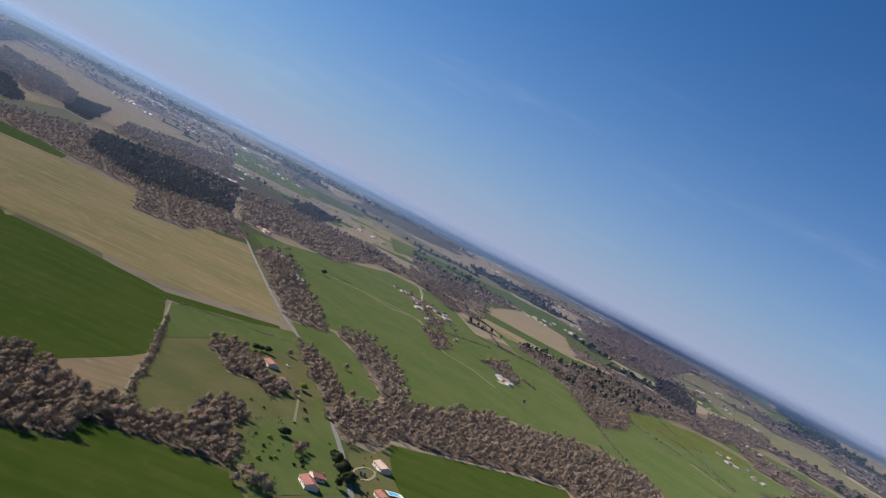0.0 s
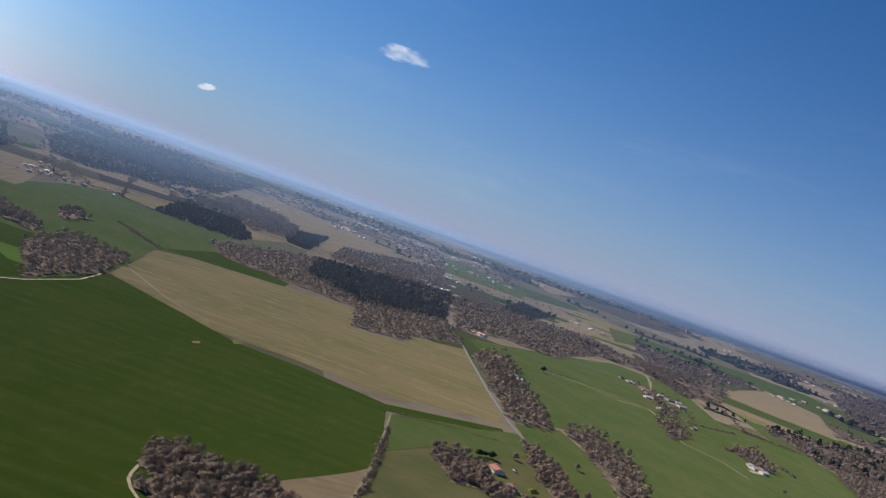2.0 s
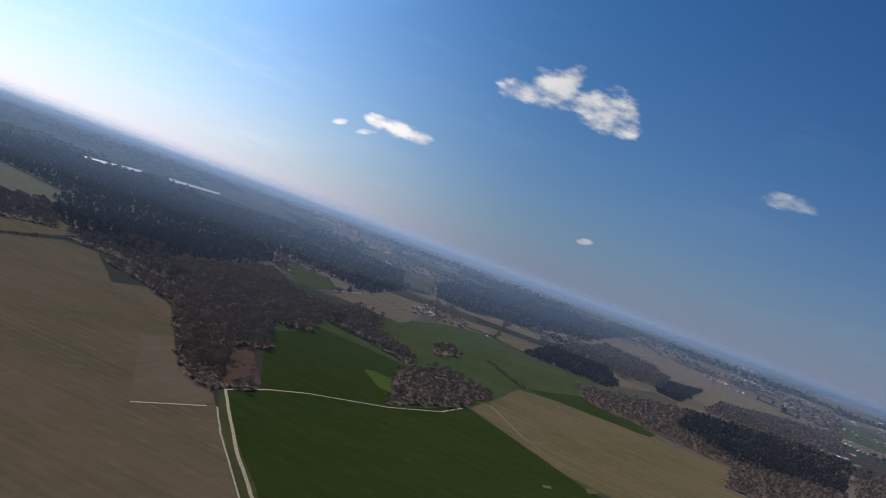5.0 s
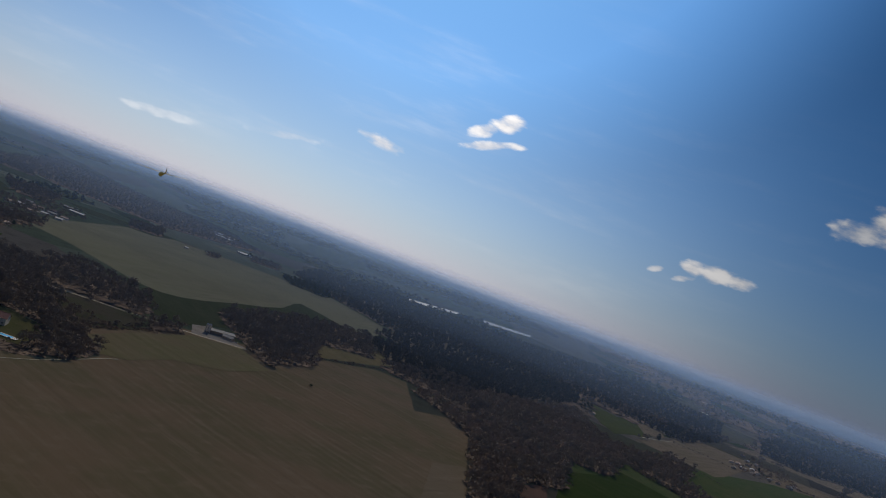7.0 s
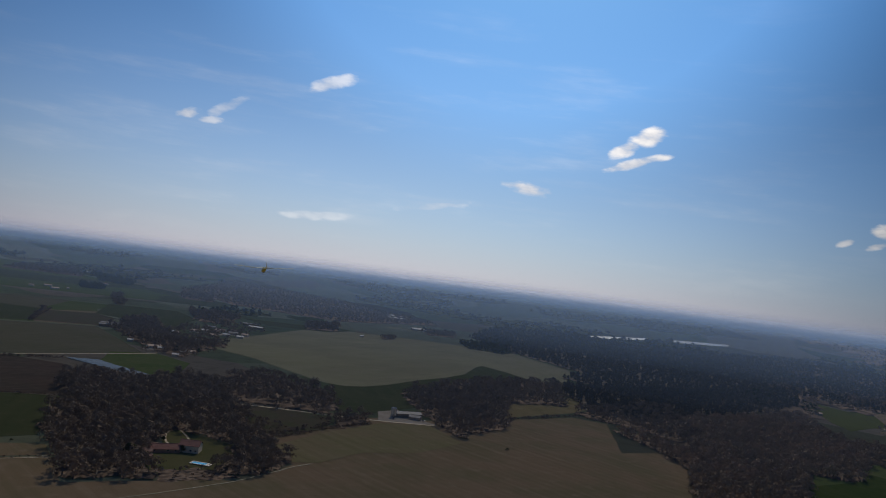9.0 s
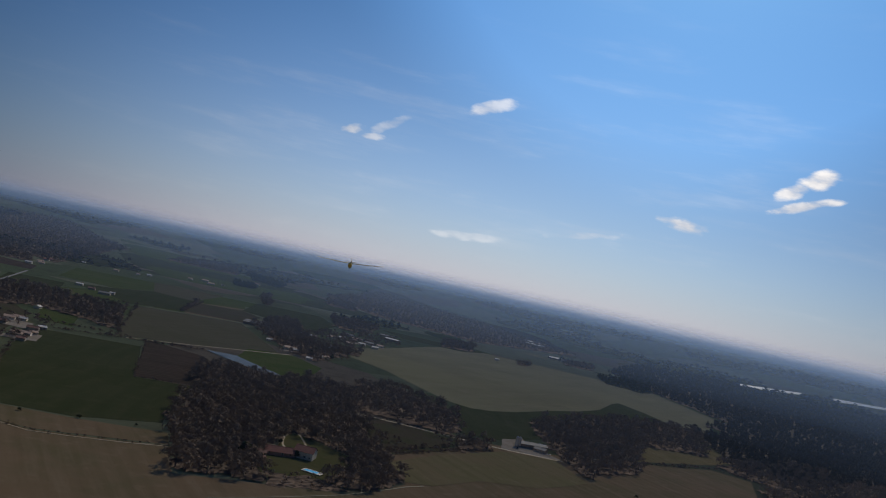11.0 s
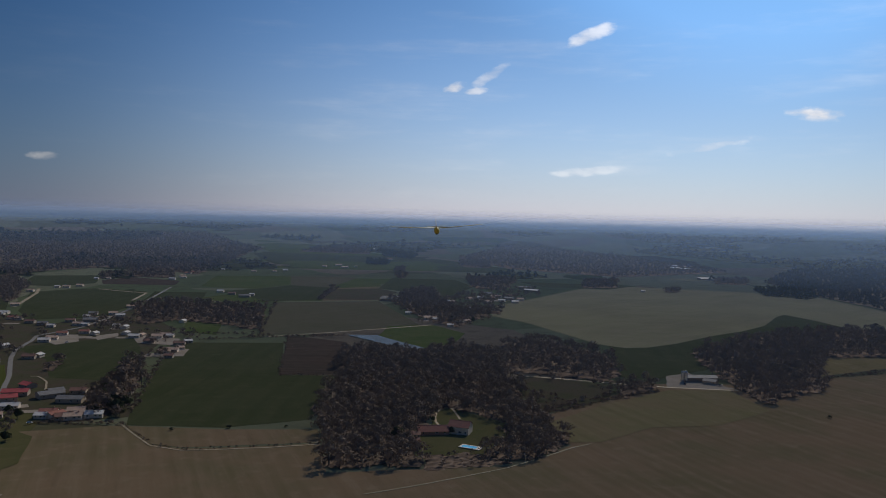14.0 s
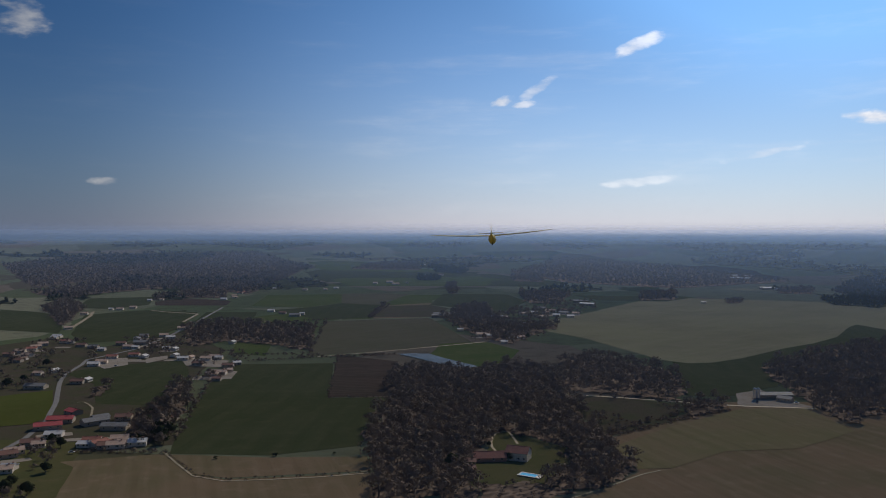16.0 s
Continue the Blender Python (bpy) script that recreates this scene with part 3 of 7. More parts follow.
strip("lane", [(-563, 1605), (-517, 1572), (-454, 1540), (-439, 1406)], 5, LANE, "pale dirt farm track", "track")
strip("lane", [(-581, 1286), (-636, 1499), (-666, 1582)], 6, LANE, "pale dirt farm track", "track")
strip("lane", [(1222, 912), (1388, 966), (1424, 916), (1461, 866)], 4.0, TRACK, "worn brown earth track", "track")
strip("road", [(970, 1000), (1105, 1093), (1347, 1257)], 16, LANE, "pale gravel road through the woods", "road")
field("soil", [(236, -19), (234, -27), (232, -35), (219, -39), (207, -40), (200, -39), (216, -34), (228, -26)])
strip("lane", [(276, 8), (265, 6), (255, 3), (246, -3), (239, -10), (233, -18), (227, -26), (220, -31), (210, -35), (200, -39)], 1.9, LANE, "pale dirt farm track", "track")
strip("lane", [(271, 273), (295, 272), (335, 270)], 2.2, LANE, "pale dirt farm track", "track")
field("sown", [(117, 588), (175, 649), (259, 719), (316, 719), (317, 638), (255, 588), (198, 580), (149, 538), (122, 536)])
strip("lane", [(-14, 426), (13, 440), (44, 458), (73, 476), (94, 494), (126, 524), (140, 533)], 1.2, TRACK, "worn earth edge of the ploughed field", "track")
strip("lane", [(-64, 524), (-53, 529), (-44, 533)], 1.2, TRACK, "worn earth edge of the ploughed field", "track")
strip("lane", [(-195, 578), (-176, 548), (-158, 521), (-135, 510), (-108, 513), (-80, 518), (-47, 527)], 1.6, LANE, "pale dirt edge of the ploughed field", "track")
field("yard", [(278, 787), (308, 807), (314, 748), (326, 725), (260, 729)])
field("grass", [(37, 628), (50, 637), (87, 588), (82, 539), (60, 501), (16, 501), (14, 549), (31, 580)])
field("grass", [(1598, -435), (1640, -493), (1471, -526), (1306, -483), (1324, -449)])
sheet("water", [(-56, 1037), (-17, 1037), (39, 939), (23, 924), (-9, 967)], WATER, "still grey-blue lake reflecting the sky", "lake", sway=5.0)
sheet("water", [(1692, 2590), (2039, 2681), (1967, 2602), (1648, 2500)], WATER, "still grey-blue lake reflecting the sky", "lake", sway=5.0)
sheet("water", [(2155, 2680), (2423, 2655), (2349, 2582), (2089, 2588)], WATER, "still grey-blue lake reflecting the sky", "lake", sway=5.0)
strip("road", [(259, -262), (316, -257), (384, -253), (439, -247), (484, -243), (585, -232), (692, -212), (744, -196), (869, -168), (1098, -125), (1241, -100), (1403, -65), (1608, -36), (1993, -11)], 4.4, ROAD, "narrow grey asphalt country road", "road")
strip("lane", [(597, -83), (500, -92), (422, -98), (363, -100), (310, -104)], 2.2, TRACK, "worn brown earth track", "track")
strip("lane", [(730, 286), (664, 273), (573, 280), (485, 306), (439, 310), (384, 305), (341, 252), (299, 199), (258, 142), (226, 90), (190, 44), (150, 0)], 2.6, LANE, "pale dirt farm track", "track")
strip("lane", [(826, 305), (731, 208), (693, 151)], 2, TRACK, "worn brown earth track", "track")
strip("lane", [(1307, -251), (1308, -343), (1296, -435), (1198, -445), (1057, -449), (1026, -494), (963, -519)], 3, LANE, "pale dirt farm track", "track")
strip("lane", [(2511, -558), (2161, -526), (1988, -521), (1838, -515), (1621, -489)], 2.4, LANE, "pale dirt farm track", "track")
strip("lane", [(468, -299), (511, -377), (542, -432), (575, -505)], 3, LANE, "pale dirt farm track", "track")
field("fallow", [(394, 432), (437, 439), (383, 368), (361, 329), (360, 298), (345, 276), (336, 271), (271, 274)])
strip("lane", [(115, 784), (165, 766), (212, 748), (266, 729), (324, 720)], 3.6, LANE, "pale dirt farm track", "track")
strip("lane", [(-155, 1014), (-68, 1066), (60, 1153)], 3.6, LANE, "pale dirt farm track", "track")
strip("road", [(-307, 515), (-309, 572), (-311, 618), (-321, 670), (-349, 748), (-389, 842), (-406, 893), (-415, 953), (-425, 991), (-401, 1074), (-400, 1203), (-410, 1345), (-442, 1669)], 4.4, ROAD, "narrow grey asphalt country road", "road")
strip("lane", [(37, 579), (35, 591), (35, 604), (37, 620), (40, 630), (44, 637), (48, 640), (51, 632), (52, 622), (54, 599)], 1.8, LANE, "pale dirt farm track", "track")
strip("lane", [(-329, 746), (-323, 746), (-315, 737), (-305, 722), (-292, 687)], 1.8, LANE, "pale dirt farm track", "track")
strip("lane", [(411, -214), (485, -216), (514, -200)], 2.2, TRACK, "worn brown earth track", "track")
field("stubble", [(648, 97), (662, 93), (652, 84), (633, 88)])
field("stubble", [(583, 112), (594, 108), (587, 104), (577, 107)])
field("grass", [(375, 293), (337, 250), (294, 195), (254, 139), (223, 90), (215, 92), (244, 134), (272, 173), (310, 225), (340, 263)])
strip("lane", [(343, 268), (308, 225), (271, 173), (240, 130), (211, 89), (176, 50), (136, 8)], 1.3, LANE, "pale dirt farm track", "track")
strip("lane", [(360, -259), (369, -261), (376, -265), (383, -270), (385, -275), (383, -278), (377, -278), (368, -275), (360, -271), (356, -266), (355, -262), (357, -259)], 2.0, LANE, "pale dirt farm track", "track")
field("pasture", [(-438, 751), (-377, 802), (-326, 691), (-329, 661), (-374, 642)])
field("yard", [(-412, 966), (-398, 1005), (-382, 1006), (-362, 954), (-378, 927)])
field("yard", [(-358, 1000), (-340, 1025), (-331, 997), (-345, 965)])
field("yard", [(-305, 636), (-298, 644), (-286, 620), (-292, 611)])
field("yard", [(-235, 611), (-224, 619), (-216, 595), (-225, 587)])
field("yard", [(-319, 1006), (-254, 986), (-244, 934), (-294, 949)])
field("yard", [(-259, 924), (-225, 909), (-220, 863), (-246, 872)])
field("soil", [(-238, 425), (-218, 427), (-201, 384), (-213, 381)])
field("grass", [(-329, 565), (-278, 575), (-241, 540), (-224, 479), (-244, 419)])
WATERS = [[(-56, 1037), (-17, 1037), (39, 939), (23, 924), (-9, 967)], [(1692, 2590), (2039, 2681), (1967, 2602), (1648, 2500)], [(2155, 2680), (2423, 2655), (2349, 2582), (2089, 2588)]]
CLEARINGS = [(3781, 741, 164), (4367, 729, 203), (4390, 602, 151), (3899, 375, 138), (3786, 137, 125), (3909, 35, 125), (2540, 79, 125), (4340, 860, 190), (1418, 815, 138), (1496, 771, 151), (2559, -1067, 164), (4032, -1960, 255), (1402, -1225, 105), (4394, 193, 255), (4268, -1259, 190), (-538, 1124, 125), (-772, 1712, 138), (-624, 1687, 138), (3854, 1360, 190), (3535, -1555, 177), (3168, -1457, 138), (4032, -1960, 216), (3938, -2165, 164), (3894, -2251, 151), (2977, -1971, 138), (3192, -2226, 138), (4442, -450, 164), (3057, 879, 177)]

# Ground that the far woods leave free.
OPEN_LAND = OPEN


# ---- trees ----
def blades(rng, centres, faces, length, width):
    """Slim three-cornered twig clumps at the centres, lying roughly across the directions faces and pointing upwards."""
    count = len(centres)
    faces = faces * (1, 1, 0.3)
    faces /= np.linalg.norm(faces, axis=1, keepdims=True) + 1e-9
    facing = faces + rng.normal(0, 0.28, (count, 3))
    facing /= np.linalg.norm(facing, axis=1, keepdims=True) + 1e-9
    along = np.array((0, 0, 0.8)) + rng.normal(0, 0.7, (count, 3))
    along -= facing * (along * facing).sum(1, keepdims=True)
    along /= np.linalg.norm(along, axis=1, keepdims=True) + 1e-9
    side = np.cross(along, facing)
    long = length * rng.uniform(0.6, 1.35, (count, 1))
    wide = width * rng.uniform(0.6, 1.4, (count, 1))
    verts = np.stack([centres - along * long * 0.5 - side * wide * 0.5, centres - along * long * 0.4 + side * wide * 0.5, centres + along * long * 0.6], 1)
    lay = np.repeat(faces + 0.12 * facing, 3, axis=0)
    return verts.reshape(-1, 3), np.arange(3 * count).reshape(-1, 3), lay / (np.linalg.norm(lay, axis=1, keepdims=True) + 1e-9)


def limb(a, b, ra, rb, sides=4):
    """A tapered limb from a to b."""
    a, b = np.array(a, float), np.array(b, float)
    way = (b - a) / np.linalg.norm(b - a)
    u = np.cross(way, (0.31, 0.77, 0.2))
    u /= np.linalg.norm(u)
    v = np.cross(way, u)
    ang = np.arange(sides) * 2 * math.pi / sides
    ring = np.cos(ang)[:, None] * u + np.sin(ang)[:, None] * v
    verts = np.concatenate([a + ra * ring, b + rb * ring])
    k = np.arange(sides)
    j = (k + 1) % sides
    return verts, np.concatenate([np.stack([k, j, j + sides], 1), np.stack([k, j + sides, k + sides], 1)])


def joined(pieces):
    verts, tris, lays, base = [], [], [], 0
    for v, t, *lay in pieces:
        verts.append(v)
        tris.append(t + base)
        lays.append(lay[0] if lay else np.tile((0.0, 0.0, 1.0), (len(v), 1)))
        base += len(v)
    return np.concatenate(verts), np.concatenate(tris), np.concatenate(lays)


def tree_shape(seed, kind, clumps, long, wide, limbs=6, inner=0):
    """A tree of height 1: (wood, crown), each as corners, triangles and the way the crown faces; inner: large clumps deep in the crown."""
    rng = np.random.default_rng(seed)
    if kind == "pine":
        wood = [limb((0, 0, 0), (rng.normal(0, 0.01), 0, 0.92), 0.022, 0.006)]
        h = 0.2 + 0.8 * rng.random(clumps) ** 0.8
        a = rng.random(clumps) * 2 * math.pi
        reach = 0.27 * np.sqrt(np.clip(1.02 - ((h - 0.52) / 0.5) ** 2, 0.01, 1)) * rng.uniform(0.5, 1.1, clumps)
        centres = np.stack([reach * np.cos(a), reach * np.sin(a), h], 1)
        faces = np.stack([np.cos(a), np.sin(a), 0.25 + 1.6 * (h - 0.45)], 1)
    else:
        top = 0.5 + 0.06 * rng.normal()
        wood = [limb((0, 0, 0), (0.02 * rng.normal(), 0.02 * rng.normal(), top), 0.026, 0.013)]
        lobes = []
        count = max(4, limbs)
        for k in range(count):
            a, up = 2 * math.pi * (k + rng.random() * 0.7) / count, rng.uniform(0.34, 0.70)
            reach = rng.uniform(0.16, 0.27) * (1.25 - abs(up - 0.5))
            end = (reach * math.cos(a), reach * math.sin(a), up)
            if k < limbs:
                wood.append(limb((0, 0, top * rng.uniform(0.55, 0.98)), end, 0.012, 0.003, 3))
            lobes.append(end)
        lobes = np.array(lobes + [(0.03 * rng.normal(), 0.03 * rng.normal(), 0.80), (0.13, 0.04, 0.72), (-0.11, -0.09, 0.68)])
        size = rng.uniform(0.13, 0.2, len(lobes))
        which = rng.integers(0, len(lobes), clumps)
        ball = rng.normal(size=(clumps, 3))
        ball[:, 2] = np.where(ball[:, 2] < -0.3, -ball[:, 2], ball[:, 2])
        ball /= np.linalg.norm(ball, axis=1, keepdims=True)
        centres = lobes[which] + ball * size[which][:, None] * rng.uniform(0.55, 1.08, (clumps, 1))
        centres[:, 2] = np.clip(centres[:, 2], 0.07, 1.02)
        round_way = (centres - (0, 0, 0.42)) * (1.3, 1.3, 1.0)
        faces = 0.28 * ball + 1.3 * round_way / (np.linalg.norm(round_way, axis=1, keepdims=True) + 1e-9)
    faces /= np.linalg.norm(faces, axis=1, keepdims=True)
    crown = [blades(rng, centres, faces, long, wide)]
    if inner:
        pick = rng.integers(0, clumps, inner)
        deep = centres[pick] * (0.72, 0.72, 0.88) - (0, 0, 0.02)
        crown.append(blades(rng, deep, faces[pick], long * 1.25, wide * 3.2))
    return joined(wood), joined(crown)


def raw_mesh(name, parts):
    """A mesh from (corners, triangles, material) parts, with the way that foliage faces and its tone where they are given."""
    verts = np.concatenate([p[0] for p in parts]).astype(np.float32)
    tris, slots, base = [], [], 0
    for k, (v, t, *_) in enumerate(parts):
        tris.append(t + base)
        slots.append(np.full(len(t), k, np.int32))
        base += len(v)
    tris, slots = np.concatenate(tris).astype(np.int32), np.concatenate(slots)
    me = bpy.data.meshes.new(name)
    me.vertices.add(len(verts))
    me.vertices.foreach_set("co", verts.ravel())
    me.loops.add(3 * len(tris))
    me.loops.foreach_set("vertex_index", tris.ravel())
    me.polygons.add(len(tris))
    me.polygons.foreach_set("loop_start", np.arange(0, 3 * len(tris), 3, dtype=np.int32))
    me.polygons.foreach_set("material_index", slots)
    for p in parts:
        me.materials.append(p[2])
    if any(len(p) > 3 for p in parts):
        lay = np.concatenate([p[3] if len(p) > 3 else np.tile((0.0, 0.0, 1.0), (len(p[0]), 1)) for p in parts])
        tone = np.concatenate([p[4] if len(p) > 4 else np.full(len(p[0]), 0.5) for p in parts])
        me.attributes.new("tone", "FLOAT", "POINT").data.foreach_set("value", tone.astype(np.float32))
    me.update(calc_edges=True)
    if any(len(p) > 3 for p in parts):
        me.normals_split_custom_set_from_vertices(lay.astype(np.float32))
    return me


SHAPES = {
    ("bare", "close"): [tree_shape(90 + s, "bare", 350, 0.086, 0.027, 5, 36) for s in range(6)],
    ("bare", "near"): [tree_shape(s, "bare", 135, 0.12, 0.045, 3, 9) for s in range(7)],
    ("bare", "mid"): [tree_shape(10 + s, "bare", 72, 0.16, 0.06, 1, 6) for s in range(6)],
    ("bare", "far"): [tree_shape(20 + s, "bare", 20, 0.23, 0.12, 0, 4) for s in range(6)],
    ("bare", "vast"): [tree_shape(25 + s, "bare", 9, 0.36, 0.2, 0, 3) for s in range(5)],
    ("pine", "near"): [tree_shape(30 + s, "pine", 110, 0.14, 0.07, 4, 26) for s in range(4)],
    ("pine", "mid"): [tree_shape(40 + s, "pine", 40, 0.19, 0.10, 4, 12) for s in range(4)],
    ("pine", "far"): [tree_shape(50 + s, "pine", 14, 0.28, 0.17, 4, 6) for s in range(4)],
    ("pine", "vast"): [tree_shape(55 + s, "pine", 7, 0.38, 0.24, 4, 3) for s in range(3)],
}


def inside(points, poly):
    x, y = points[:, 0], points[:, 1]
    hit = np.zeros(len(points), bool)
    for (x0, y0), (x1, y1) in zip(poly, poly[1:] + poly[:1]):
        cross = (y0 > y) != (y1 > y)
        hit ^= cross & (x < (x1 - x0) * (y - y0) / ((y1 - y0) or 1e-9) + x0)
    return hit


def scattered(rng, poly, gap):
    """Uneven places inside the outline, about gap apart."""
    p = np.array(poly, float)
    low, high = p.min(0), p.max(0)
    xs, ys = np.meshgrid(np.arange(low[0], high[0] + gap, gap), np.arange(low[1], high[1] + gap, gap * 0.87))
    xs[1::2] += gap / 2
    spots = np.stack([xs.ravel(), ys.ravel()], 1)
    spots += rng.uniform(-0.42, 0.42, spots.shape) * gap
    return spots[inside(spots, poly)]


def stand(rng, spots, kind, detail, low, high, broad=1.0):
    """Trees at the spots: (wood, crown), each as corners, triangles, the way it faces and its tone."""
    shapes = SHAPES[kind, detail]
    which = rng.integers(0, len(shapes), len(spots))
    out = ([], [])
    bases = [0, 0]
    for k, shape in enumerate(shapes):
        mine = spots[which == k]
        if not len(mine):
            continue
        h = rng.uniform(low, high, len(mine)) * np.where(rng.random(len(mine)) < 0.09, 1.32, 1.0)
        turn = rng.uniform(0, 2 * math.pi, len(mine))
        c, s = np.cos(turn)[:, None], np.sin(turn)[:, None]
        wide = (h * rng.uniform(0.8, 1.3, len(mine)) * broad)[:, None]
        ground = np.array([land_height(*p) for p in mine])[:, None]
        tone = rng.random(len(mine)) ** 1.3
        for n in (0, 1):
            v, t, lay = shape[n]
            x, y = v[:, 0] * c - v[:, 1] * s, v[:, 0] * s + v[:, 1] * c
            place = np.stack([x * wide + mine[:, :1], y * wide + mine[:, 1:], v[:, 2] * h[:, None] + ground], 2)
            tris = t[None] + (np.arange(len(mine)) * len(v))[:, None, None] + bases[n]
            faces = np.stack([lay[:, 0] * c - lay[:, 1] * s, lay[:, 0] * s + lay[:, 1] * c, np.broadcast_to(lay[:, 2], x.shape)], 2)
            out[n].append((place.reshape(-1, 3), tris.reshape(-1, 3), faces.reshape(-1, 3), np.repeat(tone, len(v))))
            bases[n] += len(mine) * len(v)
    return [tuple(np.concatenate(column) for column in zip(*o)) for o in out]


def thicket(rng, points, cell, height):
    """Closed, ragged mass of twigs and undergrowth that fills a wood below its crowns."""
    p = np.array(points, float)
    low, high = p.min(0) - cell, p.max(0) + 2 * cell
    xs, ys = np.meshgrid(np.arange(low[0], high[0], cell), np.arange(low[1], high[1], cell))
    spots = np.stack([xs.ravel(), ys.ravel()], 1) + rng.uniform(-0.4, 0.4, (xs.size, 2)) * cell
    full = inside(spots, list(points))
    for pond in WATERS:
        full &= ~inside(spots, pond)
    return ragged(rng, spots, full.reshape(xs.shape), height)


def ragged(rng, spots, full, height):
    rows, columns = full.shape
    edge = full.copy()
    edge[1:-1, 1:-1] &= full[:-2, 1:-1] & full[2:, 1:-1] & full[1:-1, :-2] & full[1:-1, 2:]
    tall = height * rng.uniform(0.3, 1.0, full.shape) * np.where(edge, 0.45, 0.28) * np.where(full, 1.0, 0.0)
    ground = np.array([land_height(*q) for q in spots])
    verts = np.column_stack([spots, tall.ravel() + ground])
    number = np.arange(rows * columns).reshape(rows, columns)
    a, b, c, d = (m.ravel() for m in (number[:-1, :-1], number[:-1, 1:], number[1:, 1:], number[1:, :-1]))
    f = full.ravel()
    keep = f[a].astype(int) + f[b] + f[c] + f[d] >= 3
    tris = np.concatenate([np.stack([a, b, c], 1)[keep], np.stack([a, c, d], 1)[keep]])
    used, tris = np.unique(tris, return_inverse=True)
    lay = np.array((0.0, 0.0, 1.0)) + rng.normal(0, 0.3, (len(used), 3))
    return verts[used], tris.reshape(-1, 3), lay, rng.random(len(used))


def leafy(shape, mat):
    return (shape[0], shape[1], mat, shape[2], shape[3])


def crowns_at(points):
    """Twig colour by place: darkened in the north to stand in for backlit shade, full in the south and east."""
    x, y = np.mean(np.array([tuple(p)[:2] for p in points]), axis=0)
    return BACKLIT_TWIGS if y > 330 and y > 1.15 * x else BARE


WOOD_LABEL = {"bare": "dense stand of bare grey-brown deciduous trees", "pine": "dense dark wood drawn as conifers"}
WOOD_COUNT = [0]


def wood(kind, detail, gap, points, low=9.0, high=15.0, open_floor=False):
    """A wood too dense to count, with a ragged filler mass below its crowns unless open_floor."""
    WOOD_COUNT[0] += 1
    rng = np.random.default_rng(100 + WOOD_COUNT[0])
    points = [tuple(p) for p in wobbly(points, size=9, sway=13)]
    spots = scattered(rng, points, gap)
    for pond in WATERS:
        spots = spots[~inside(spots, pond)]
    if not len(spots):
        return
    trunks, crowns = stand(rng, spots, kind, detail, low, high, 1.3)
    # Conifers against the sun in the north get the darker of two colours.
    needles = PINE if points[0][1] > 2.0 * points[0][0] else DIM_CROWNS
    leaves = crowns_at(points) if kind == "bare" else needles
    layers = [leafy(trunks, BARK), leafy(crowns, leaves)]
    if not open_floor:
        layers.append(leafy(thicket(rng, points, {"close": 2.6, "near": 2.6, "mid": 5.0}.get(detail, 8.0), low * 0.7), BRUSH if kind == "bare" else leaves))
    me = raw_mesh("wood", layers)
    tagged(new("wood", me), WOOD_LABEL[kind], "wood", kind="stuff")


wood("bare", "mid", 13, [(1389, 425), (1688, 365), (1837, 322), (1463, 248), (1297, 97), (1415, 20), (1503, -44), (1424, -67), (1225, -103), (1129, -27), (1051, -26), (1009, 48), (1211, 92), (1221, 210), (1233, 341)], 5, 9)
wood("bare", "far", 17, [(2487, 414), (3099, 136), (2312, 30), (2154, 170), (2013, 241), (2004, 334)], 7, 11.5)
wood("pine", "far", 10, [(1837, 322), (1978, 234), (2114, 164), (2230, 14), (1503, -44), (1415, 20), (1297, 97), (1463, 248)], 6, 8.5)
wood("pine", "far", 10, [(1567, 635), (2179, 825), (2491, 813), (1736, 462), (1586, 441)], 6, 8.5)
wood("bare", "far", 17, [(2179, 825), (2921, 958), (2815, 729), (2448, 551), (1955, 542), (2491, 813)], 9, 14)
wood("pine", "far", 10, [(2421, 588), (2654, 510), (1964, 386), (1993, 458)], 6, 8.5)
wood("bare", "far", 17, [(2154, 0), (2355, -148), (2363, -250), (2435, -407), (2289, -499), (1552, -278), (1561, -163), (1429, -69)], 7, 11.5)
wood("bare", "mid", 13, [(1184, -119), (1288, -168), (1047, -209), (868, -244), (792, -243), (768, -196), (944, -163)], 7, 11.5)
wood("bare", "mid", 13, [(841, -255), (880, -305), (787, -341), (613, -333), (595, -311), (620, -295), (696, -286)], 7, 11.5)
wood("bare", "near", 9.6, [(499, -254), (602, -312), (620, -346), (749, -454), (764, -521), (821, -589), (823, -669), (782, -703), (705, -691), (547, -515), (588, -510), (550, -434), (518, -378), (476, -300), (402, -257), (439, -247)], 7, 11.5)
wood("bare", "close", 6.8, [(274, -26), (302, -64), (293, -81), (309, -100), (302, -119), (321, -137), (393, -154), (383, -179), (341, -169), (328, -176), (281, -176), (276, -142), (268, -114), (260, -91), (230, -94), (212, -53)], 5, 9)
wood("bare", "close", 6.8, [(524, -131), (561, -159), (517, -179), (482, -202), (440, -190), (478, -172), (463, -152)], 5, 9)
wood("bare", "close", 6.8, [(666, -219), (621, -241), (547, -258), (483, -253), (496, -240), (545, -232), (621, -215)], 5, 9)
wood("bare", "close", 6.8, [(298, 15), (322, 11), (324, -41), (312, -72), (278, -110), (212, -23)], 5, 9)
wood("bare", "mid", 13, [(1196, -427), (1252, -481), (1127, -472), (1055, -433)], 7, 11.5)
wood("bare", "mid", 13, [(1179, -541), (1286, -623), (1075, -589), (1083, -554)], 7, 11.5)
wood("bare", "mid", 13, [(1345, -781), (1383, -861), (1378, -927), (1171, -838), (1065, -737), (1159, -739)], 7, 11.5)
wood("bare", "far", 17, [(1682, -734), (1708, -828), (1586, -850), (2074, -1190), (1899, -1282), (1743, -1398), (1752, -1244), (1442, -955), (1345, -781)], 7, 11.5)
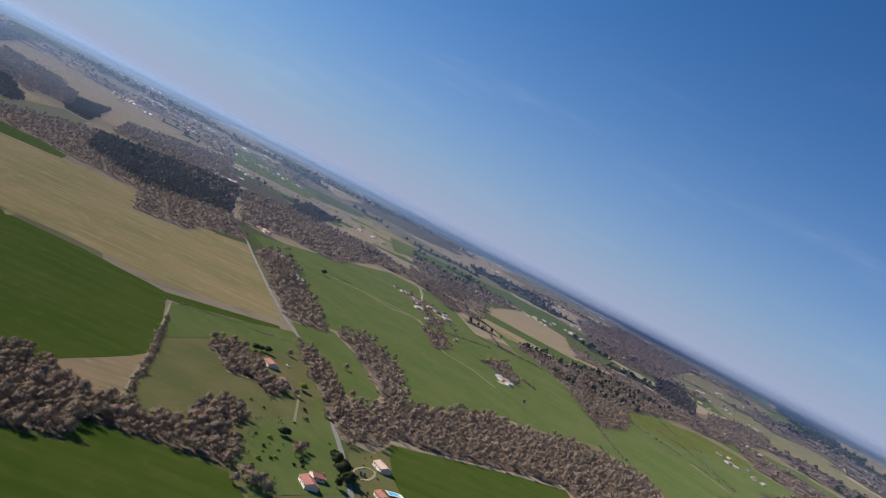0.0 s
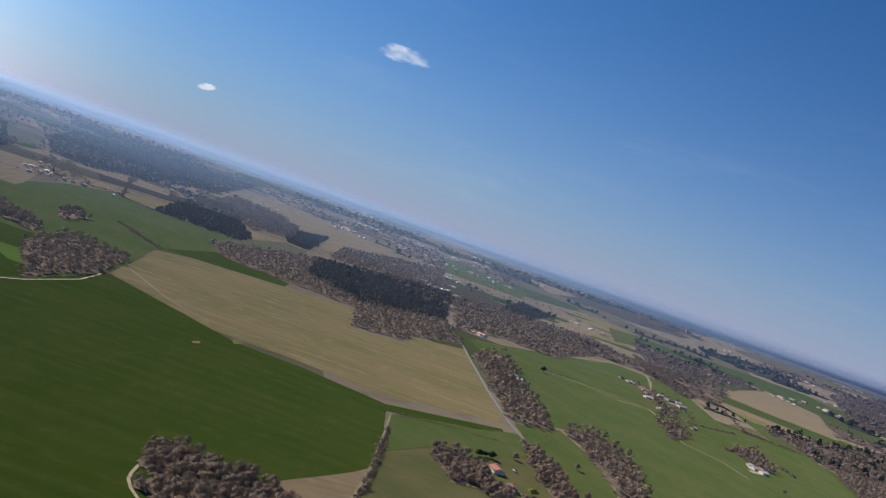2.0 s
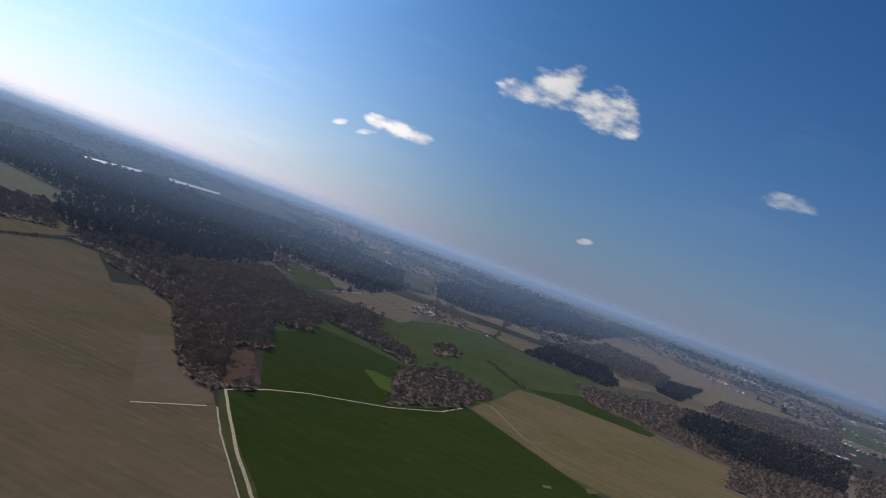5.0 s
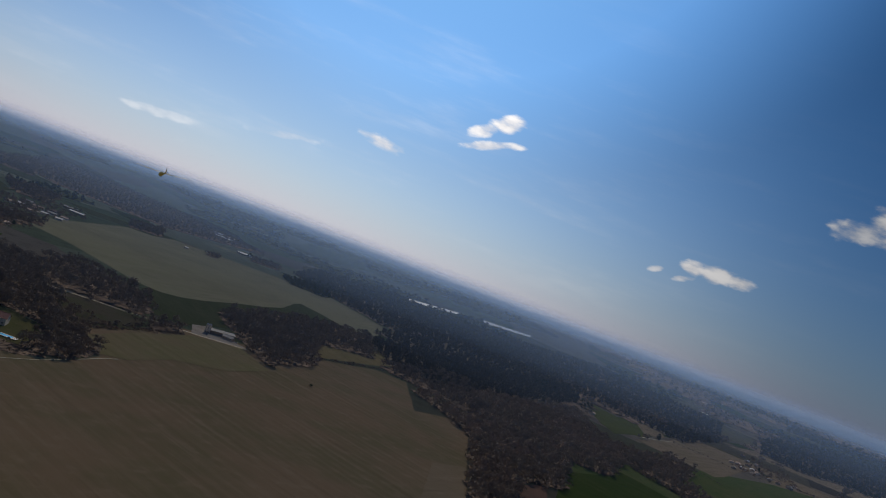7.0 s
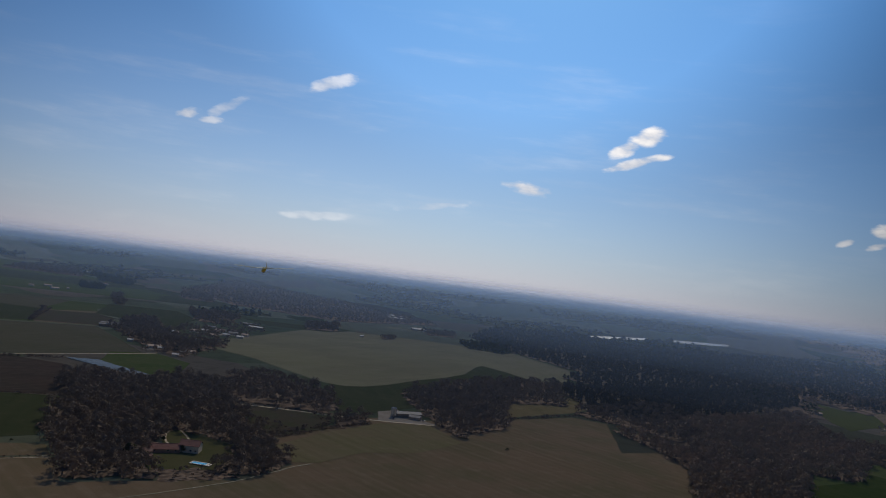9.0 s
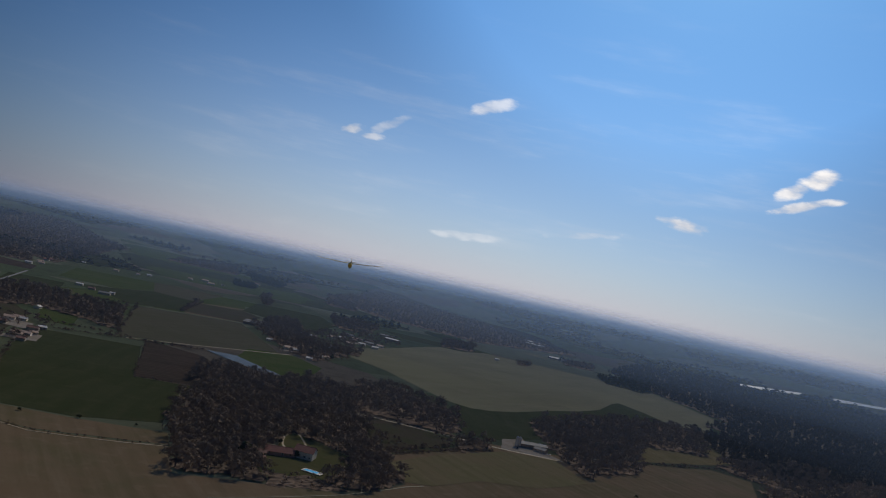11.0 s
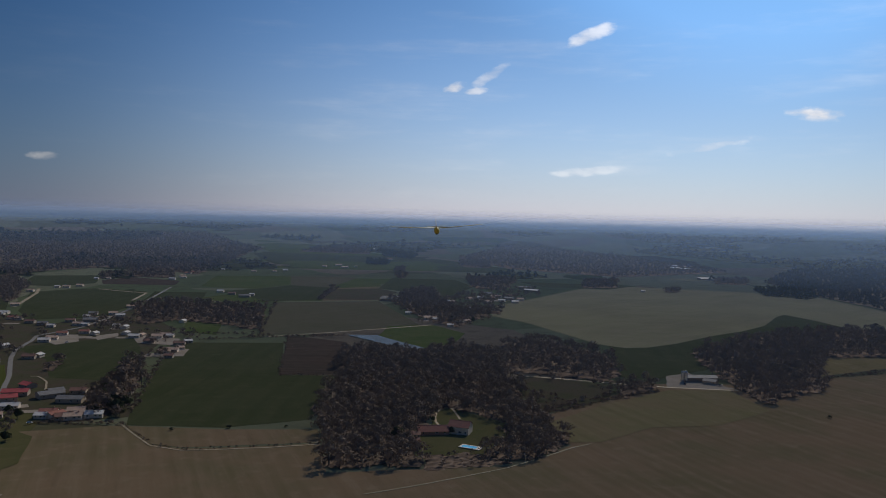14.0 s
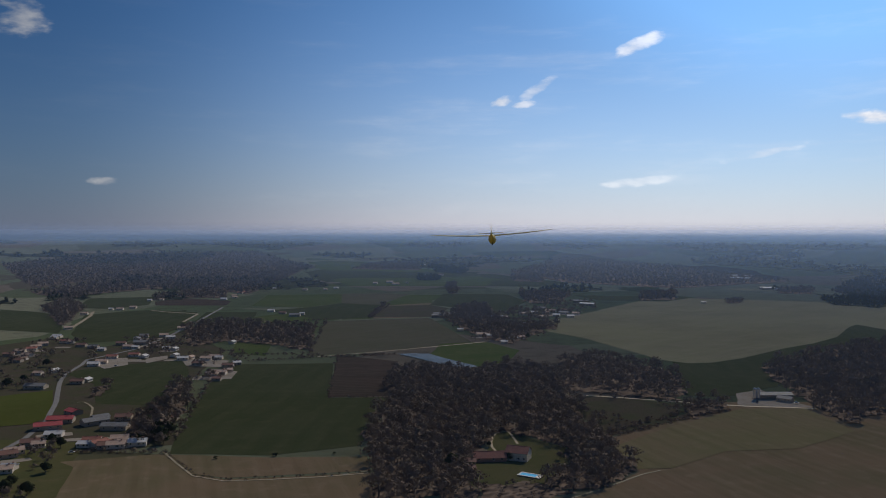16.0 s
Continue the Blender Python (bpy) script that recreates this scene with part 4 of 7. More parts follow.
wood("bare", "far", 17, [(2644, -588), (2728, -766), (2665, -878), (2298, -789), (1963, -587)], 7, 11.5)
wood("bare", "mid", 13, [(626, 319), (747, 399), (912, 436), (882, 332), (730, 286), (579, 284)], 7, 11.5)
wood("bare", "mid", 13, [(1060, 551), (1161, 571), (1082, 510), (995, 500)], 9, 14)
wood("bare", "mid", 13, [(890, 644), (977, 623), (886, 459), (830, 440), (865, 557)], 9, 14)
wood("bare", "mid", 13, [(997, 725), (1128, 754), (1080, 665), (927, 630)], 9, 14)
wood("bare", "near", 9.6, [(759, 854), (860, 889), (1121, 1002), (988, 809), (895, 652), (727, 529), (695, 564), (552, 428), (487, 427), (417, 350), (390, 357), (529, 544)], 9, 14)
wood("pine", "mid", 13, [(717, 1160), (891, 1176), (1180, 1271), (1483, 1394), (1244, 1110), (751, 843), (649, 820), (611, 869)], 8, 11.5)
wood("pine", "far", 17, [(798, 1265), (838, 1013), (1232, 1238), (1458, 1296), (1452, 995), (1826, 1175), (2451, 1616), (2484, 2283), (2076, 2307), (1706, 2329), (1641, 2610), (1272, 2548), (985, 2107), (927, 1705), (919, 1386)], 8, 11.5)
wood("bare", "near", 9.6, [(-53, 932), (34, 902), (74, 939), (123, 902), (115, 779), (121, 608), (126, 533), (86, 490), (60, 501), (82, 539), (87, 588), (50, 637), (37, 628), (31, 580), (14, 549), (16, 501), (21, 472), (-37, 472), (-55, 580), (-48, 763)], 9, 14)
wood("bare", "mid", 13, [(134, 980), (191, 1015), (254, 895), (235, 807), (212, 748), (119, 807)], 9, 14)
wood("bare", "mid", 13, [(211, 734), (256, 758), (243, 711), (201, 675)], 9, 14)
wood("bare", "mid", 13, [(348, 902), (428, 959), (624, 1125), (415, 729), (320, 656), (328, 734), (327, 779)], 9, 14)
wood("bare", "mid", 13, [(356, 933), (567, 1132), (731, 1171), (601, 914), (510, 917), (429, 772), (348, 709), (347, 772), (348, 848)], 9, 14)
wood("bare", "mid", 13, [(-407, 1318), (-365, 1399), (-201, 1318), (-174, 1071), (-232, 1124), (-301, 1152), (-339, 1097)], 9, 14)
wood("bare", "mid", 13, [(-263, 685), (-250, 729), (-238, 806), (-226, 729), (-202, 611), (-223, 611)], 9, 14)
wood("bare", "mid", 13, [(-4, 1490), (52, 1651), (87, 1490), (131, 1319), (190, 1358), (89, 1124), (39, 1247)], 9, 14)
wood("bare", "far", 17, [(-1650, 3099), (-1421, 3584), (-882, 3890), (-472, 3103), (-637, 2442), (-1022, 2578), (-1085, 2206)], 7, 11.5)
wood("bare", "far", 17, [(229, 2908), (526, 3591), (877, 3106), (1023, 2445), (624, 2209), (358, 2444)], 7, 11.5)
wood("bare", "far", 17, [(473, 2015), (581, 2108), (523, 1852), (435, 1823)], 9, 14)
wood("bare", "far", 17, [(186, 2014), (283, 1930), (240, 1713), (176, 1780)], 9, 14)
wood("bare", "mid", 13, [(576, 857), (598, 806), (629, 690), (580, 607), (688, 735), (818, 971), (661, 916)], 9, 14)
wood("bare", "near", 9.6, [(16, 505), (61, 505), (85, 488), (54, 476), (21, 470)], 2.5, 5)
wood("bare", "far", 17, [(2548, -586), (2872, -715), (2842, -831), (2940, -951), (2877, -1061), (2585, -938), (2547, -833), (2358, -731), (2547, -745)], 7, 11.5)
wood("bare", "far", 17, [(2277, -555), (2149, -603), (1766, -601), (1697, -593), (1781, -566), (2086, -581)], 7, 11.5)
wood("pine", "far", 17, [(2727, -1635), (2838, -1787), (2414, -1656), (2074, -1464), (2077, -1392), (2247, -1407)], 8, 11.5)
wood("bare", "far", 17, [(3535, -1555), (4027, -1972), (3909, -2222), (3820, -2389), (2837, -1706), (2625, -1481), (2711, -1354)], 7, 11.5)
wood("bare", "far", 17, [(2366, -1671), (2528, -1898), (2500, -2021), (2153, -1793), (1752, -1362)], 7, 11.5)
wood("bare", "mid", 13, [(-279, 821), (-264, 853), (-238, 798), (-244, 741)], 9, 14)
wood("bare", "mid", 13, [(-345, 813), (-335, 826), (-317, 779), (-324, 768)], 9, 14)
wood("bare", "near", 9.6, [(-235, 625), (-242, 679), (-246, 746), (-224, 701), (-206, 617), (-215, 593)], 9, 14)
wood("bare", "near", 9.6, [(690, -211), (637, -232), (546, -245), (474, -255), (451, -249), (508, -236), (587, -223), (655, -206)], 7, 11.5)
wood("bare", "near", 9.6, [(570, 751), (601, 722), (584, 623), (573, 592), (465, 444), (401, 380), (423, 417), (532, 563), (554, 653)], 9, 14)
wood("bare", "near", 9.6, [(405, 398), (476, 413), (390, 320), (428, 315), (422, 306), (370, 303), (363, 319), (374, 351)], 7, 11.5)
wood("bare", "far", 17, [(1429, -469), (1384, -487), (1293, -485), (1269, -449)], 7, 11.5)

wood("bare", "far", 16, [(-1033, 2086), (-1012, 2278), (-1022, 2647), (-822, 2502), (-615, 2489), (-613, 2876), (-503, 3039), (-485, 2517), (-468, 2001), (-546, 2093), (-609, 2018), (-741, 2208), (-842, 2018), (-823, 1853), (-992, 2016)], 8, 13)
wood("bare", "far", 15, [(-336, 3020), (-297, 3268), (-101, 3385), (-79, 2971)], 8, 13)
wood("pine", "far", 12, [(-52, 3215), (94, 2996), (68, 2789), (-28, 2919)], 8, 12)
wood("pine", "far", 10, [(-81, 2715), (-11, 2666), (-10, 2523), (-75, 2523)], 8, 12)
wood("bare", "far", 11, [(10, 2387), (39, 2409), (33, 2020), (8, 2020)], 8, 13)
wood("bare", "far", 11, [(193, 2095), (221, 2020), (197, 1855), (177, 1918)], 8, 12)
wood("bare", "far", 14, [(229, 2786), (321, 2684), (293, 2450), (205, 2498)], 8, 12)
wood("bare", "far", 12, [(231, 2114), (313, 2039), (286, 1902), (213, 1951)], 8, 12)
wood("bare", "far", 12, [(482, 2021), (574, 2058), (527, 1887), (443, 1856)], 8, 12)
wood("bare", "far", 11, [(632, 1856), (670, 1856), (628, 1756), (598, 1756)], 7, 10)
wood("bare", "mid", 11, [(24, 1653), (89, 1715), (90, 1541), (26, 1500)], 9, 13)
wood("bare", "mid", 11, [(135, 1357), (185, 1357), (177, 1295), (131, 1280)], 8, 11)
wood("pine", "far", 14, [(840, 1857), (1073, 2014), (881, 1654), (812, 1717)], 8, 12)
wood("bare", "far", 13, [(876, 2201), (978, 2196), (900, 2019), (818, 2020)], 8, 12)
wood("bare", "mid", 12, [(-796, 1651), (-836, 1853), (-711, 1651), (-600, 1309)], 8, 12)
wood("bare", "far", 13, [(-692, 1983), (-541, 2074), (-492, 1885), (-591, 1916), (-636, 1839)], 7, 11)
wood("bare", "mid", 9, [(930, 738), (991, 743), (1019, 690), (1067, 662), (1031, 636), (944, 619), (888, 615), (886, 647), (861, 667)], 8, 12)
wood("bare", "far", 13, [(1635, 1379), (1734, 1350), (1919, 1380), (2074, 1316), (1910, 1221), (1798, 1246), (1576, 1200), (1475, 1199)], 8, 12)
wood("bare", "far", 13, [(2022, 764), (2473, 861), (2633, 726), (2625, 611), (2107, 476), (2112, 530), (2065, 620)], 8, 12)
wood("pine", "far", 10, [(2316, -126), (2872, -188), (2730, -294), (2287, -228)], 7, 10)
wood("bare", "far", 12, [(4543, -835), (4453, -1134), (4045, -968), (3788, -744)], 7, 11)
wood("bare", "mid", 9, [(2415, -548), (2204, -595), (1946, -624), (1766, -615), (1735, -571), (2030, -534)], 6, 9)

# Bare woods to the east, drawn as conifers only for the darker tone.
wood("pine", "far", 17, [(2565, 1527), (3084, 1755), (3477, 1543), (3579, 1319), (3702, 1169), (2778, 987), (2464, 1021), (2263, 1057), (2065, 1073), (2074, 1213)], 8, 12)
wood("pine", "far", 15, [(2000, 1496), (2243, 1564), (1890, 1199), (1612, 1089), (1525, 1103)], 8, 12)
wood("pine", "far", 17, [(3603, 2076), (3747, 1760), (3820, 1544), (3554, 1581), (3443, 1798), (3292, 1904)], 8, 12)


def far_woods():
    """Woods and hedges of the far country, thinning and gathering by noise; northern crowns are darkened in place of
    shade.
    """
    rng = np.random.default_rng(7)
    for kind, detail, low_r, high_r, cell, cut, seed, share, lean in (
            ("bare", "far", 1500, 2700, 24, 0.0, 3.3, 0.5, 0.5), ("pine", "far", 1700, 2700, 24, 0.30, 8.1, 0.6, -0.06),
            ("bare", "vast", 2700, 4780, 36, 0.04, 5.2, 0.5, 0.33), ("pine", "vast", 2700, 4780, 36, 0.30, 9.4, 0.6, 0.0)):
        xs, ys = np.meshgrid(np.arange(-high_r, high_r, cell), np.arange(-high_r, high_r, cell))
        spots = np.stack([xs.ravel(), ys.ravel()], 1) + rng.uniform(-0.45, 0.45, (xs.size, 2)) * cell
        r, a = np.hypot(spots[:, 0], spots[:, 1]), np.arctan2(spots[:, 0], spots[:, 1])
        spots += (-95, -72)
        full = (r > low_r) & (r < high_r) & (a > radians(-42)) & (a < radians(140))
        for k in np.flatnonzero(full):
            x, y = spots[k]
            full[k] = noise.noise((x * 0.0019, y * 0.0017, seed)) + 0.3 * noise.noise((x * 0.007, y * 0.006, seed)) > cut + ((lean if r[k] < 2250 else 0.13) if y > 1.05 * x - 100 else 0.0)
        for x, y, clear in CLEARINGS:
            full &= np.hypot(spots[:, 0] - x, spots[:, 1] - y) > clear
        for poly in OPEN_LAND + WATERS:
            full &= ~inside(spots, poly)
        size = 0.95 if detail == "far" else 1.3
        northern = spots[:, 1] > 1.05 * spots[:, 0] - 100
        for half, mat, word in ((northern, DIM_CROWNS if kind == "bare" else PINE, "woodland coloured as in shade"), (~northern, BARE if kind == "bare" else PINE, "bare woodland")):
            here = full & half
            _, crowns = stand(rng, spots[here & (rng.random(len(spots)) < share)], kind, detail, 8 * size, 13 * size, 1.6)
            floor = ragged(rng, spots, here.reshape(xs.shape), 9 * size)
            # Northern floors take the dark needle colour in place of shade.
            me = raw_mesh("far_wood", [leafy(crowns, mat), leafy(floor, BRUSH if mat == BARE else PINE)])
            tagged(new("far_wood", me), "distant hazy belts of " + (word if kind == "bare" else "dark conifers"), "woodland", kind="stuff")


far_woods()


# ---- haze ----
def haze_material(share, low, high, least, top):
    mat = bpy.data.materials.new("haze")
    mat.use_nodes = True
    n = Nodes(mat.node_tree)
    where = n.tree.nodes.new("ShaderNodeNewGeometry").outputs["Position"]
    height = n.tree.nodes.new("ShaderNodeSeparateXYZ")
    n.put(height.inputs[0], where)
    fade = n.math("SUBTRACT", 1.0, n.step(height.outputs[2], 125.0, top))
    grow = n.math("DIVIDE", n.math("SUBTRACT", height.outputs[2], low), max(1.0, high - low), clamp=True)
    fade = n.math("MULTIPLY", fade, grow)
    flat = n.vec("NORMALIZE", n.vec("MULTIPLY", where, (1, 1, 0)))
    # Denser towards the sun's bearing, standing in for sunlight scattered forward.
    sunward = n.step(n.vec("DOT_PRODUCT", flat, (math.sin(SUNWARD_AZ), math.cos(SUNWARD_AZ), 0)), 0.62, 1.0)
    fade = n.math("MULTIPLY", fade, n.math("MULTIPLY_ADD", sunward, 0.95 - least, least))
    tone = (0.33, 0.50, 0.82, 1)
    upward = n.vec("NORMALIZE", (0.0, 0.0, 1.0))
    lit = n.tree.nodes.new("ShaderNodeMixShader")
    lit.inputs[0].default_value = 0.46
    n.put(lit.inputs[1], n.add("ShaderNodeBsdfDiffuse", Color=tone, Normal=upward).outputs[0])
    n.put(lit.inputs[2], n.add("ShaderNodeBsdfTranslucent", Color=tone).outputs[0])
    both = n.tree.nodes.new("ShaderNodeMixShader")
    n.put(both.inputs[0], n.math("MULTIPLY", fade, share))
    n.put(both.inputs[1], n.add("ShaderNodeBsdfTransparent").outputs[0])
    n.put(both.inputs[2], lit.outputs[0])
    n.tree.links.new(both.outputs[0], n.add("ShaderNodeOutputMaterial").inputs[0])
    return mat


def haze(radius, share, beyond):
    """A see-through shell added in place of airy haze; it thickens upwards, so that the ground behind it pales little
    by little.
    """
    low, end = land_height(0, radius - 72), land_height(0, beyond - 72)
    high = 156 + (end - 156) * radius / beyond
    bm = bmesh.new()
    around = 96
    rows = []
    for z in (-5, 80, 160, 280):
        rows.append([bm.verts.new((radius * math.sin(2 * math.pi * k / around) - 95, radius * math.cos(2 * math.pi * k / around) - 72, z)) for k in range(around)])
    for a, b in zip(rows, rows[1:]):
        for k in range(around):
            bm.faces.new((a[k], b[k], b[(k + 1) % around], a[(k + 1) % around])).smooth = True
    me = bpy.data.meshes.new("haze")
    bm.to_mesh(me)
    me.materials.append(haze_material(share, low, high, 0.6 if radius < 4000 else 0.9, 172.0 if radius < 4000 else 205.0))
    ob = tagged(new("backdrop_haze", me), "thin pale blue haze over the far country", "haze", kind="structure")
    ob.visible_shadow = False


def distance():
    """The country past the last fields, too far to tell apart: a low band behind the haze."""
    mat, n, bsdf, where = material("far_country", 1.0, 0.0)
    flat = n.vec("MULTIPLY", where, (0.0016, 0.0016, 0.05))
    tone = n.noise(flat, 1.0, 4, 0.6)
    n.put(bsdf.inputs["Base Color"], n.mix(n.step(tone, 0.35, 0.65), (0.13, 0.125, 0.10), (0.24, 0.21, 0.17)))
    height = n.tree.nodes.new("ShaderNodeSeparateXYZ")
    n.put(height.inputs[0], where)
    n.put(bsdf.inputs["Alpha"], n.math("SUBTRACT", 1.0, n.step(height.outputs[2], 112.0, 150.0)))
    bm = bmesh.new()
    around = 360
    rows = []
    for z in (-2.0, 105.0, 1.0):
        row = []
        for k in range(around):
            a = 2 * math.pi * k / around
            top = z if z != 1.0 else 150 + 2.5 * noise.noise((math.sin(a) * 9, math.cos(a) * 9, 0.5)) + 1.2 * noise.noise((math.sin(a) * 40, math.cos(a) * 40, 1.5))
            row.append(bm.verts.new((4800 * math.sin(a) - 95, 4800 * math.cos(a) - 72, top)))
        rows.append(row)
    for a, b in zip(rows, rows[1:]):
        for k in range(around):
            bm.faces.new((a[k], b[k], b[(k + 1) % around], a[(k + 1) % around]))
    me = bpy.data.meshes.new("backdrop_country")
    bm.to_mesh(me)
    me.materials.append(mat)
    tagged(new("backdrop_country", me), "hazy low skyline of the far country", "backdrop", kind="structure")


distance()
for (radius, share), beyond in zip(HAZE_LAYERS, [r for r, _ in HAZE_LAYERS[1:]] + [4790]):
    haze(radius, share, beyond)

# ---- building kit ----
def part(name, bm, mat, parent, label="", smooth=False):
    """Links a bmesh as one mesh object under a thing or a part."""
    bmesh.ops.recalc_face_normals(bm, faces=bm.faces[:])
    for f in bm.faces:
        f.smooth = smooth
    me = bpy.data.meshes.new(name)
    bm.to_mesh(me)
    bm.free()
    me.materials.append(mat)
    ob = new(name, me)
    ob.parent = parent
    return tagged(ob, label)


def box(bm, x0, x1, y0, y1, z0, z1, bevel=0.0):
    made = bmesh.ops.create_cube(bm, size=1.0)["verts"]
    for v in made:
        v.co = Vector(((x0 + x1) / 2 + v.co.x * (x1 - x0), (y0 + y1) / 2 + v.co.y * (y1 - y0), (z0 + z1) / 2 + v.co.z * (z1 - z0)))
    if bevel:
        edges = {e for v in made for e in v.link_edges}
        bmesh.ops.bevel(bm, geom=list(edges), offset=bevel, segments=1, affect="EDGES")
    return bm


def prism(bm, outline, axis, a, b):
    """A solid from a flat outline, drawn out along an axis from a to b."""
    put = (lambda p, q, d: (d, p, q)) if axis == "x" else ((lambda p, q, d: (p, d, q)) if axis == "y" else (lambda p, q, d: (p, q, d)))
    ends = [[bm.verts.new(put(p, q, d)) for p, q in outline] for d in (a, b)]
    bm.faces.new(ends[0]), bm.faces.new(ends[1][::-1])
    for k in range(len(outline)):
        j = (k + 1) % len(outline)
        bm.faces.new((ends[0][k], ends[0][j], ends[1][j], ends[1][k]))
    return bm


def roof_material(name, main, second):
    """Tiles in courses, weathered in patches."""
    mat, n, bsdf, where = material(name, 0.8, 0.2)
    local = n.tree.nodes.new("ShaderNodeTexCoord").outputs["Object"]
    parts = n.tree.nodes.new("ShaderNodeSeparateXYZ")
    n.put(parts.inputs[0], local)
    course = n.math("FRACT", n.math("MULTIPLY", parts.outputs[2], 3.4))
    weather = n.noise(where, 0.45, 4, 0.6)
    colour = n.mix(n.step(weather, 0.3, 0.7), main, second)
    colour = n.mix(n.math("MULTIPLY", n.step(course, 0.75, 1.0), 0.4), colour, tuple(0.5 * c for c in main))
    info = n.tree.nodes.new("ShaderNodeObjectInfo").outputs["Random"]
    colour = n.mix(n.math("MULTIPLY", info, 0.3), colour, tuple(0.55 * c for c in second))
    n.put(bsdf.inputs["Base Color"], colour)
    bump = n.add("ShaderNodeBump", Strength=0.6, Distance=0.06, Height=course)
    n.put(bsdf.inputs["Normal"], bump.outputs[0])
    return mat


ROOF = {
    "red": (roof_material("red_tiles", (0.38, 0.15, 0.11), (0.30, 0.13, 0.10)), "red tile roof"),
    "bright": (roof_material("bright_red_roof", (0.50, 0.10, 0.105), (0.42, 0.09, 0.09)), "bright red sheet roof"),
    "brown": (roof_material("brown_tiles", (0.23, 0.115, 0.09), (0.19, 0.11, 0.085)), "weathered brown tile roof"),
    "pale": (roof_material("pale_tiles", (0.56, 0.41, 0.32), (0.45, 0.32, 0.25)), "pale weathered tile roof"),
    "grey": (roof_material("grey_sheets", (0.24, 0.235, 0.235), (0.17, 0.17, 0.17)), "grey fibre-cement roof"),
    "slate": (roof_material("slate", (0.20, 0.22, 0.27), (0.16, 0.165, 0.19)), "blue-grey slate roof"),
    "white": (roof_material("white_sheets", (0.70, 0.68, 0.66), (0.6, 0.58, 0.56)), "white sheet roof"),
}
STUCCO = plain_material("stucco", (0.70, 0.62, 0.53), (0.58, 0.50, 0.41), 0.8, 0.9, vary=0.2)
STONE = plain_material("rubble_stone", (0.45, 0.38, 0.31), (0.33, 0.28, 0.22), 2.5, 0.9, vary=0.3)
PLANKS = plain_material("barn_boards", (0.26, 0.2, 0.15), (0.18, 0.145, 0.115), 1.6, 0.9)
PAINT = plain_material("shutter_paint", (0.22, 0.26, 0.27), (0.3, 0.3, 0.28), 4.0, 0.6)
WHITE = plain_material("white_paint", (0.78, 0.77, 0.75), (0.68, 0.67, 0.65), 3.0, 0.5)
GLASS = plain_material("window_glass", (0.03, 0.035, 0.04), (0.05, 0.055, 0.06), 0.6, 0.08, 0.6)
BRICK = plain_material("chimney_brick", (0.36, 0.2, 0.15), (0.28, 0.17, 0.13), 5.0, 0.9)
STEEL = plain_material("galvanised_steel", (0.45, 0.46, 0.47), (0.33, 0.34, 0.35), 1.5, 0.45, 0.5, 0.7)
POOL_WATER = plain_material("pool_water", (0.10, 0.46, 0.72), (0.13, 0.52, 0.77), 0.6, 0.06, 0.5)
PAVING = plain_material("pale_paving", (0.66, 0.62, 0.56), (0.56, 0.52, 0.46), 2.0, 0.8)
RUBBER = plain_material("tyre_rubber", (0.025, 0.025, 0.026), (0.035, 0.035, 0.035), 6.0, 0.9)
SIZES = {"small": (9.0, 8.0, 2.5), "medium": (12.5, 9.5, 2.7), "long": (20.0, 11.0, 3.0), "barn": (32.0, 13.0, 3.8), "tall": (15.0, 12.5, 5.2), "wing": (22.0, 10.5, 2.6)}
MADE = {}


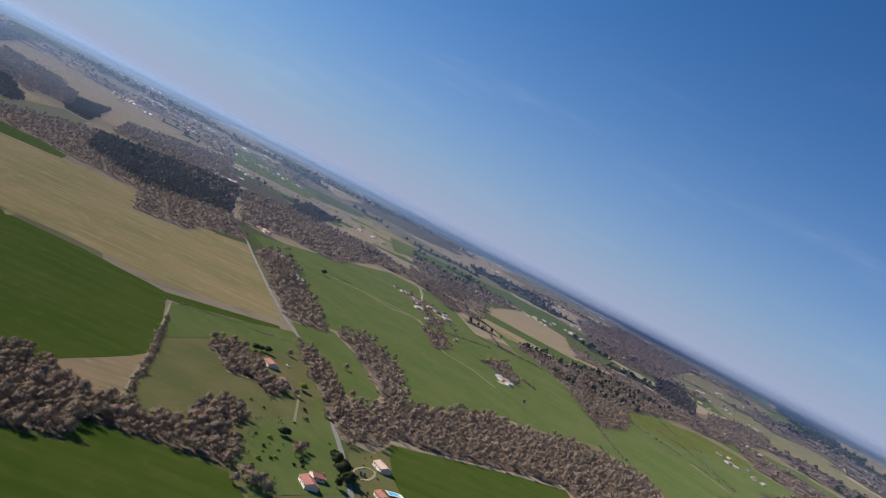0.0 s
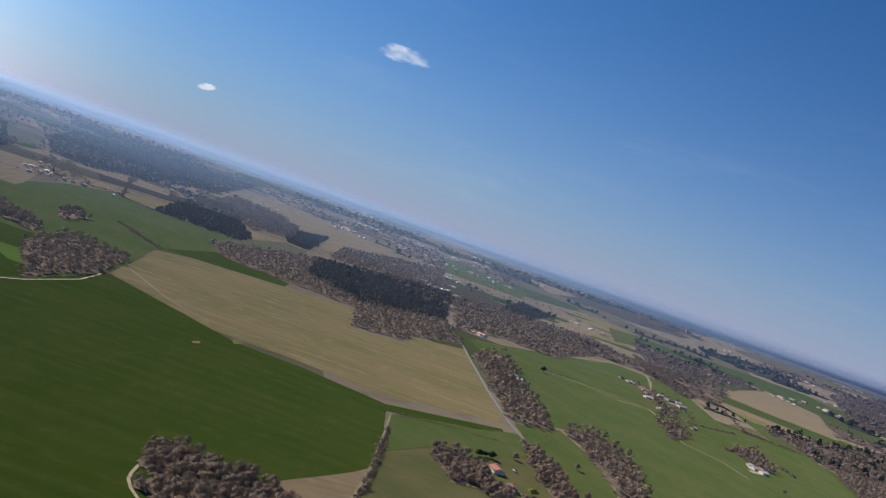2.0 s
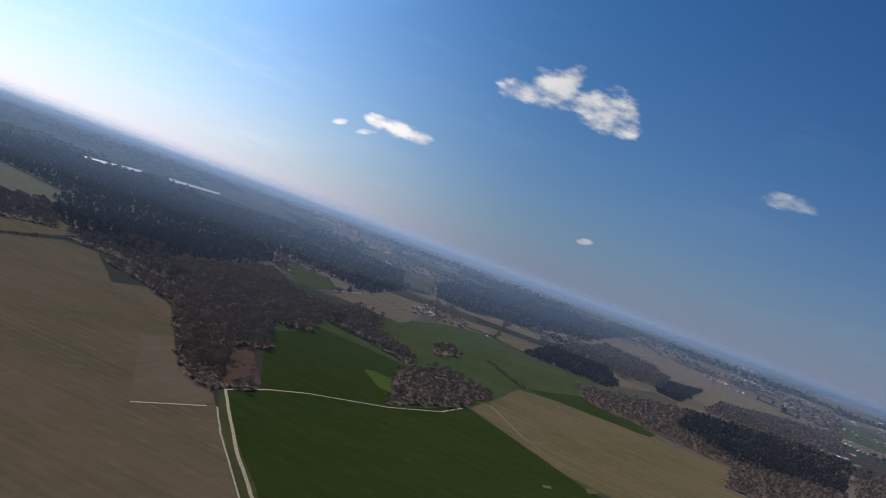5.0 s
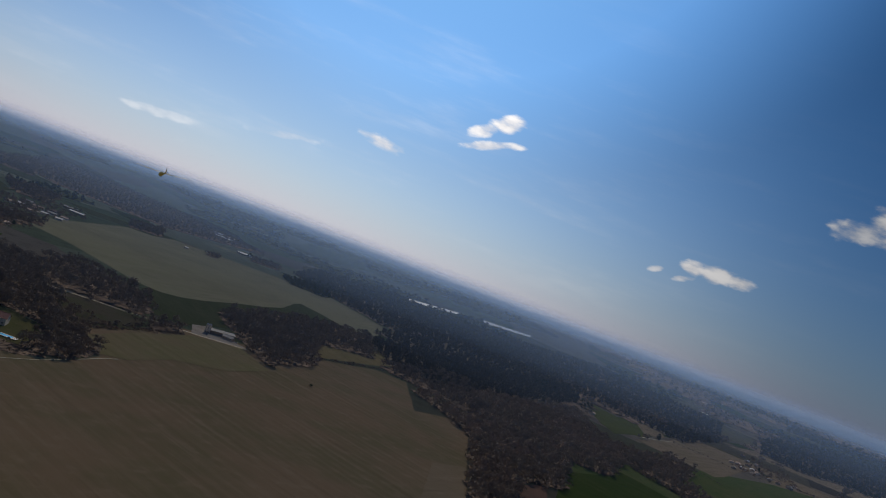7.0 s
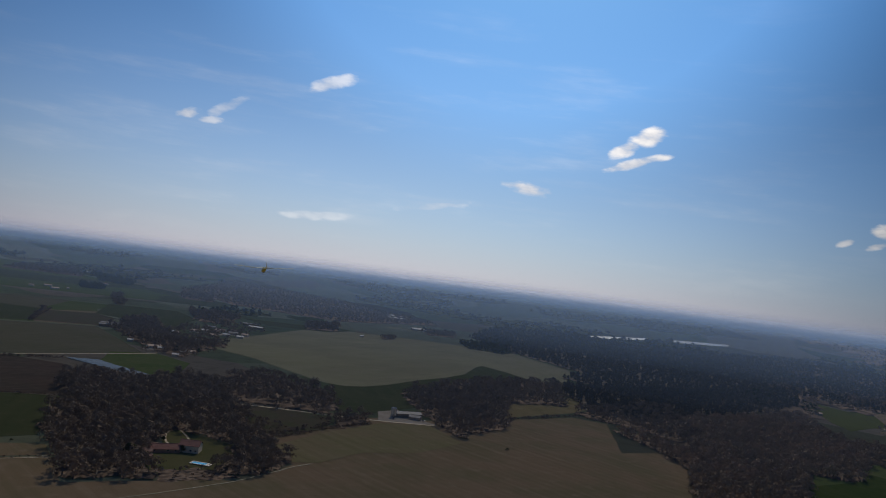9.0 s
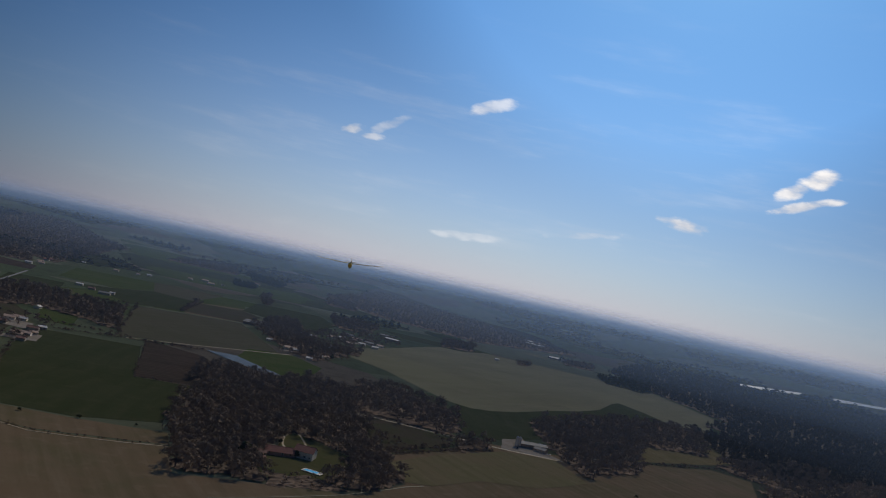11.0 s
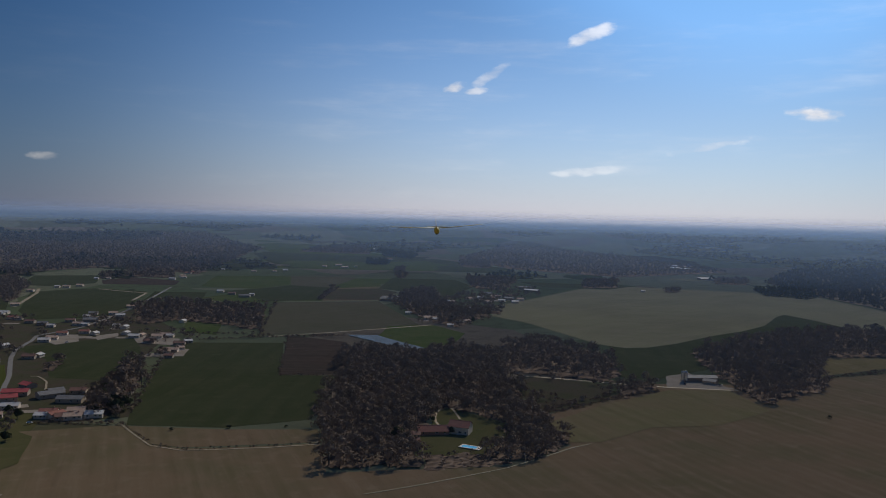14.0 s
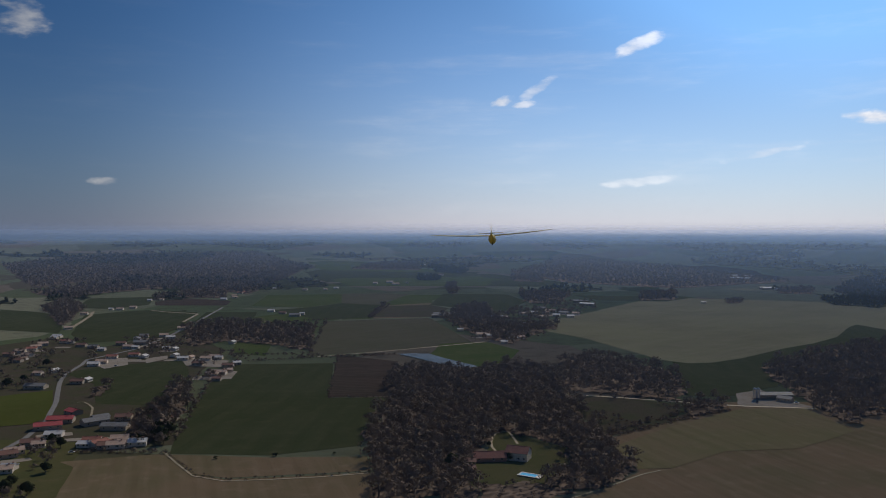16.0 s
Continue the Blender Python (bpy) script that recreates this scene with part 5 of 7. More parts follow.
def build_house(size, roof, name, label, category):
    """A gabled house: walls, two roof slopes, door, windows with frames and shutters, chimney."""
    L, W, H = SIZES[size]
    pitch = {"barn": 0.26, "tall": 0.52, "wing": 0.58}.get(size, 0.36)
    top = H + W / 2 * pitch
    base = new(name)
    wall = part("wall", prism(bmesh.new(), [(-W / 2, -0.4), (W / 2, -0.4), (W / 2, H), (0, top), (-W / 2, H)], "x", -L / 2, L / 2), STUCCO if roof in ("red", "pale", "slate", "white") else STONE, base)
    if size in ("barn", "wing"):
        wall.data.materials[0] = PLANKS if size == "barn" else BRICK
    out, thick = 0.55, 0.22
    for s in (-1, 1):
        low = H - out * pitch
        edge = s * (W / 2 + out)
        part("roof", prism(bmesh.new(), [(edge, low + 0.02), (0, top + 0.02), (0, top + thick), (edge, low + thick)], "x", -L / 2 - 0.45, L / 2 + 0.45), ROOF[roof][0], base)
    part("ridge", prism(bmesh.new(), [(-0.18, top + thick - 0.06), (0.18, top + thick - 0.06), (0.08, top + thick + 0.09), (-0.08, top + thick + 0.09)], "x", -L / 2 - 0.45, L / 2 + 0.45), ROOF[roof][0], base)
    if size in ("small", "medium", "long") and roof != "grey":
        part("chimney", box(box(bmesh.new(), L * 0.27, L * 0.27 + 0.7, -0.35, 0.35, top - 0.5, top + 1.0, 0.03), L * 0.27 - 0.08, L * 0.27 + 0.78, -0.43, 0.43, top + 1.0, top + 1.12), BRICK, base)
    spots = [(-0.36, 1), (-0.12, 1), (0.33, 1), (-0.34, -1), (0.1, -1), (0.36, -1)]
    if size == "barn":
        spots = [(-0.3, 1), (0.2, -1)]
    for k, (at, s) in enumerate(spots):
        x, y = at * L, s * W / 2
        pane = part("window", box(bmesh.new(), x - 0.5, x + 0.5, y - 0.06, y + 0.03, 1.0, 2.2), GLASS, base)
        part("window_frame", box(box(box(bmesh.new(), x - 0.6, x + 0.6, y - 0.02, y + 0.09, 0.88, 1.0), x - 0.6, x + 0.6, y - 0.02, y + 0.07, 2.2, 2.3), x - 0.04, x + 0.04, y - 0.02, y + 0.06, 1.0, 2.2), WHITE, pane)
        if k % 2 == 0:
            for side in (-1, 1):
                part("shutter", box(bmesh.new(), x + side * 0.9 - 0.27, x + side * 0.9 + 0.27, y + s * 0.01 - 0.05, y + s * 0.01 + 0.05, 0.95, 2.25), PAINT, pane)
    wide = 2.0 if size == "barn" else 0.55
    part("door", box(bmesh.new(), L * 0.1 - wide, L * 0.1 + wide, W / 2 - 0.05, W / 2 + 0.06, 0.0, 2.1 if size != "barn" else 3.6), PLANKS, base)
    return tagged(base, label + " with a " + ROOF[roof][1], category)


def house(x, y, size, roof, turn, group):
    """A house of a size and roof, its ridge turned by degrees from +x."""
    barn = size == "barn"
    key = (size, roof)
    name, category = ("barn", "barn") if barn else ("house", "house")
    if key not in MADE:
        word = {"small": "small low stucco house", "medium": "single-storey stucco house", "long": "long stucco farmhouse", "tall": "tall two-storey stucco country house", "wing": "long brick wing of the manor", "barn": "long boarded farm barn"}[size]
        if roof in ("bright", "brown", "grey") and not barn:
            word = word.replace("stucco", "stone")
        MADE[key] = build_house(size, roof, name, word, category)
        MADE[key].matrix_basis = pose(x, y, 0.55 + land_height(x, y), 0, 0, turn)
        ob = MADE[key]
    else:
        ob = copy_thing(MADE[key], pose(x, y, 0.55 + land_height(x, y), 0, 0, turn))
    return tagged(ob, group=group)


def hamlet(x, y, wide, deep, turn, count, group):
    """Houses strewn along a lane far off, too small to tell apart: gabled walls under overhanging roofs, in one mesh."""
    rng = random.Random(int(x * 7 + y * 13))
    roofs = ["red", "pale", "pale", "white", "grey", "brown"]
    bm = bmesh.new()
    for _ in range(count):
        u, v, a = rng.uniform(-1, 1) * wide, rng.uniform(-1, 1) * deep, radians(turn)
        hx, hy = x + u * math.cos(a) - v * math.sin(a), y + u * math.sin(a) + v * math.cos(a)
        L, W, H = SIZES[rng.choice(["medium", "medium", "long", "small"])]
        roof, spin = rng.randrange(len(roofs)), turn + rng.choice([0, 0, 90]) + rng.uniform(-12, 12)
        top = H + W * 0.18
        start = len(bm.verts)
        prism(bm, [(-W / 2, -0.6), (W / 2, -0.6), (W / 2, H), (0, top), (-W / 2, H)], "x", -L / 2, L / 2)
        walls = len(bm.faces)
        for s in (-1, 1):
            edge = s * (W / 2 + 0.55)
            prism(bm, [(edge, H - 0.25), (0, top + 0.02), (0, top + 0.24), (edge, H - 0.03)], "x", -L / 2 - 0.45, L / 2 + 0.45)
        bm.verts.ensure_lookup_table(), bm.faces.ensure_lookup_table()
        m = pose(hx, hy, 0.55 + land_height(hx, hy), 0, 0, spin)
        for vert in bm.verts[start:]:
            vert.co = m @ vert.co
        for f in bm.faces[walls:]:
            f.material_index = 1 + roof
    bmesh.ops.recalc_face_normals(bm, faces=bm.faces[:])
    me = bpy.data.meshes.new("distant_houses")
    bm.to_mesh(me)
    for mat in [STUCCO] + [ROOF[k][0] for k in roofs]:
        me.materials.append(mat)
    tagged(new("distant_houses", me), "distant pale houses with tiled roofs among fields", "houses", group, kind="stuff")


# ---- villages and farms ----
def forecourt(x, y, long, deep, turn):
    """A pale gravel court beside a house."""
    m = pose(x, y, 0, 0, 0, turn)
    corners = [m @ Vector((u * long / 2, v * deep / 2, 0)) for u, v in ((-1, -0.9), (0.2, -1), (1, -0.7), (0.9, 0.8), (-0.3, 1), (-1, 0.6))]
    sheet("field", [(c.x, c.y) for c in corners], FIELD["yard"], FIELD_LABEL["yard"], "yard", sway=2.5)


forecourt(-387, 957, 34, 18, 10)
forecourt(-378, 985, 40, 22, 5)
forecourt(-351, 982, 24, 12, 0)
forecourt(-320, 988, 22, 14, 0)
forecourt(-284, 971, 30, 12, 0)
forecourt(-241, 867, 40, 16, 8)
forecourt(-251, 872, 22, 18, 8)
forecourt(-293, 625, 26, 14, 20)
forecourt(-265, 612, 40, 10, 8)
forecourt(-237, 600, 30, 10, 12)
forecourt(-515, 1026, 30, 26, 0)
forecourt(-520, 1064, 24, 20, 0)
forecourt(-501, 1096, 20, 14, 0)
forecourt(-405, 1105, 26, 14, 10)
forecourt(-353, 1065, 20, 20, 0)
forecourt(-413, 1183, 30, 12, 10)
forecourt(-277, 670, 14, 8, 40)
forecourt(-289, 553, 26, 10, 30)
forecourt(-214, 413, 14, 26, 0)
forecourt(187, 1520, 60, 22, -30)
forecourt(225, 1530, 60, 16, -30)
forecourt(138, 1349, 34, 14, 0)
forecourt(62, 1199, 40, 14, 10)
forecourt(84, 1168, 20, 20, 0)
forecourt(1533, 896, 50, 26, 30)
forecourt(1528, 865, 40, 20, 30)
forecourt(1572, -466, 30, 14, -50)
forecourt(1495, -473, 34, 16, -60)
forecourt(1511, -519, 30, 14, -60)
forecourt(1039, -553, 36, 14, -55)
forecourt(1082, -193, 24, 14, -50)
house(-659, 1529, "medium", "pale", 0, "houses of the village")
house(-645, 1616, "small", "white", 0, "houses of the village")
house(-628, 1616, "medium", "pale", 10, "houses of the village")
house(-615, 1651, "medium", "pale", 0, "houses of the village")
house(-643, 1824, "small", "white", 0, "houses of the village")
house(-622, 1839, "small", "pale", 0, "houses of the village")
house(-489, 1854, "medium", "white", 0, "houses of the village")
house(-475, 1901, "medium", "pale", 10, "houses of the village")
house(-491, 2055, "medium", "red", 20, "houses of the village")
house(-327, 1583, "medium", "white", 0, "houses of the village")
house(-297, 1540, "medium", "brown", 0, "houses of the village")
house(-267, 1499, "long", "grey", 0, "houses of the village")
house(-259, 1530, "small", "white", 0, "houses of the village")
house(-409, 1301, "medium", "pale", 15, "houses of the village")
house(-407, 1211, "medium", "pale", 20, "houses of the village")
house(-389, 1186, "medium", "white", 20, "houses of the village")
house(-433, 1204, "medium", "grey", 10, "houses of the village")
house(-431, 1173, "small", "white", 0, "houses of the village")
house(-587, 1301, "medium", "pale", 30, "houses of the village")
house(-556, 1198, "medium", "white", 0, "houses of the village")
house(-535, 1023, "medium", "brown", 20, "houses of the village")
house(-535, 1051, "medium", "pale", 10, "houses of the village")
house(-509, 1017, "medium", "pale", -20, "houses of the village")
house(-530, 1070, "medium", "red", 20, "houses of the village")
house(-534, 1089, "medium", "pale", 40, "houses of the village")
house(-538, 1117, "medium", "pale", 30, "houses of the village")
house(-501, 992, "small", "pale", 0, "houses of the village")
house(-500, 974, "medium", "brown", 0, "houses of the village")
house(-553, 1182, "small", "white", 0, "houses of the village")
house(-520, 1143, "medium", "red", 0, "houses of the village")
house(-509, 1136, "small", "pale", 0, "houses of the village")
house(-481, 1106, "medium", "brown", 0, "houses of the village")
house(-458, 1089, "medium", "grey", 0, "houses of the village")
house(-439, 1069, "small", "white", 0, "houses of the village")
house(-435, 1123, "medium", "brown", 10, "houses of the village")
house(-413, 1091, "medium", "pale", 0, "houses of the village")
house(-410, 1130, "long", "grey", 10, "houses of the village")
house(-402, 1086, "small", "white", 0, "houses of the village")
house(-384, 1115, "small", "pale", 10, "houses of the village")
house(-359, 1079, "small", "white", 0, "houses of the village")
house(-346, 1070, "small", "white", 80, "houses of the village")
house(-328, 1016, "small", "white", 80, "houses of the village")
house(-397, 966, "medium", "pale", 12, "houses of the village")
house(-399, 948, "medium", "white", 12, "houses of the village")
house(-400, 1004, "medium", "red", 10, "houses of the village")
house(-379, 1020, "medium", "red", 5, "houses of the village")
house(-363, 1008, "small", "white", 80, "houses of the village")
house(-424, 905, "small", "white", 60, "houses of the village")
house(-433, 888, "small", "pale", 0, "houses of the village")
house(-398, 811, "long", "grey", 0, "houses of the village")
house(-369, 838, "medium", "brown", 5, "houses of the village")
house(-364, 848, "small", "white", 80, "houses of the village")
house(-310, 990, "medium", "white", 10, "houses of the village")
house(-304, 999, "small", "pale", 80, "houses of the village")
house(-281, 953, "medium", "brown", 0, "houses of the village")
house(-283, 992, "medium", "pale", 5, "houses of the village")
house(-276, 1003, "medium", "pale", 0, "houses of the village")
house(-269, 997, "small", "white", 0, "houses of the village")
house(-288, 1136, "small", "white", 80, "houses of the village")
house(-243, 939, "medium", "brown", 0, "houses of the village")
house(-238, 957, "small", "white", 30, "houses of the village")
house(-245, 881, "medium", "pale", 8, "houses of the village")
house(-239, 892, "medium", "pale", 0, "houses of the village")
house(-235, 907, "small", "pale", 30, "houses of the village")
house(-233, 855, "small", "brown", 0, "houses of the village")
house(-308, 646, "long", "bright", 25, "houses of the village")
house(-308, 668, "long", "bright", 10, "houses of the village")
house(-311, 698, "medium", "bright", -35, "houses of the village")
house(-291, 620, "medium", "white", 10, "houses of the village")
house(-278, 662, "long", "grey", 42, "houses of the village")
house(-279, 675, "medium", "grey", 42, "houses of the village")
house(-261, 678, "medium", "brown", 8, "houses of the village")
house(-255, 645, "long", "grey", 0, "houses of the village")
house(-233, 694, "medium", "red", -30, "houses of the village")
house(-221, 677, "small", "brown", 0, "houses of the village")
house(-297, 596, "medium", "brown", 20, "houses of the village")
house(-289, 592, "small", "pale", 20, "houses of the village")
house(-297, 564, "medium", "brown", 35, "houses of the village")
house(-297, 573, "medium", "pale", 35, "houses of the village")
house(-281, 528, "medium", "pale", 20, "houses of the village")
house(-280, 534, "small", "white", 0, "houses of the village")
house(-255, 602, "medium", "red", 10, "houses of the village")
house(-256, 592, "small", "white", 0, "houses of the village")
house(-247, 594, "medium", "red", 60, "houses of the village")
house(-239, 589, "medium", "brown", 20, "houses of the village")
house(-233, 590, "medium", "pale", 15, "houses of the village")
house(-228, 597, "medium", "pale", 15, "houses of the village")
house(-220, 597, "medium", "white", 12, "houses of the village")
house(-237, 608, "medium", "pale", 15, "houses of the village")
house(-241, 454, "small", "pale", 0, "houses of the village")
house(-236, 447, "small", "brown", 0, "houses of the village")
house(-229, 436, "small", "white", 0, "houses of the village")
house(-1, 1510, "barn", "grey", 0, "houses of the hamlet")
house(-4, 1480, "barn", "grey", 0, "houses of the hamlet")
house(61, 1541, "medium", "pale", 0, "houses of the hamlet")
house(95, 1461, "long", "white", 0, "houses of the hamlet")
house(108, 1461, "medium", "pale", 0, "houses of the hamlet")
house(149, 1520, "long", "pale", 0, "houses of the hamlet")
house(170, 1551, "medium", "white", 0, "houses of the hamlet")
house(193, 1629, "long", "grey", -40, "houses of the hamlet")
house(190, 1541, "medium", "brown", 30, "houses of the hamlet")
house(204, 1573, "long", "pale", -30, "houses of the hamlet")
house(205, 1500, "medium", "white", -20, "houses of the hamlet")
house(224, 1541, "long", "grey", -35, "houses of the hamlet")
house(176, 1471, "medium", "pale", 0, "houses of the hamlet")
house(234, 1595, "medium", "brown", -30, "houses of the hamlet")
house(245, 1531, "medium", "pale", -30, "houses of the hamlet")
house(227, 1481, "medium", "white", 0, "houses of the hamlet")
house(130, 1357, "medium", "white", 20, "houses of the hamlet")
house(122, 1317, "small", "white", 0, "houses of the hamlet")
house(149, 1365, "small", "pale", 0, "houses of the hamlet")
house(27, 1280, "small", "white", 0, "houses of the hamlet")
house(59, 1218, "long", "pale", 10, "houses of the hamlet")
house(66, 1205, "medium", "white", 0, "houses of the hamlet")
house(84, 1139, "small", "white", 0, "houses of the hamlet")
house(100, 1180, "medium", "white", 0, "houses of the hamlet")
house(110, 1186, "medium", "pale", 10, "houses of the hamlet")
house(298, 1716, "barn", "white", -35, "houses of the hamlet")
house(296, 1783, "barn", "grey", -35, "houses of the hamlet")
house(-135, 2364, "long", "pale", 20, "houses of the hamlet")
house(-74, 3215, "medium", "white", 0, "houses of the hamlet")
house(895, 2553, "barn", "white", 10, "houses of the hamlet")
house(917, 2529, "barn", "white", 10, "houses of the hamlet")
house(847, 2183, "barn", "white", 0, "houses of the hamlet")
house(861, 2145, "medium", "white", 0, "houses of the hamlet")
house(554, 1769, "small", "white", 0, "houses of the hamlet")
house(1530, 921, "medium", "pale", 30, "houses of the farm across the valley")
house(1549, 918, "long", "pale", 30, "houses of the farm across the valley")
house(1509, 880, "medium", "white", 40, "houses of the farm across the valley")
house(1618, 939, "medium", "brown", 20, "houses of the farm across the valley")
house(1555, 885, "long", "white", 30, "houses of the farm across the valley")
house(1542, 864, "medium", "pale", 40, "houses of the farm across the valley")
house(1440, 852, "medium", "grey", 30, "houses of the farm across the valley")
house(1702, 999, "small", "white", 0, "houses of the farm across the valley")
house(1718, 985, "small", "pale", 0, "houses of the farm across the valley")
house(1530, 827, "medium", "grey", 30, "houses of the farm across the valley")
house(1539, 813, "medium", "brown", 30, "houses of the farm across the valley")
house(1553, 795, "long", "grey", 20, "houses of the farm across the valley")
house(1621, 825, "medium", "pale", 20, "houses of the farm across the valley")
house(1793, 1074, "medium", "brown", 20, "houses of the farm across the valley")
house(1971, 1134, "long", "grey", 20, "houses of the farm across the valley")
house(2524, 1746, "barn", "white", 20, "houses of the farm across the valley")
house(2531, 1770, "barn", "white", 20, "houses of the farm across the valley")
house(1200, 1029, "medium", "pale", 0, "houses of the farm across the valley")
house(1617, 1135, "medium", "pale", 20, "houses of the farm across the valley")
house(1571, 736, "small", "white", 0, "houses of the farm across the valley")
house(1611, -439, "medium", "white", -50, "farm buildings on the meadow")
house(1622, -454, "small", "pale", -50, "farm buildings on the meadow")
house(1599, -465, "medium", "red", -40, "farm buildings on the meadow")
house(1561, -467, "medium", "pale", -70, "farm buildings on the meadow")
house(1525, -469, "long", "red", -60, "farm buildings on the meadow")
house(1504, -474, "medium", "pale", -30, "farm buildings on the meadow")
house(1448, -454, "medium", "white", -60, "farm buildings on the meadow")
house(1475, -476, "long", "brown", -60, "farm buildings on the meadow")
house(1554, -498, "medium", "pale", -60, "farm buildings on the meadow")
house(1553, -509, "medium", "red", -40, "farm buildings on the meadow")
house(1537, -516, "long", "grey", -60, "farm buildings on the meadow")
house(1536, -530, "medium", "white", -60, "farm buildings on the meadow")
house(1491, -529, "long", "pale", -60, "farm buildings on the meadow")
house(1344, -462, "medium", "white", -50, "farm buildings on the meadow")
house(1392, -496, "medium", "brown", -60, "farm buildings on the meadow")
house(1635, -424, "small", "brown", -50, "farm buildings on the meadow")
house(1251, -504, "small", "pale", -50, "farm buildings on the meadow")
house(1058, -555, "long", "pale", -55, "farm buildings on the meadow")
house(1046, -562, "medium", "white", -55, "farm buildings on the meadow")
house(1075, -551, "small", "white", -55, "farm buildings on the meadow")
house(1235, -156, "small", "white", -60, "roadside houses")
house(1228, -167, "medium", "pale", -60, "roadside houses")
house(1093, -192, "medium", "pale", -40, "roadside houses")
house(1073, -200, "medium", "white", -50, "roadside houses")
house(1004, -182, "small", "brown", -50, "roadside houses")
house(1093, -185, "long", "brown", -60, "roadside houses")
house(1083, -150, "small", "pale", -60, "roadside houses")
house(-356, 2145, "medium", "pale", 0, "distant farm buildings")
house(-283, 2207, "medium", "white", 0, "distant farm buildings")
house(-132, 2367, "medium", "white", 0, "distant farm buildings")
house(-488, 1945, "medium", "pale", 20, "distant farm buildings")
house(-487, 1851, "medium", "white", 0, "distant farm buildings")
house(-495, 2031, "medium", "red", 0, "distant farm buildings")
house(-443, 2186, "small", "white", 0, "distant farm buildings")
house(-306, 2166, "small", "pale", 0, "distant farm buildings")
house(922, 2642, "barn", "white", 0, "distant farm buildings")
house(959, 2612, "barn", "pale", 0, "distant farm buildings")
house(848, 2168, "barn", "white", 0, "distant farm buildings")
house(304, 764, "barn", "grey", 0, "farm yard buildings")
house(310, 751, "medium", "grey", -40, "farm yard buildings")
house(534, -187, "medium", "red", 25, "houses by the lane")
house(498, -201, "small", "brown", 10, "houses by the lane")
house(305, -226, "medium", "red", 20, "houses by the lane")
house(322, -232, "small", "red", -70, "houses by the lane")
house(393, -284, "medium", "pale", 25, "houses by the lane")
house(336, -279, "small", "red", 25, "houses by the lane")
house(31, 557, "wing", "red", 5, "manor buildings")
house(51, 560, "tall", "red", -20, "manor buildings")
house(17, 547, "small", "brown", 0, "manor buildings")
house(16, 529, "small", "brown", 10, "manor buildings")
hamlet(4367, 729, 143, 78, 60, 22, "houses of a distant hamlet")
hamlet(3899, 375, 78, 52, 60, 10, "houses of a distant hamlet")
hamlet(3786, 137, 65, 39, 60, 8, "houses of a distant hamlet")
hamlet(3909, 35, 65, 39, 60, 8, "houses of a distant hamlet")
hamlet(2540, 79, 65, 39, 60, 7, "houses of a distant hamlet")
hamlet(4340, 860, 130, 91, 50, 14, "houses of a distant hamlet")
hamlet(4032, -1960, 195, 78, 40, 7, "houses of a distant hamlet")
hamlet(4394, 193, 195, 78, 50, 6, "houses of a distant hamlet")
hamlet(4268, -1259, 130, 65, 60, 5, "houses of a distant hamlet")
hamlet(2901, 2047, 52, 39, 0, 3, "houses of a distant hamlet")
hamlet(3091, 2163, 104, 52, 0, 3, "houses of a distant hamlet")
hamlet(3854, 1360, 130, 78, 30, 4, "houses of a distant hamlet")
hamlet(3535, -1555, 117, 52, 40, 5, "houses of a distant hamlet")
hamlet(3168, -1457, 78, 52, 40, 4, "houses of a distant hamlet")
hamlet(4032, -1960, 156, 65, 40, 7, "houses of a distant hamlet")
hamlet(3938, -2165, 104, 65, 40, 5, "houses of a distant hamlet")
hamlet(3894, -2251, 91, 52, 40, 4, "houses of a distant hamlet")
hamlet(2977, -1971, 78, 52, 40, 4, "houses of a distant hamlet")
hamlet(3192, -2226, 78, 52, 40, 4, "houses of a distant hamlet")
hamlet(2107, -1658, 52, 39, 40, 3, "houses of a distant hamlet")
hamlet(2350, -1880, 52, 39, 40, 3, "houses of a distant hamlet")
hamlet(-141, 2422, 65, 26, 0, 3, "houses of a distant hamlet")
hamlet(-53, 2727, 78, 26, 0, 3, "houses of a distant hamlet")
hamlet(4442, -450, 104, 52, 50, 5, "houses of a distant hamlet")
hamlet(3057, 879, 117, 52, 50, 4, "houses of a distant hamlet")
hamlet(2809, 82, 80, 40, 40, 10, "houses of a distant hamlet")
hamlet(2853, 66, 80, 40, 40, 8, "houses of a distant hamlet")
hamlet(2308, 80, 80, 40, 40, 10, "houses of a distant hamlet")
hamlet(2253, 56, 80, 40, 40, 8, "houses of a distant hamlet")
hamlet(3392, -2, 80, 40, 40, 8, "houses of a distant hamlet")
hamlet(3383, -68, 80, 40, 40, 8, "houses of a distant hamlet")
hamlet(3380, 151, 80, 40, 40, 4, "houses of a distant hamlet")
hamlet(3373, 86, 80, 40, 40, 4, "houses of a distant hamlet")
hamlet(3426, 298, 80, 40, 40, 5, "houses of a distant hamlet")
hamlet(3443, 262, 80, 40, 40, 5, "houses of a distant hamlet")
hamlet(3415, 397, 80, 40, 40, 6, "houses of a distant hamlet")
hamlet(3610, 408, 80, 40, 40, 5, "houses of a distant hamlet")
hamlet(3089, 232, 80, 40, 40, 3, "houses of a distant hamlet")
hamlet(3318, 656, 80, 40, 40, 9, "houses of a distant hamlet")
hamlet(3312, 618, 80, 40, 40, 9, "houses of a distant hamlet")
hamlet(3328, 587, 80, 40, 40, 9, "houses of a distant hamlet")
hamlet(3231, 528, 80, 40, 40, 7, "houses of a distant hamlet")
hamlet(3814, 627, 80, 40, 40, 8, "houses of a distant hamlet")
hamlet(3809, 585, 80, 40, 40, 8, "houses of a distant hamlet")
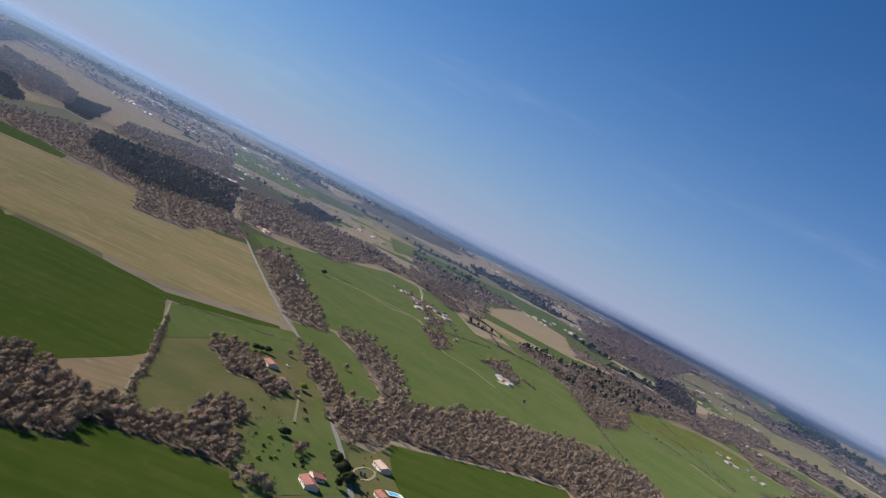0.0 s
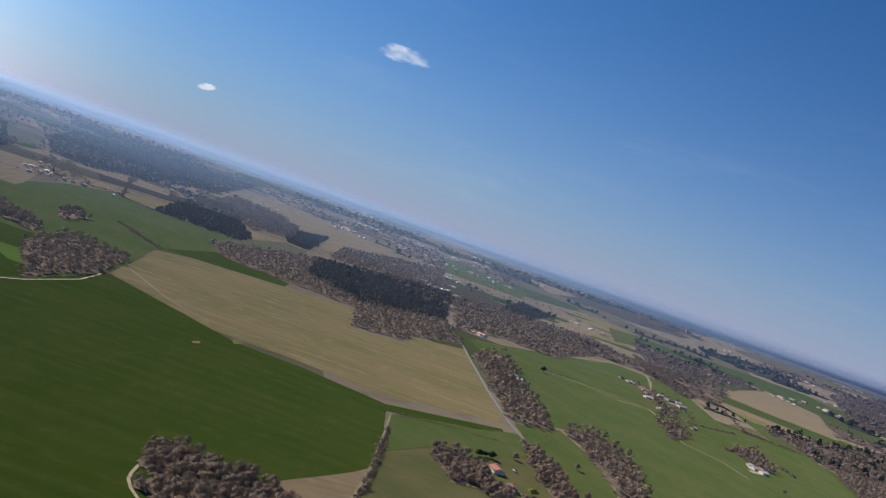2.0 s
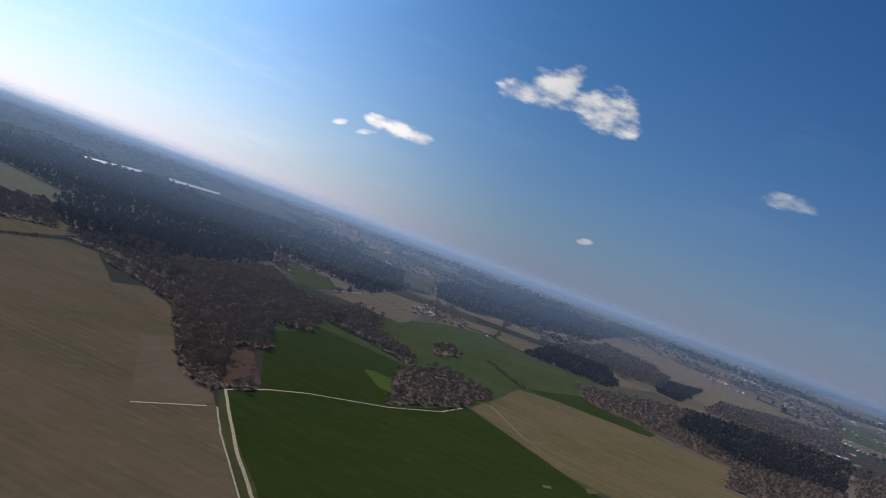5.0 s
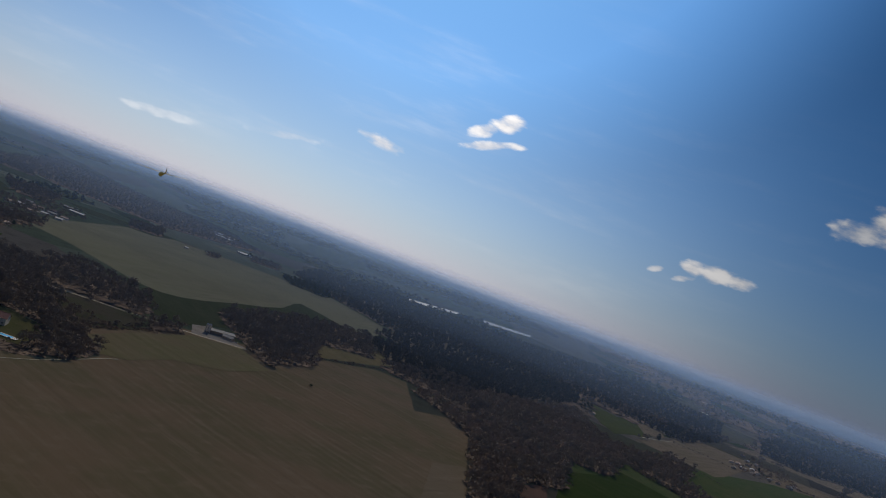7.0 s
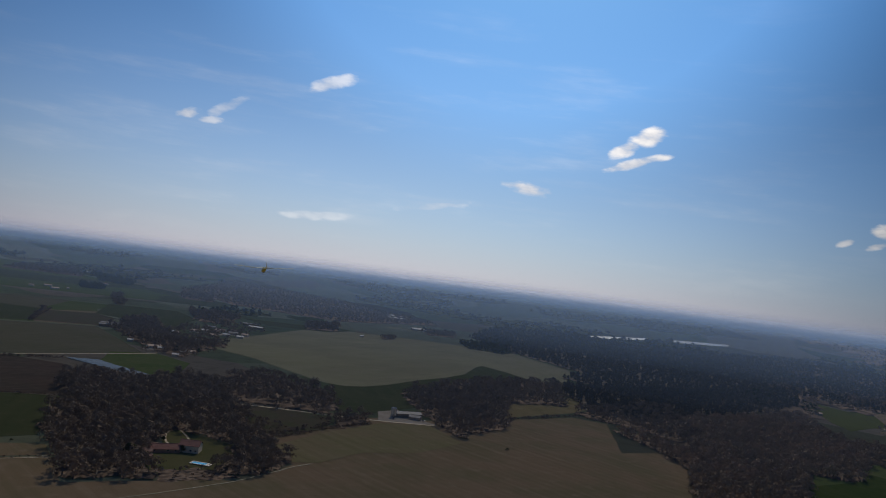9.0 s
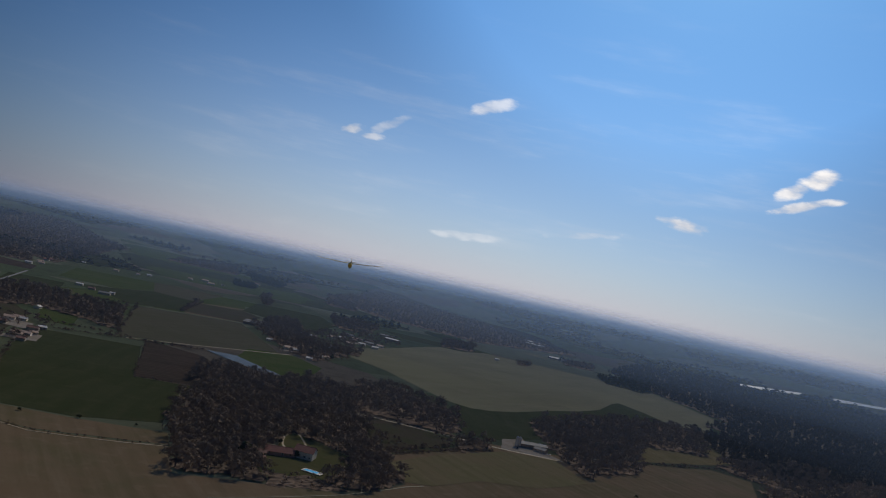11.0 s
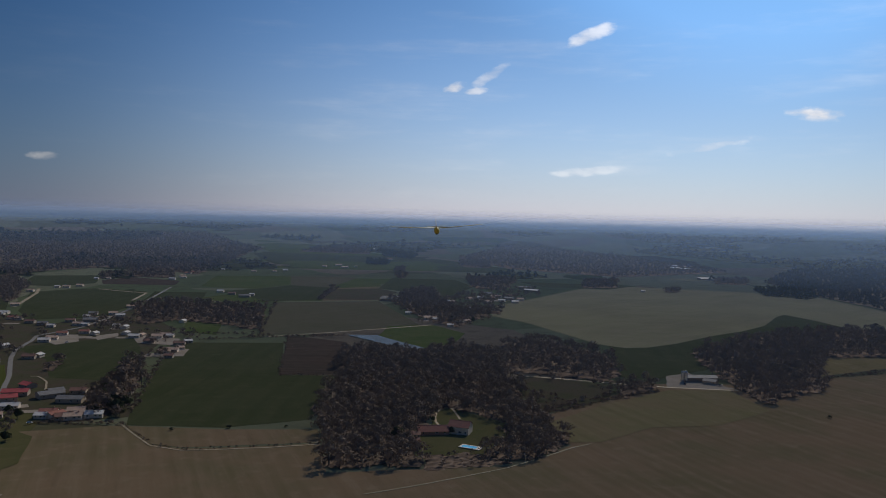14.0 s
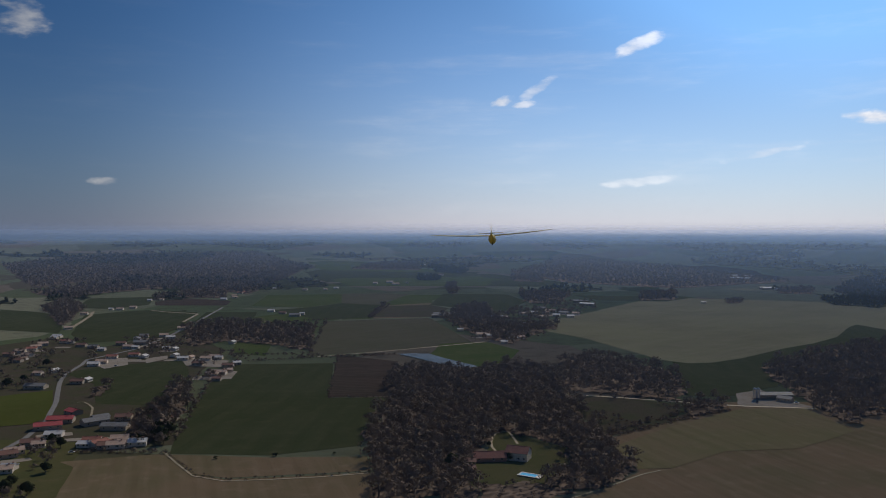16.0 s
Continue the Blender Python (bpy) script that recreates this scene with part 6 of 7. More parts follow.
hamlet(3706, 521, 80, 40, 40, 7, "houses of a distant hamlet")
hamlet(4056, 714, 80, 40, 40, 7, "houses of a distant hamlet")
hamlet(4385, 749, 80, 40, 40, 6, "houses of a distant hamlet")
hamlet(4096, 827, 80, 40, 40, 6, "houses of a distant hamlet")
hamlet(4103, 799, 80, 40, 40, 6, "houses of a distant hamlet")
hamlet(3871, 944, 80, 40, 40, 3, "houses of a distant hamlet")
hamlet(2895, 882, 80, 40, 40, 3, "houses of a distant hamlet")
hamlet(2809, 840, 80, 40, 40, 2, "houses of a distant hamlet")
hamlet(2727, -1102, 80, 40, 40, 6, "houses of a distant hamlet")
hamlet(2783, -1082, 80, 40, 40, 4, "houses of a distant hamlet")
hamlet(2781, -1216, 80, 40, 40, 3, "houses of a distant hamlet")
hamlet(2871, -1308, 80, 40, 40, 4, "houses of a distant hamlet")
hamlet(2758, -1320, 80, 40, 40, 4, "houses of a distant hamlet")
hamlet(3773, -1517, 80, 40, 40, 5, "houses of a distant hamlet")
hamlet(3696, -1575, 80, 40, 40, 5, "houses of a distant hamlet")
hamlet(3549, -1653, 80, 40, 40, 5, "houses of a distant hamlet")
hamlet(3411, -1696, 80, 40, 40, 5, "houses of a distant hamlet")
hamlet(3169, -1661, 80, 40, 40, 3, "houses of a distant hamlet")
hamlet(3201, -1805, 80, 40, 40, 4, "houses of a distant hamlet")
hamlet(3136, -1820, 80, 40, 40, 3, "houses of a distant hamlet")
hamlet(2589, -1742, 80, 40, 40, 5, "houses of a distant hamlet")
hamlet(2758, -1962, 80, 40, 40, 5, "houses of a distant hamlet")
hamlet(2642, -2000, 80, 40, 40, 4, "houses of a distant hamlet")
hamlet(1972, -1574, 80, 40, 40, 5, "houses of a distant hamlet")
hamlet(2198, -1776, 80, 40, 40, 2, "houses of a distant hamlet")
hamlet(1463, -1248, 45, 20, 40, 4, "houses of a distant hamlet")
hamlet(1366, -1218, 45, 20, 40, 5, "houses of a distant hamlet")
hamlet(3969, -1187, 80, 40, 40, 3, "houses of a distant hamlet")
hamlet(4055, -287, 80, 40, 40, 4, "houses of a distant hamlet")
hamlet(1492, -81, 45, 20, 40, 4, "houses of a distant hamlet")
hamlet(2815, -449, 80, 40, 40, 5, "houses of a distant hamlet")


# ---- pools, silos, vehicles, pylon ----
def swimming_pool(x, y, long, wide, turn):
    pool = new("swimming_pool")
    rim = 1.1
    bm = bmesh.new()
    for x0, x1, y0, y1 in ((-long / 2 - rim, long / 2 + rim, -wide / 2 - rim, -wide / 2), (-long / 2 - rim, long / 2 + rim, wide / 2, wide / 2 + rim), (-long / 2 - rim, -long / 2, -wide / 2, wide / 2), (long / 2, long / 2 + rim, -wide / 2, wide / 2)):
        box(bm, x0, x1, y0, y1, 0, 0.3, 0.02)
    part("coping", bm, PAVING, pool, "pale stone coping")
    part("water", box(bmesh.new(), -long / 2, long / 2, -wide / 2, wide / 2, 0.0, 0.2), POOL_WATER, pool, "bright blue water")
    terrace = box(bmesh.new(), long / 2 + rim, long / 2 + rim + 2.4, -wide / 2 - rim, wide / 2, 0, 0.26, 0.02)
    part("terrace", terrace, PAVING, pool, "pale paved terrace")
    pool.matrix_basis = pose(x, y, 0.7, 0, 0, turn)
    return tagged(pool, "bright blue rectangular pool with pale paved coping", "swimming pool")


def silo(x, y):
    tower = new("silo")
    bm = bmesh.new()
    bmesh.ops.create_cone(bm, cap_ends=True, segments=20, radius1=1.7, radius2=1.7, depth=8.0, matrix=Matrix.Translation((0, 0, 5.2)))
    part("tank", bm, STEEL, tower, smooth=False)
    bm = bmesh.new()
    bmesh.ops.create_cone(bm, cap_ends=True, segments=20, radius1=1.85, radius2=0.25, depth=1.5, matrix=Matrix.Translation((0, 0, 9.95)))
    part("cap", bm, STEEL, tower)
    for k in range(4):
        a = radians(45 + 90 * k)
        part("leg", box(bmesh.new(), 1.5 * math.cos(a) - 0.12, 1.5 * math.cos(a) + 0.12, 1.5 * math.sin(a) - 0.12, 1.5 * math.sin(a) + 0.12, 0, 1.3), STEEL, tower)
    tower.matrix_basis = pose(x, y, 0.6)
    return tagged(tower, "tall grey steel grain silo on legs", "silo", "silos in the farm yard")


def car(x, y, turn, mat, label):
    ob = new("car")
    part("body", box(bmesh.new(), -2.1, 2.1, -0.85, 0.85, 0.35, 0.95, 0.12), mat, ob)
    part("cabin", prism(bmesh.new(), [(-1.5, 0.95), (1.1, 0.95), (0.55, 1.5), (-1.2, 1.5)], "y", -0.74, 0.74), GLASS, ob, "dark glazed cabin")
    for sx in (-1.3, 1.3):
        for sy in (-0.8, 0.8):
            bm = bmesh.new()
            bmesh.ops.create_cone(bm, cap_ends=True, segments=14, radius1=0.33, radius2=0.33, depth=0.22, matrix=Matrix.Translation((sx, sy, 0.33)) @ Matrix.Rotation(radians(90), 4, "X"))
            part("wheel", bm, RUBBER, ob)
    ob.matrix_basis = pose(x, y, 0.75, 0, 0, turn)
    return tagged(ob, label, "car", "parked cars")


CAR_PAINT = {"white": WHITE, "dark": plain_material("dark_car_paint", (0.05, 0.055, 0.07), (0.06, 0.06, 0.07), 2.0, 0.3, 0.5)}


def pylon(x, y, tall):
    ob = new("pylon")
    foot = 3.2
    for sx in (-1, 1):
        for sy in (-1, 1):
            v, t = limb((sx * foot, sy * foot, 0), (sx * 0.5, sy * 0.5, tall), 0.22, 0.14)
            me = raw_mesh("leg", [(v, t, STEEL)])
            leg = new("leg", me)
            leg.parent = ob
    for k, z in enumerate((0.25, 0.5, 0.72)):
        reach = foot + (0.5 - foot) * z
        for s in (-1, 1):
            for a, b in (((-reach, s * reach, tall * z), (reach * 0.85, s * reach * 0.85, tall * (z + 0.2))), ((s * reach, -reach, tall * z), (s * reach * 0.85, reach * 0.85, tall * (z + 0.2)))):
                v, t = limb(a, b, 0.12, 0.12, 3)
                brace = new("brace", raw_mesh("brace", [(v, t, STEEL)]))
                brace.parent = ob
    for z, r in ((0.8, 6.0), (0.92, 4.5)):
        v, t = limb((0, -r, tall * z), (0, r, tall * z), 0.25, 0.25)
        arm = new("cross_arm", raw_mesh("cross_arm", [(v, t, STEEL)]))
        arm.parent = ob
    ob.matrix_basis = pose(x, y, 0.3, 0, 0, 35)
    return tagged(ob, "tall galvanised steel lattice power pylon", "pylon")


swimming_pool(54, 521, 11.0, 5.4, -30)
swimming_pool(353, -290, 9.0, 4.5, -65)
silo(288, 758)
silo(285, 758)
pylon(3694, -2163, 26)
car(-257, 573, 20, CAR_PAINT["white"], "white parked car on the gravel")
car(282, 744, 70, CAR_PAINT["dark"], "dark parked car on the gravel")
car(557, -203, 40, CAR_PAINT["white"], "white parked car beside the house")
car(365, -268, 10, CAR_PAINT["dark"], "dark parked car beside the drive")
car(365, -265, 10, CAR_PAINT["dark"], "dark parked car beside the drive")
car(315, 739, 0, CAR_PAINT["white"], "white parked car on the gravel")
car(-370, 939, 60, CAR_PAINT["white"], "white parked car in the village")


# ---- single trees, bushes and hedges ----
def build_tree(seed, kind, mat, clumps, long, wide, label, category):
    tree = new("tree" if category == "tree" else "bush")
    (wv, wt, _), (cv, ct, lay) = tree_shape(seed, kind, clumps, long, wide, 7, clumps // 8)
    if category == "bush":
        cv = cv * (1.5, 1.5, 1.0) - (0, 0, 0.2)
        wv = wv * (1.2, 1.2, 0.8)
    trunk = new("trunk", raw_mesh("trunk", [(wv, wt, BARK)]))
    crown = new("crown", raw_mesh("crown", [(cv, ct, mat, lay)]))
    trunk.parent = crown.parent = tree
    return tagged(tree, label, category)


TREES = {
    "bare": [build_tree(60 + k, "bare", BARE, 700, 0.10, 0.026, "bare grey-brown deciduous tree with dense twigs", "tree") for k in range(5)],
    "dark": [build_tree(70 + k, "bare", EVERGREEN, 1100, 0.11, 0.06, "dense dark evergreen tree beside houses", "tree") for k in range(2)],
    "spring": [build_tree(80, "bare", SPRING, 700, 0.1, 0.06, "yellow-green tree in fresh spring leaf", "tree")],
    "lime": [build_tree(82, "bare", SPRING, 160, 0.16, 0.09, "small yellow-green garden bush", "bush")],
    "bush": [build_tree(84, "bare", EVERGREEN, 160, 0.16, 0.09, "small dark green garden bush", "bush")],
}
USED = set()


def tree(kind, x, y, tall, broad=1.25, group=""):
    """One tree, the first of its shape or a copy of it."""
    shapes = TREES[kind]
    shape = shapes[int(abs(x * 3.7 + y * 1.3)) % len(shapes)]
    m = Matrix.LocRotScale((x, y, 0.3), Euler((0, 0, (x * 0.7 + y) % 6.28)), (1, 1, 1))
    if shape.name in USED:
        ob = copy_thing(shape, m)
    else:
        ob = shape
        USED.add(ob.name)
        ob.matrix_basis = m
    ob.scale = (tall * broad, tall * broad, tall)
    return tagged(ob, group=group)


def tree_row(points, gap, low, high, group):
    rng = np.random.default_rng(int(abs(points[0][0]) * 3 + abs(points[0][1])))
    for x, y in scattered(rng, points, gap):
        tree("bare", float(x), float(y), float(rng.uniform(low, high)), float(rng.uniform(1.4, 1.9)), group)


def sparse(points, gap, low, high, kind="bare", detail="mid"):
    """Scattered trees among houses and along field edges."""
    rng = np.random.default_rng(int(abs(points[0][0]) + abs(points[0][1]) * 5))
    spots = scattered(rng, points, gap)
    spots = spots[np.array([noise.noise((x * 0.022, y * 0.022, 4.4)) > -0.02 for x, y in spots])]
    for poly in CROPPED:
        spots = spots[~inside(spots, poly)]
    trunks, crowns = stand(rng, spots, kind, detail, low, high, 1.35)
    me = raw_mesh("scattered_trees", [leafy(trunks, BARK), leafy(crowns, crowns_at(points) if kind == "bare" else PINE)])
    tagged(new("scattered_trees", me), "scattered bare trees among houses and gardens", "trees", kind="stuff")


def hedge(points, low=1.5, high=4.5, gap=4.0, detail="mid"):
    """An uneven hedgerow of shrubs and small trees along a line."""
    rng = np.random.default_rng(int(abs(points[0][0]) * 2 + abs(points[0][1])))
    line = wobbly(points, closed=False, size=gap, sway=2.0)
    spots = np.array([(p.x, p.y) for p in line for _ in (0, 1) if rng.random() < 0.8]) + 0.0
    spots += rng.normal(0, 1.1, spots.shape)
    trunks, crowns = stand(rng, spots, "bare", detail, low, high, 1.7)
    crowns[0][:, 2] -= 0.18 * high
    me = raw_mesh("hedge", [leafy(trunks, BARK), leafy(crowns, crowns_at(points))])
    tagged(new("hedge", me), "uneven leafless brown hedgerow along a field edge", "hedge", kind="stuff")


tree("dark", 374, -207, 6.6, 1.69, "garden trees")
tree("spring", 503, -218, 6.6, 1.95, "garden trees")
tree("dark", 346, -249, 11, 1.69, "garden trees")
tree("dark", 336, -254, 8.8, 1.69, "garden trees")
tree("dark", 363, -246, 8.8, 1.69, "garden trees")
tree("bare", 356, -218, 7.7, 1.95, "garden trees")
tree("bare", 269, -191, 9.9, 1.95, "garden trees")
tree("bare", 269, -200, 7.7, 1.95, "garden trees")
tree("bare", 277, -185, 7.7, 1.95, "garden trees")
tree("bare", 359, -160, 6.6, 2.08, "garden trees")
tree("bare", 373, -169, 6.6, 2.08, "garden trees")
tree("bare", 475, -197, 7.7, 1.95, "garden trees")
tree("bare", 476, -187, 6.6, 1.82, "garden trees")
tree("bare", 484, -179, 6.6, 1.82, "garden trees")
tree("bare", 325, -152, 8.8, 1.95, "garden trees")
tree("bare", 323, -161, 8.8, 1.95, "garden trees")
tree("bush", 429, -223, 2.86, 1.56, "garden trees")
tree("bush", 450, -221, 2.86, 1.56, "garden trees")
tree("lime", 358, -197, 2.75, 1.69, "garden trees")
tree("bush", 334, -177, 3.3, 1.95, "garden trees")
tree("lime", 314, -192, 2.86, 1.56, "garden trees")
tree("bush", 338, -194, 2.2, 1.56, "garden trees")
tree("bush", 322, -200, 2.2, 1.56, "garden trees")
tree("dark", 571, -181, 6.6, 1.69, "garden trees")
tree("dark", 563, -170, 6.6, 1.69, "garden trees")
tree("bare", 599, -202, 6.6, 1.82, "garden trees")
tree("bush", 339, -221, 2.4, 1.7, "garden bushes")
tree("lime", 439, -193, 1.4, 1.5, "garden bushes")
tree("lime", 347, -198, 1.2, 1.3, "garden bushes")
tree("bare", 294, -204, 1.4, 1.7, "garden bushes")
tree("lime", 329, -194, 1.4, 1.8, "garden bushes")
tree("lime", 299, -189, 2.4, 1.4, "garden bushes")
tree("lime", 399, -242, 1.5, 1.8, "garden bushes")
tree("bare", 284, -200, 1.6, 1.4, "garden bushes")
tree("bush", 413, -189, 1.7, 1.7, "garden bushes")
tree("bush", 361, -218, 1.3, 1.4, "garden bushes")
tree("lime", 327, -203, 1.9, 1.6, "garden bushes")
tree("bush", 276, -193, 2.5, 1.4, "garden bushes")
tree("bare", 356, -207, 1.7, 1.5, "garden bushes")
tree("lime", 420, -178, 2.1, 1.8, "garden bushes")
tree("bare", 390, -188, 1.7, 1.4, "garden bushes")
tree("bush", 328, -216, 2.0, 1.7, "garden bushes")
tree("bare", 399, -203, 2.5, 1.3, "garden bushes")
tree("lime", 342, -204, 1.7, 1.8, "garden bushes")
tree("bush", 410, -214, 1.6, 1.7, "garden bushes")
tree("bush", 343, -221, 2.6, 1.3, "garden bushes")
tree("bare", 274, -193, 1.2, 1.6, "garden bushes")
tree("bare", 406, -201, 1.4, 1.8, "garden bushes")
tree("bush", 331, -222, 2.4, 1.3, "garden bushes")
tree("bush", 332, -222, 1.4, 1.4, "garden bushes")
tree("lime", 355, -187, 1.8, 1.8, "garden bushes")
tree("lime", 345, -283, 1.6, 1.6, "garden bushes")
tree("lime", 384, -269, 1.1, 1.3, "garden bushes")
tree("bush", 329, -268, 1.3, 1.5, "garden bushes")
tree("lime", 402, -271, 1.2, 1.5, "garden bushes")
tree("lime", 411, -277, 1.4, 1.6, "garden bushes")
tree("bush", 393, -284, 1.3, 1.7, "garden bushes")
tree("bush", 326, -264, 1.0, 1.8, "garden bushes")
tree("bush", 370, -279, 1.2, 1.7, "garden bushes")
tree("lime", 385, -269, 1.5, 1.6, "garden bushes")
tree("bush", 396, -286, 1.1, 1.8, "garden bushes")
tree("bush", 335, -269, 1.5, 1.6, "garden bushes")
tree("bush", 351, -288, 0.9, 1.8, "garden bushes")
tree("lime", 372, -265, 1.0, 1.2, "garden bushes")
tree("bush", 385, -281, 1.4, 1.5, "garden bushes")
tree("bush", 385, -281, 1.2, 1.7, "garden bushes")
tree("bush", 326, -264, 0.9, 1.5, "garden bushes")
tree("bush", -115, 567, 3, 1.4, "trees by the farmhouses")
tree("bush", -154, 560, 2.5, 1.4, "trees by the farmhouses")
tree("bush", -75, 572, 2, 1.4, "trees by the farmhouses")
tree("dark", 44, 555, 6, 1.2, "trees by the farmhouses")
tree("dark", 95, 696, 9, 1, "trees by the farmhouses")
tree("bare", 13, 539, 7, 1.3, "trees by the farmhouses")
tree("bare", 18, 515, 7, 1.3, "trees by the farmhouses")
tree("bare", 79, 559, 6, 1.3, "trees by the farmhouses")
tree("dark", 89, 1182, 10, 0.8, "trees by the farmhouses")
tree("dark", 121, 1182, 10, 0.8, "trees by the farmhouses")
tree("dark", 23, 2166, 12, 1.2, "trees by the farmhouses")
tree("dark", -228, 628, 9, 1.4, "trees by the farmhouses")
tree("dark", -218, 618, 10, 1.4, "trees by the farmhouses")
tree("dark", -209, 612, 11, 1.4, "trees by the farmhouses")
tree("dark", -211, 631, 9, 1.4, "trees by the farmhouses")
tree("dark", -230, 649, 9, 1.3, "trees by the farmhouses")
tree("dark", -221, 640, 10, 1.4, "trees by the farmhouses")
tree("dark", -223, 610, 8, 1.3, "trees by the farmhouses")
tree("dark", -202, 599, 8, 1.4, "trees by the farmhouses")
tree("dark", 5, 538, 10, 1.2, "trees by the farmhouses")
tree("dark", 33, 592, 4, 1.2, "trees by the farmhouses")
tree("bare", 532, -133, 8, 1.5, "garden trees")
tree("bare", 507, -146, 9, 1.5, "garden trees")
tree("bare", 496, -162, 8, 1.5, "garden trees")
tree("bare", 476, -168, 7, 1.6, "garden trees")
tree("bare", 552, -149, 8, 1.5, "garden trees")
tree("bare", 475, -202, 8, 1.5, "garden trees")
tree("bare", 477, -196, 7, 1.5, "garden trees")
tree("bare", 478, -212, 7, 1.5, "garden trees")
tree("bare", 474, -182, 7, 1.4, "garden trees")
tree("bare", 612, -232, 7, 1.5, "garden trees")
tree("bare", 589, -244, 8, 1.5, "garden trees")
tree("bare", 547, -254, 8, 1.5, "garden trees")
tree("bare", 505, -237, 7, 1.5, "garden trees")
tree("bare", 487, -248, 7, 1.5, "garden trees")
tree("bare", 458, -239, 7, 1.5, "garden trees")
tree("bare", 361, -154, 6, 1.5, "garden trees")
tree("bare", 365, -161, 6, 1.5, "garden trees")
tree("bare", 367, -173, 6, 1.5, "garden trees")
tree("bare", 306, -147, 9, 1.6, "garden trees")
tree("bare", 323, -152, 9, 1.6, "garden trees")
tree("bare", 326, -163, 8, 1.6, "garden trees")
tree("bare", 285, -154, 8, 1.6, "garden trees")
tree("bare", 346, -216, 8, 1.5, "garden trees")
tree("bare", 363, -222, 7, 1.4, "garden trees")
tree("bare", 276, -186, 9, 1.6, "garden trees")
tree("bare", 278, -196, 8, 1.6, "garden trees")
tree("bare", 263, -181, 7, 1.5, "garden trees")
tree("bare", 551, -266, 8, 1.4, "garden trees")
tree("bare", 649, -264, 7, 1.4, "garden trees")
tree("bare", 631, -219, 6, 1.5, "garden trees")
tree("bare", 603, -223, 6, 1.4, "garden trees")
tree("bare", 303, -154, 5, 1.5, "garden trees")
tree("dark", 538, -169, 5, 1.4, "garden trees")
tree("dark", 569, -175, 5, 1.4, "garden trees")
tree("dark", 373, -205, 6, 1.5, "garden trees")
tree("dark", 359, -245, 9, 1.0, "garden trees")
tree("dark", 343, -249, 9, 1.0, "garden trees")
tree("dark", 321, -246, 8, 1.0, "garden trees")
tree("dark", 335, -251, 8, 1.0, "garden trees")
tree("dark", 372, -243, 7, 1.0, "garden trees")
tree("dark", -256, 483, 9, 1.3, "trees by the farmhouses")
tree("dark", -259, 496, 8, 1.3, "trees by the farmhouses")
tree("dark", -242, 481, 9, 1.3, "trees by the farmhouses")
tree("dark", -450, 943, 9, 1.3, "trees by the farmhouses")
tree("dark", -429, 816, 10, 1.3, "trees by the farmhouses")
tree("dark", -424, 840, 9, 1.3, "trees by the farmhouses")
tree("dark", -285, 603, 7, 1.3, "trees by the farmhouses")
tree("dark", -272, 589, 8, 1.3, "trees by the farmhouses")
tree("dark", -253, 527, 7, 1.3, "trees by the farmhouses")
tree("dark", -231, 649, 10, 1.3, "trees by the farmhouses")
tree("dark", -218, 632, 11, 1.3, "trees by the farmhouses")
tree("dark", -221, 653, 11, 1.3, "trees by the farmhouses")
tree("dark", -240, 680, 9, 1.3, "trees by the farmhouses")
tree("dark", -207, 626, 10, 1.3, "trees by the farmhouses")
tree("dark", -228, 628, 9, 1.3, "trees by the farmhouses")
tree("dark", 1270, -243, 10, 1.3, "trees on the meadow")
tree("bare", 943, -559, 7, 1.3, "trees on the meadow")
tree("bush", 356, 615, 3, 1.3, "trees on the field")
tree_row([(274, -26), (302, -64), (293, -81), (309, -100), (302, -119), (321, -137), (393, -154), (383, -179), (341, -169), (328, -176), (281, -176), (276, -142), (268, -114), (260, -91), (230, -94), (212, -53)], 15, 5, 8.5, "trees of the field hedge")
tree_row([(524, -131), (561, -159), (517, -179), (482, -202), (440, -190), (478, -172), (463, -152)], 15, 5, 8.5, "trees of the field hedge")
tree_row([(666, -219), (621, -241), (547, -258), (483, -253), (496, -240), (545, -232), (621, -215)], 15, 5, 8.5, "trees of the field hedge")
tree_row([(298, 15), (322, 11), (324, -41), (312, -72), (278, -110), (212, -23)], 15, 5, 8.5, "trees of the field hedge")
sparse([(-4, 1540), (130, 1651), (335, 1852), (280, 1491), (133, 1182), (70, 1071), (14, 1247)], 17, 5, 10)
sparse([(1202, -128), (1391, -176), (1054, -213), (986, -173)], 15, 5, 10)
sparse([(3553, 131), (3839, -120), (3126, -355), (2252, -247), (2233, -19)], 34, 5, 10)
sparse([(-525, 972), (-560, 1122), (-550, 1222), (-432, 1200), (-347, 1117), (-340, 1025), (-423, 1055), (-390, 841), (-422, 781)], 13, 5, 10)
sparse([(-236, 751), (-260, 880), (-255, 1029), (-221, 948), (-221, 807), (-203, 661), (-198, 581), (-217, 612)], 9, 4, 8)
sparse([(-279, 517), (-289, 582), (-280, 606), (-259, 557), (-237, 477), (-243, 451)], 9, 4, 8)
sparse([(-322, 1038), (-248, 1062), (-231, 991), (-276, 913)], 12, 4, 8)
sparse([(-14, 1452), (65, 1443), (109, 1325), (197, 1407), (259, 1551), (244, 1665), (159, 1606), (70, 1551)], 14, 5, 10)
sparse([(1441, 860), (1960, 1146), (1952, 1063), (1596, 797), (1444, 781)], 18, 5, 10)
sparse([(1681, -429), (1618, -508), (1510, -545), (1255, -511), (1189, -465), (1399, -456)], 16, 5, 9)
sparse([(1217, -137), (1180, -200), (1064, -212), (970, -179)], 12, 5, 8)
sparse([(3427, 710), (3707, 522), (3374, 226), (3276, -113), (3037, -30), (3024, 199), (3342, 494), (2988, 590)], 40, 6, 11)
sparse([(113, 766), (141, 779), (209, 739), (191, 675), (121, 618)], 10, 3, 8)
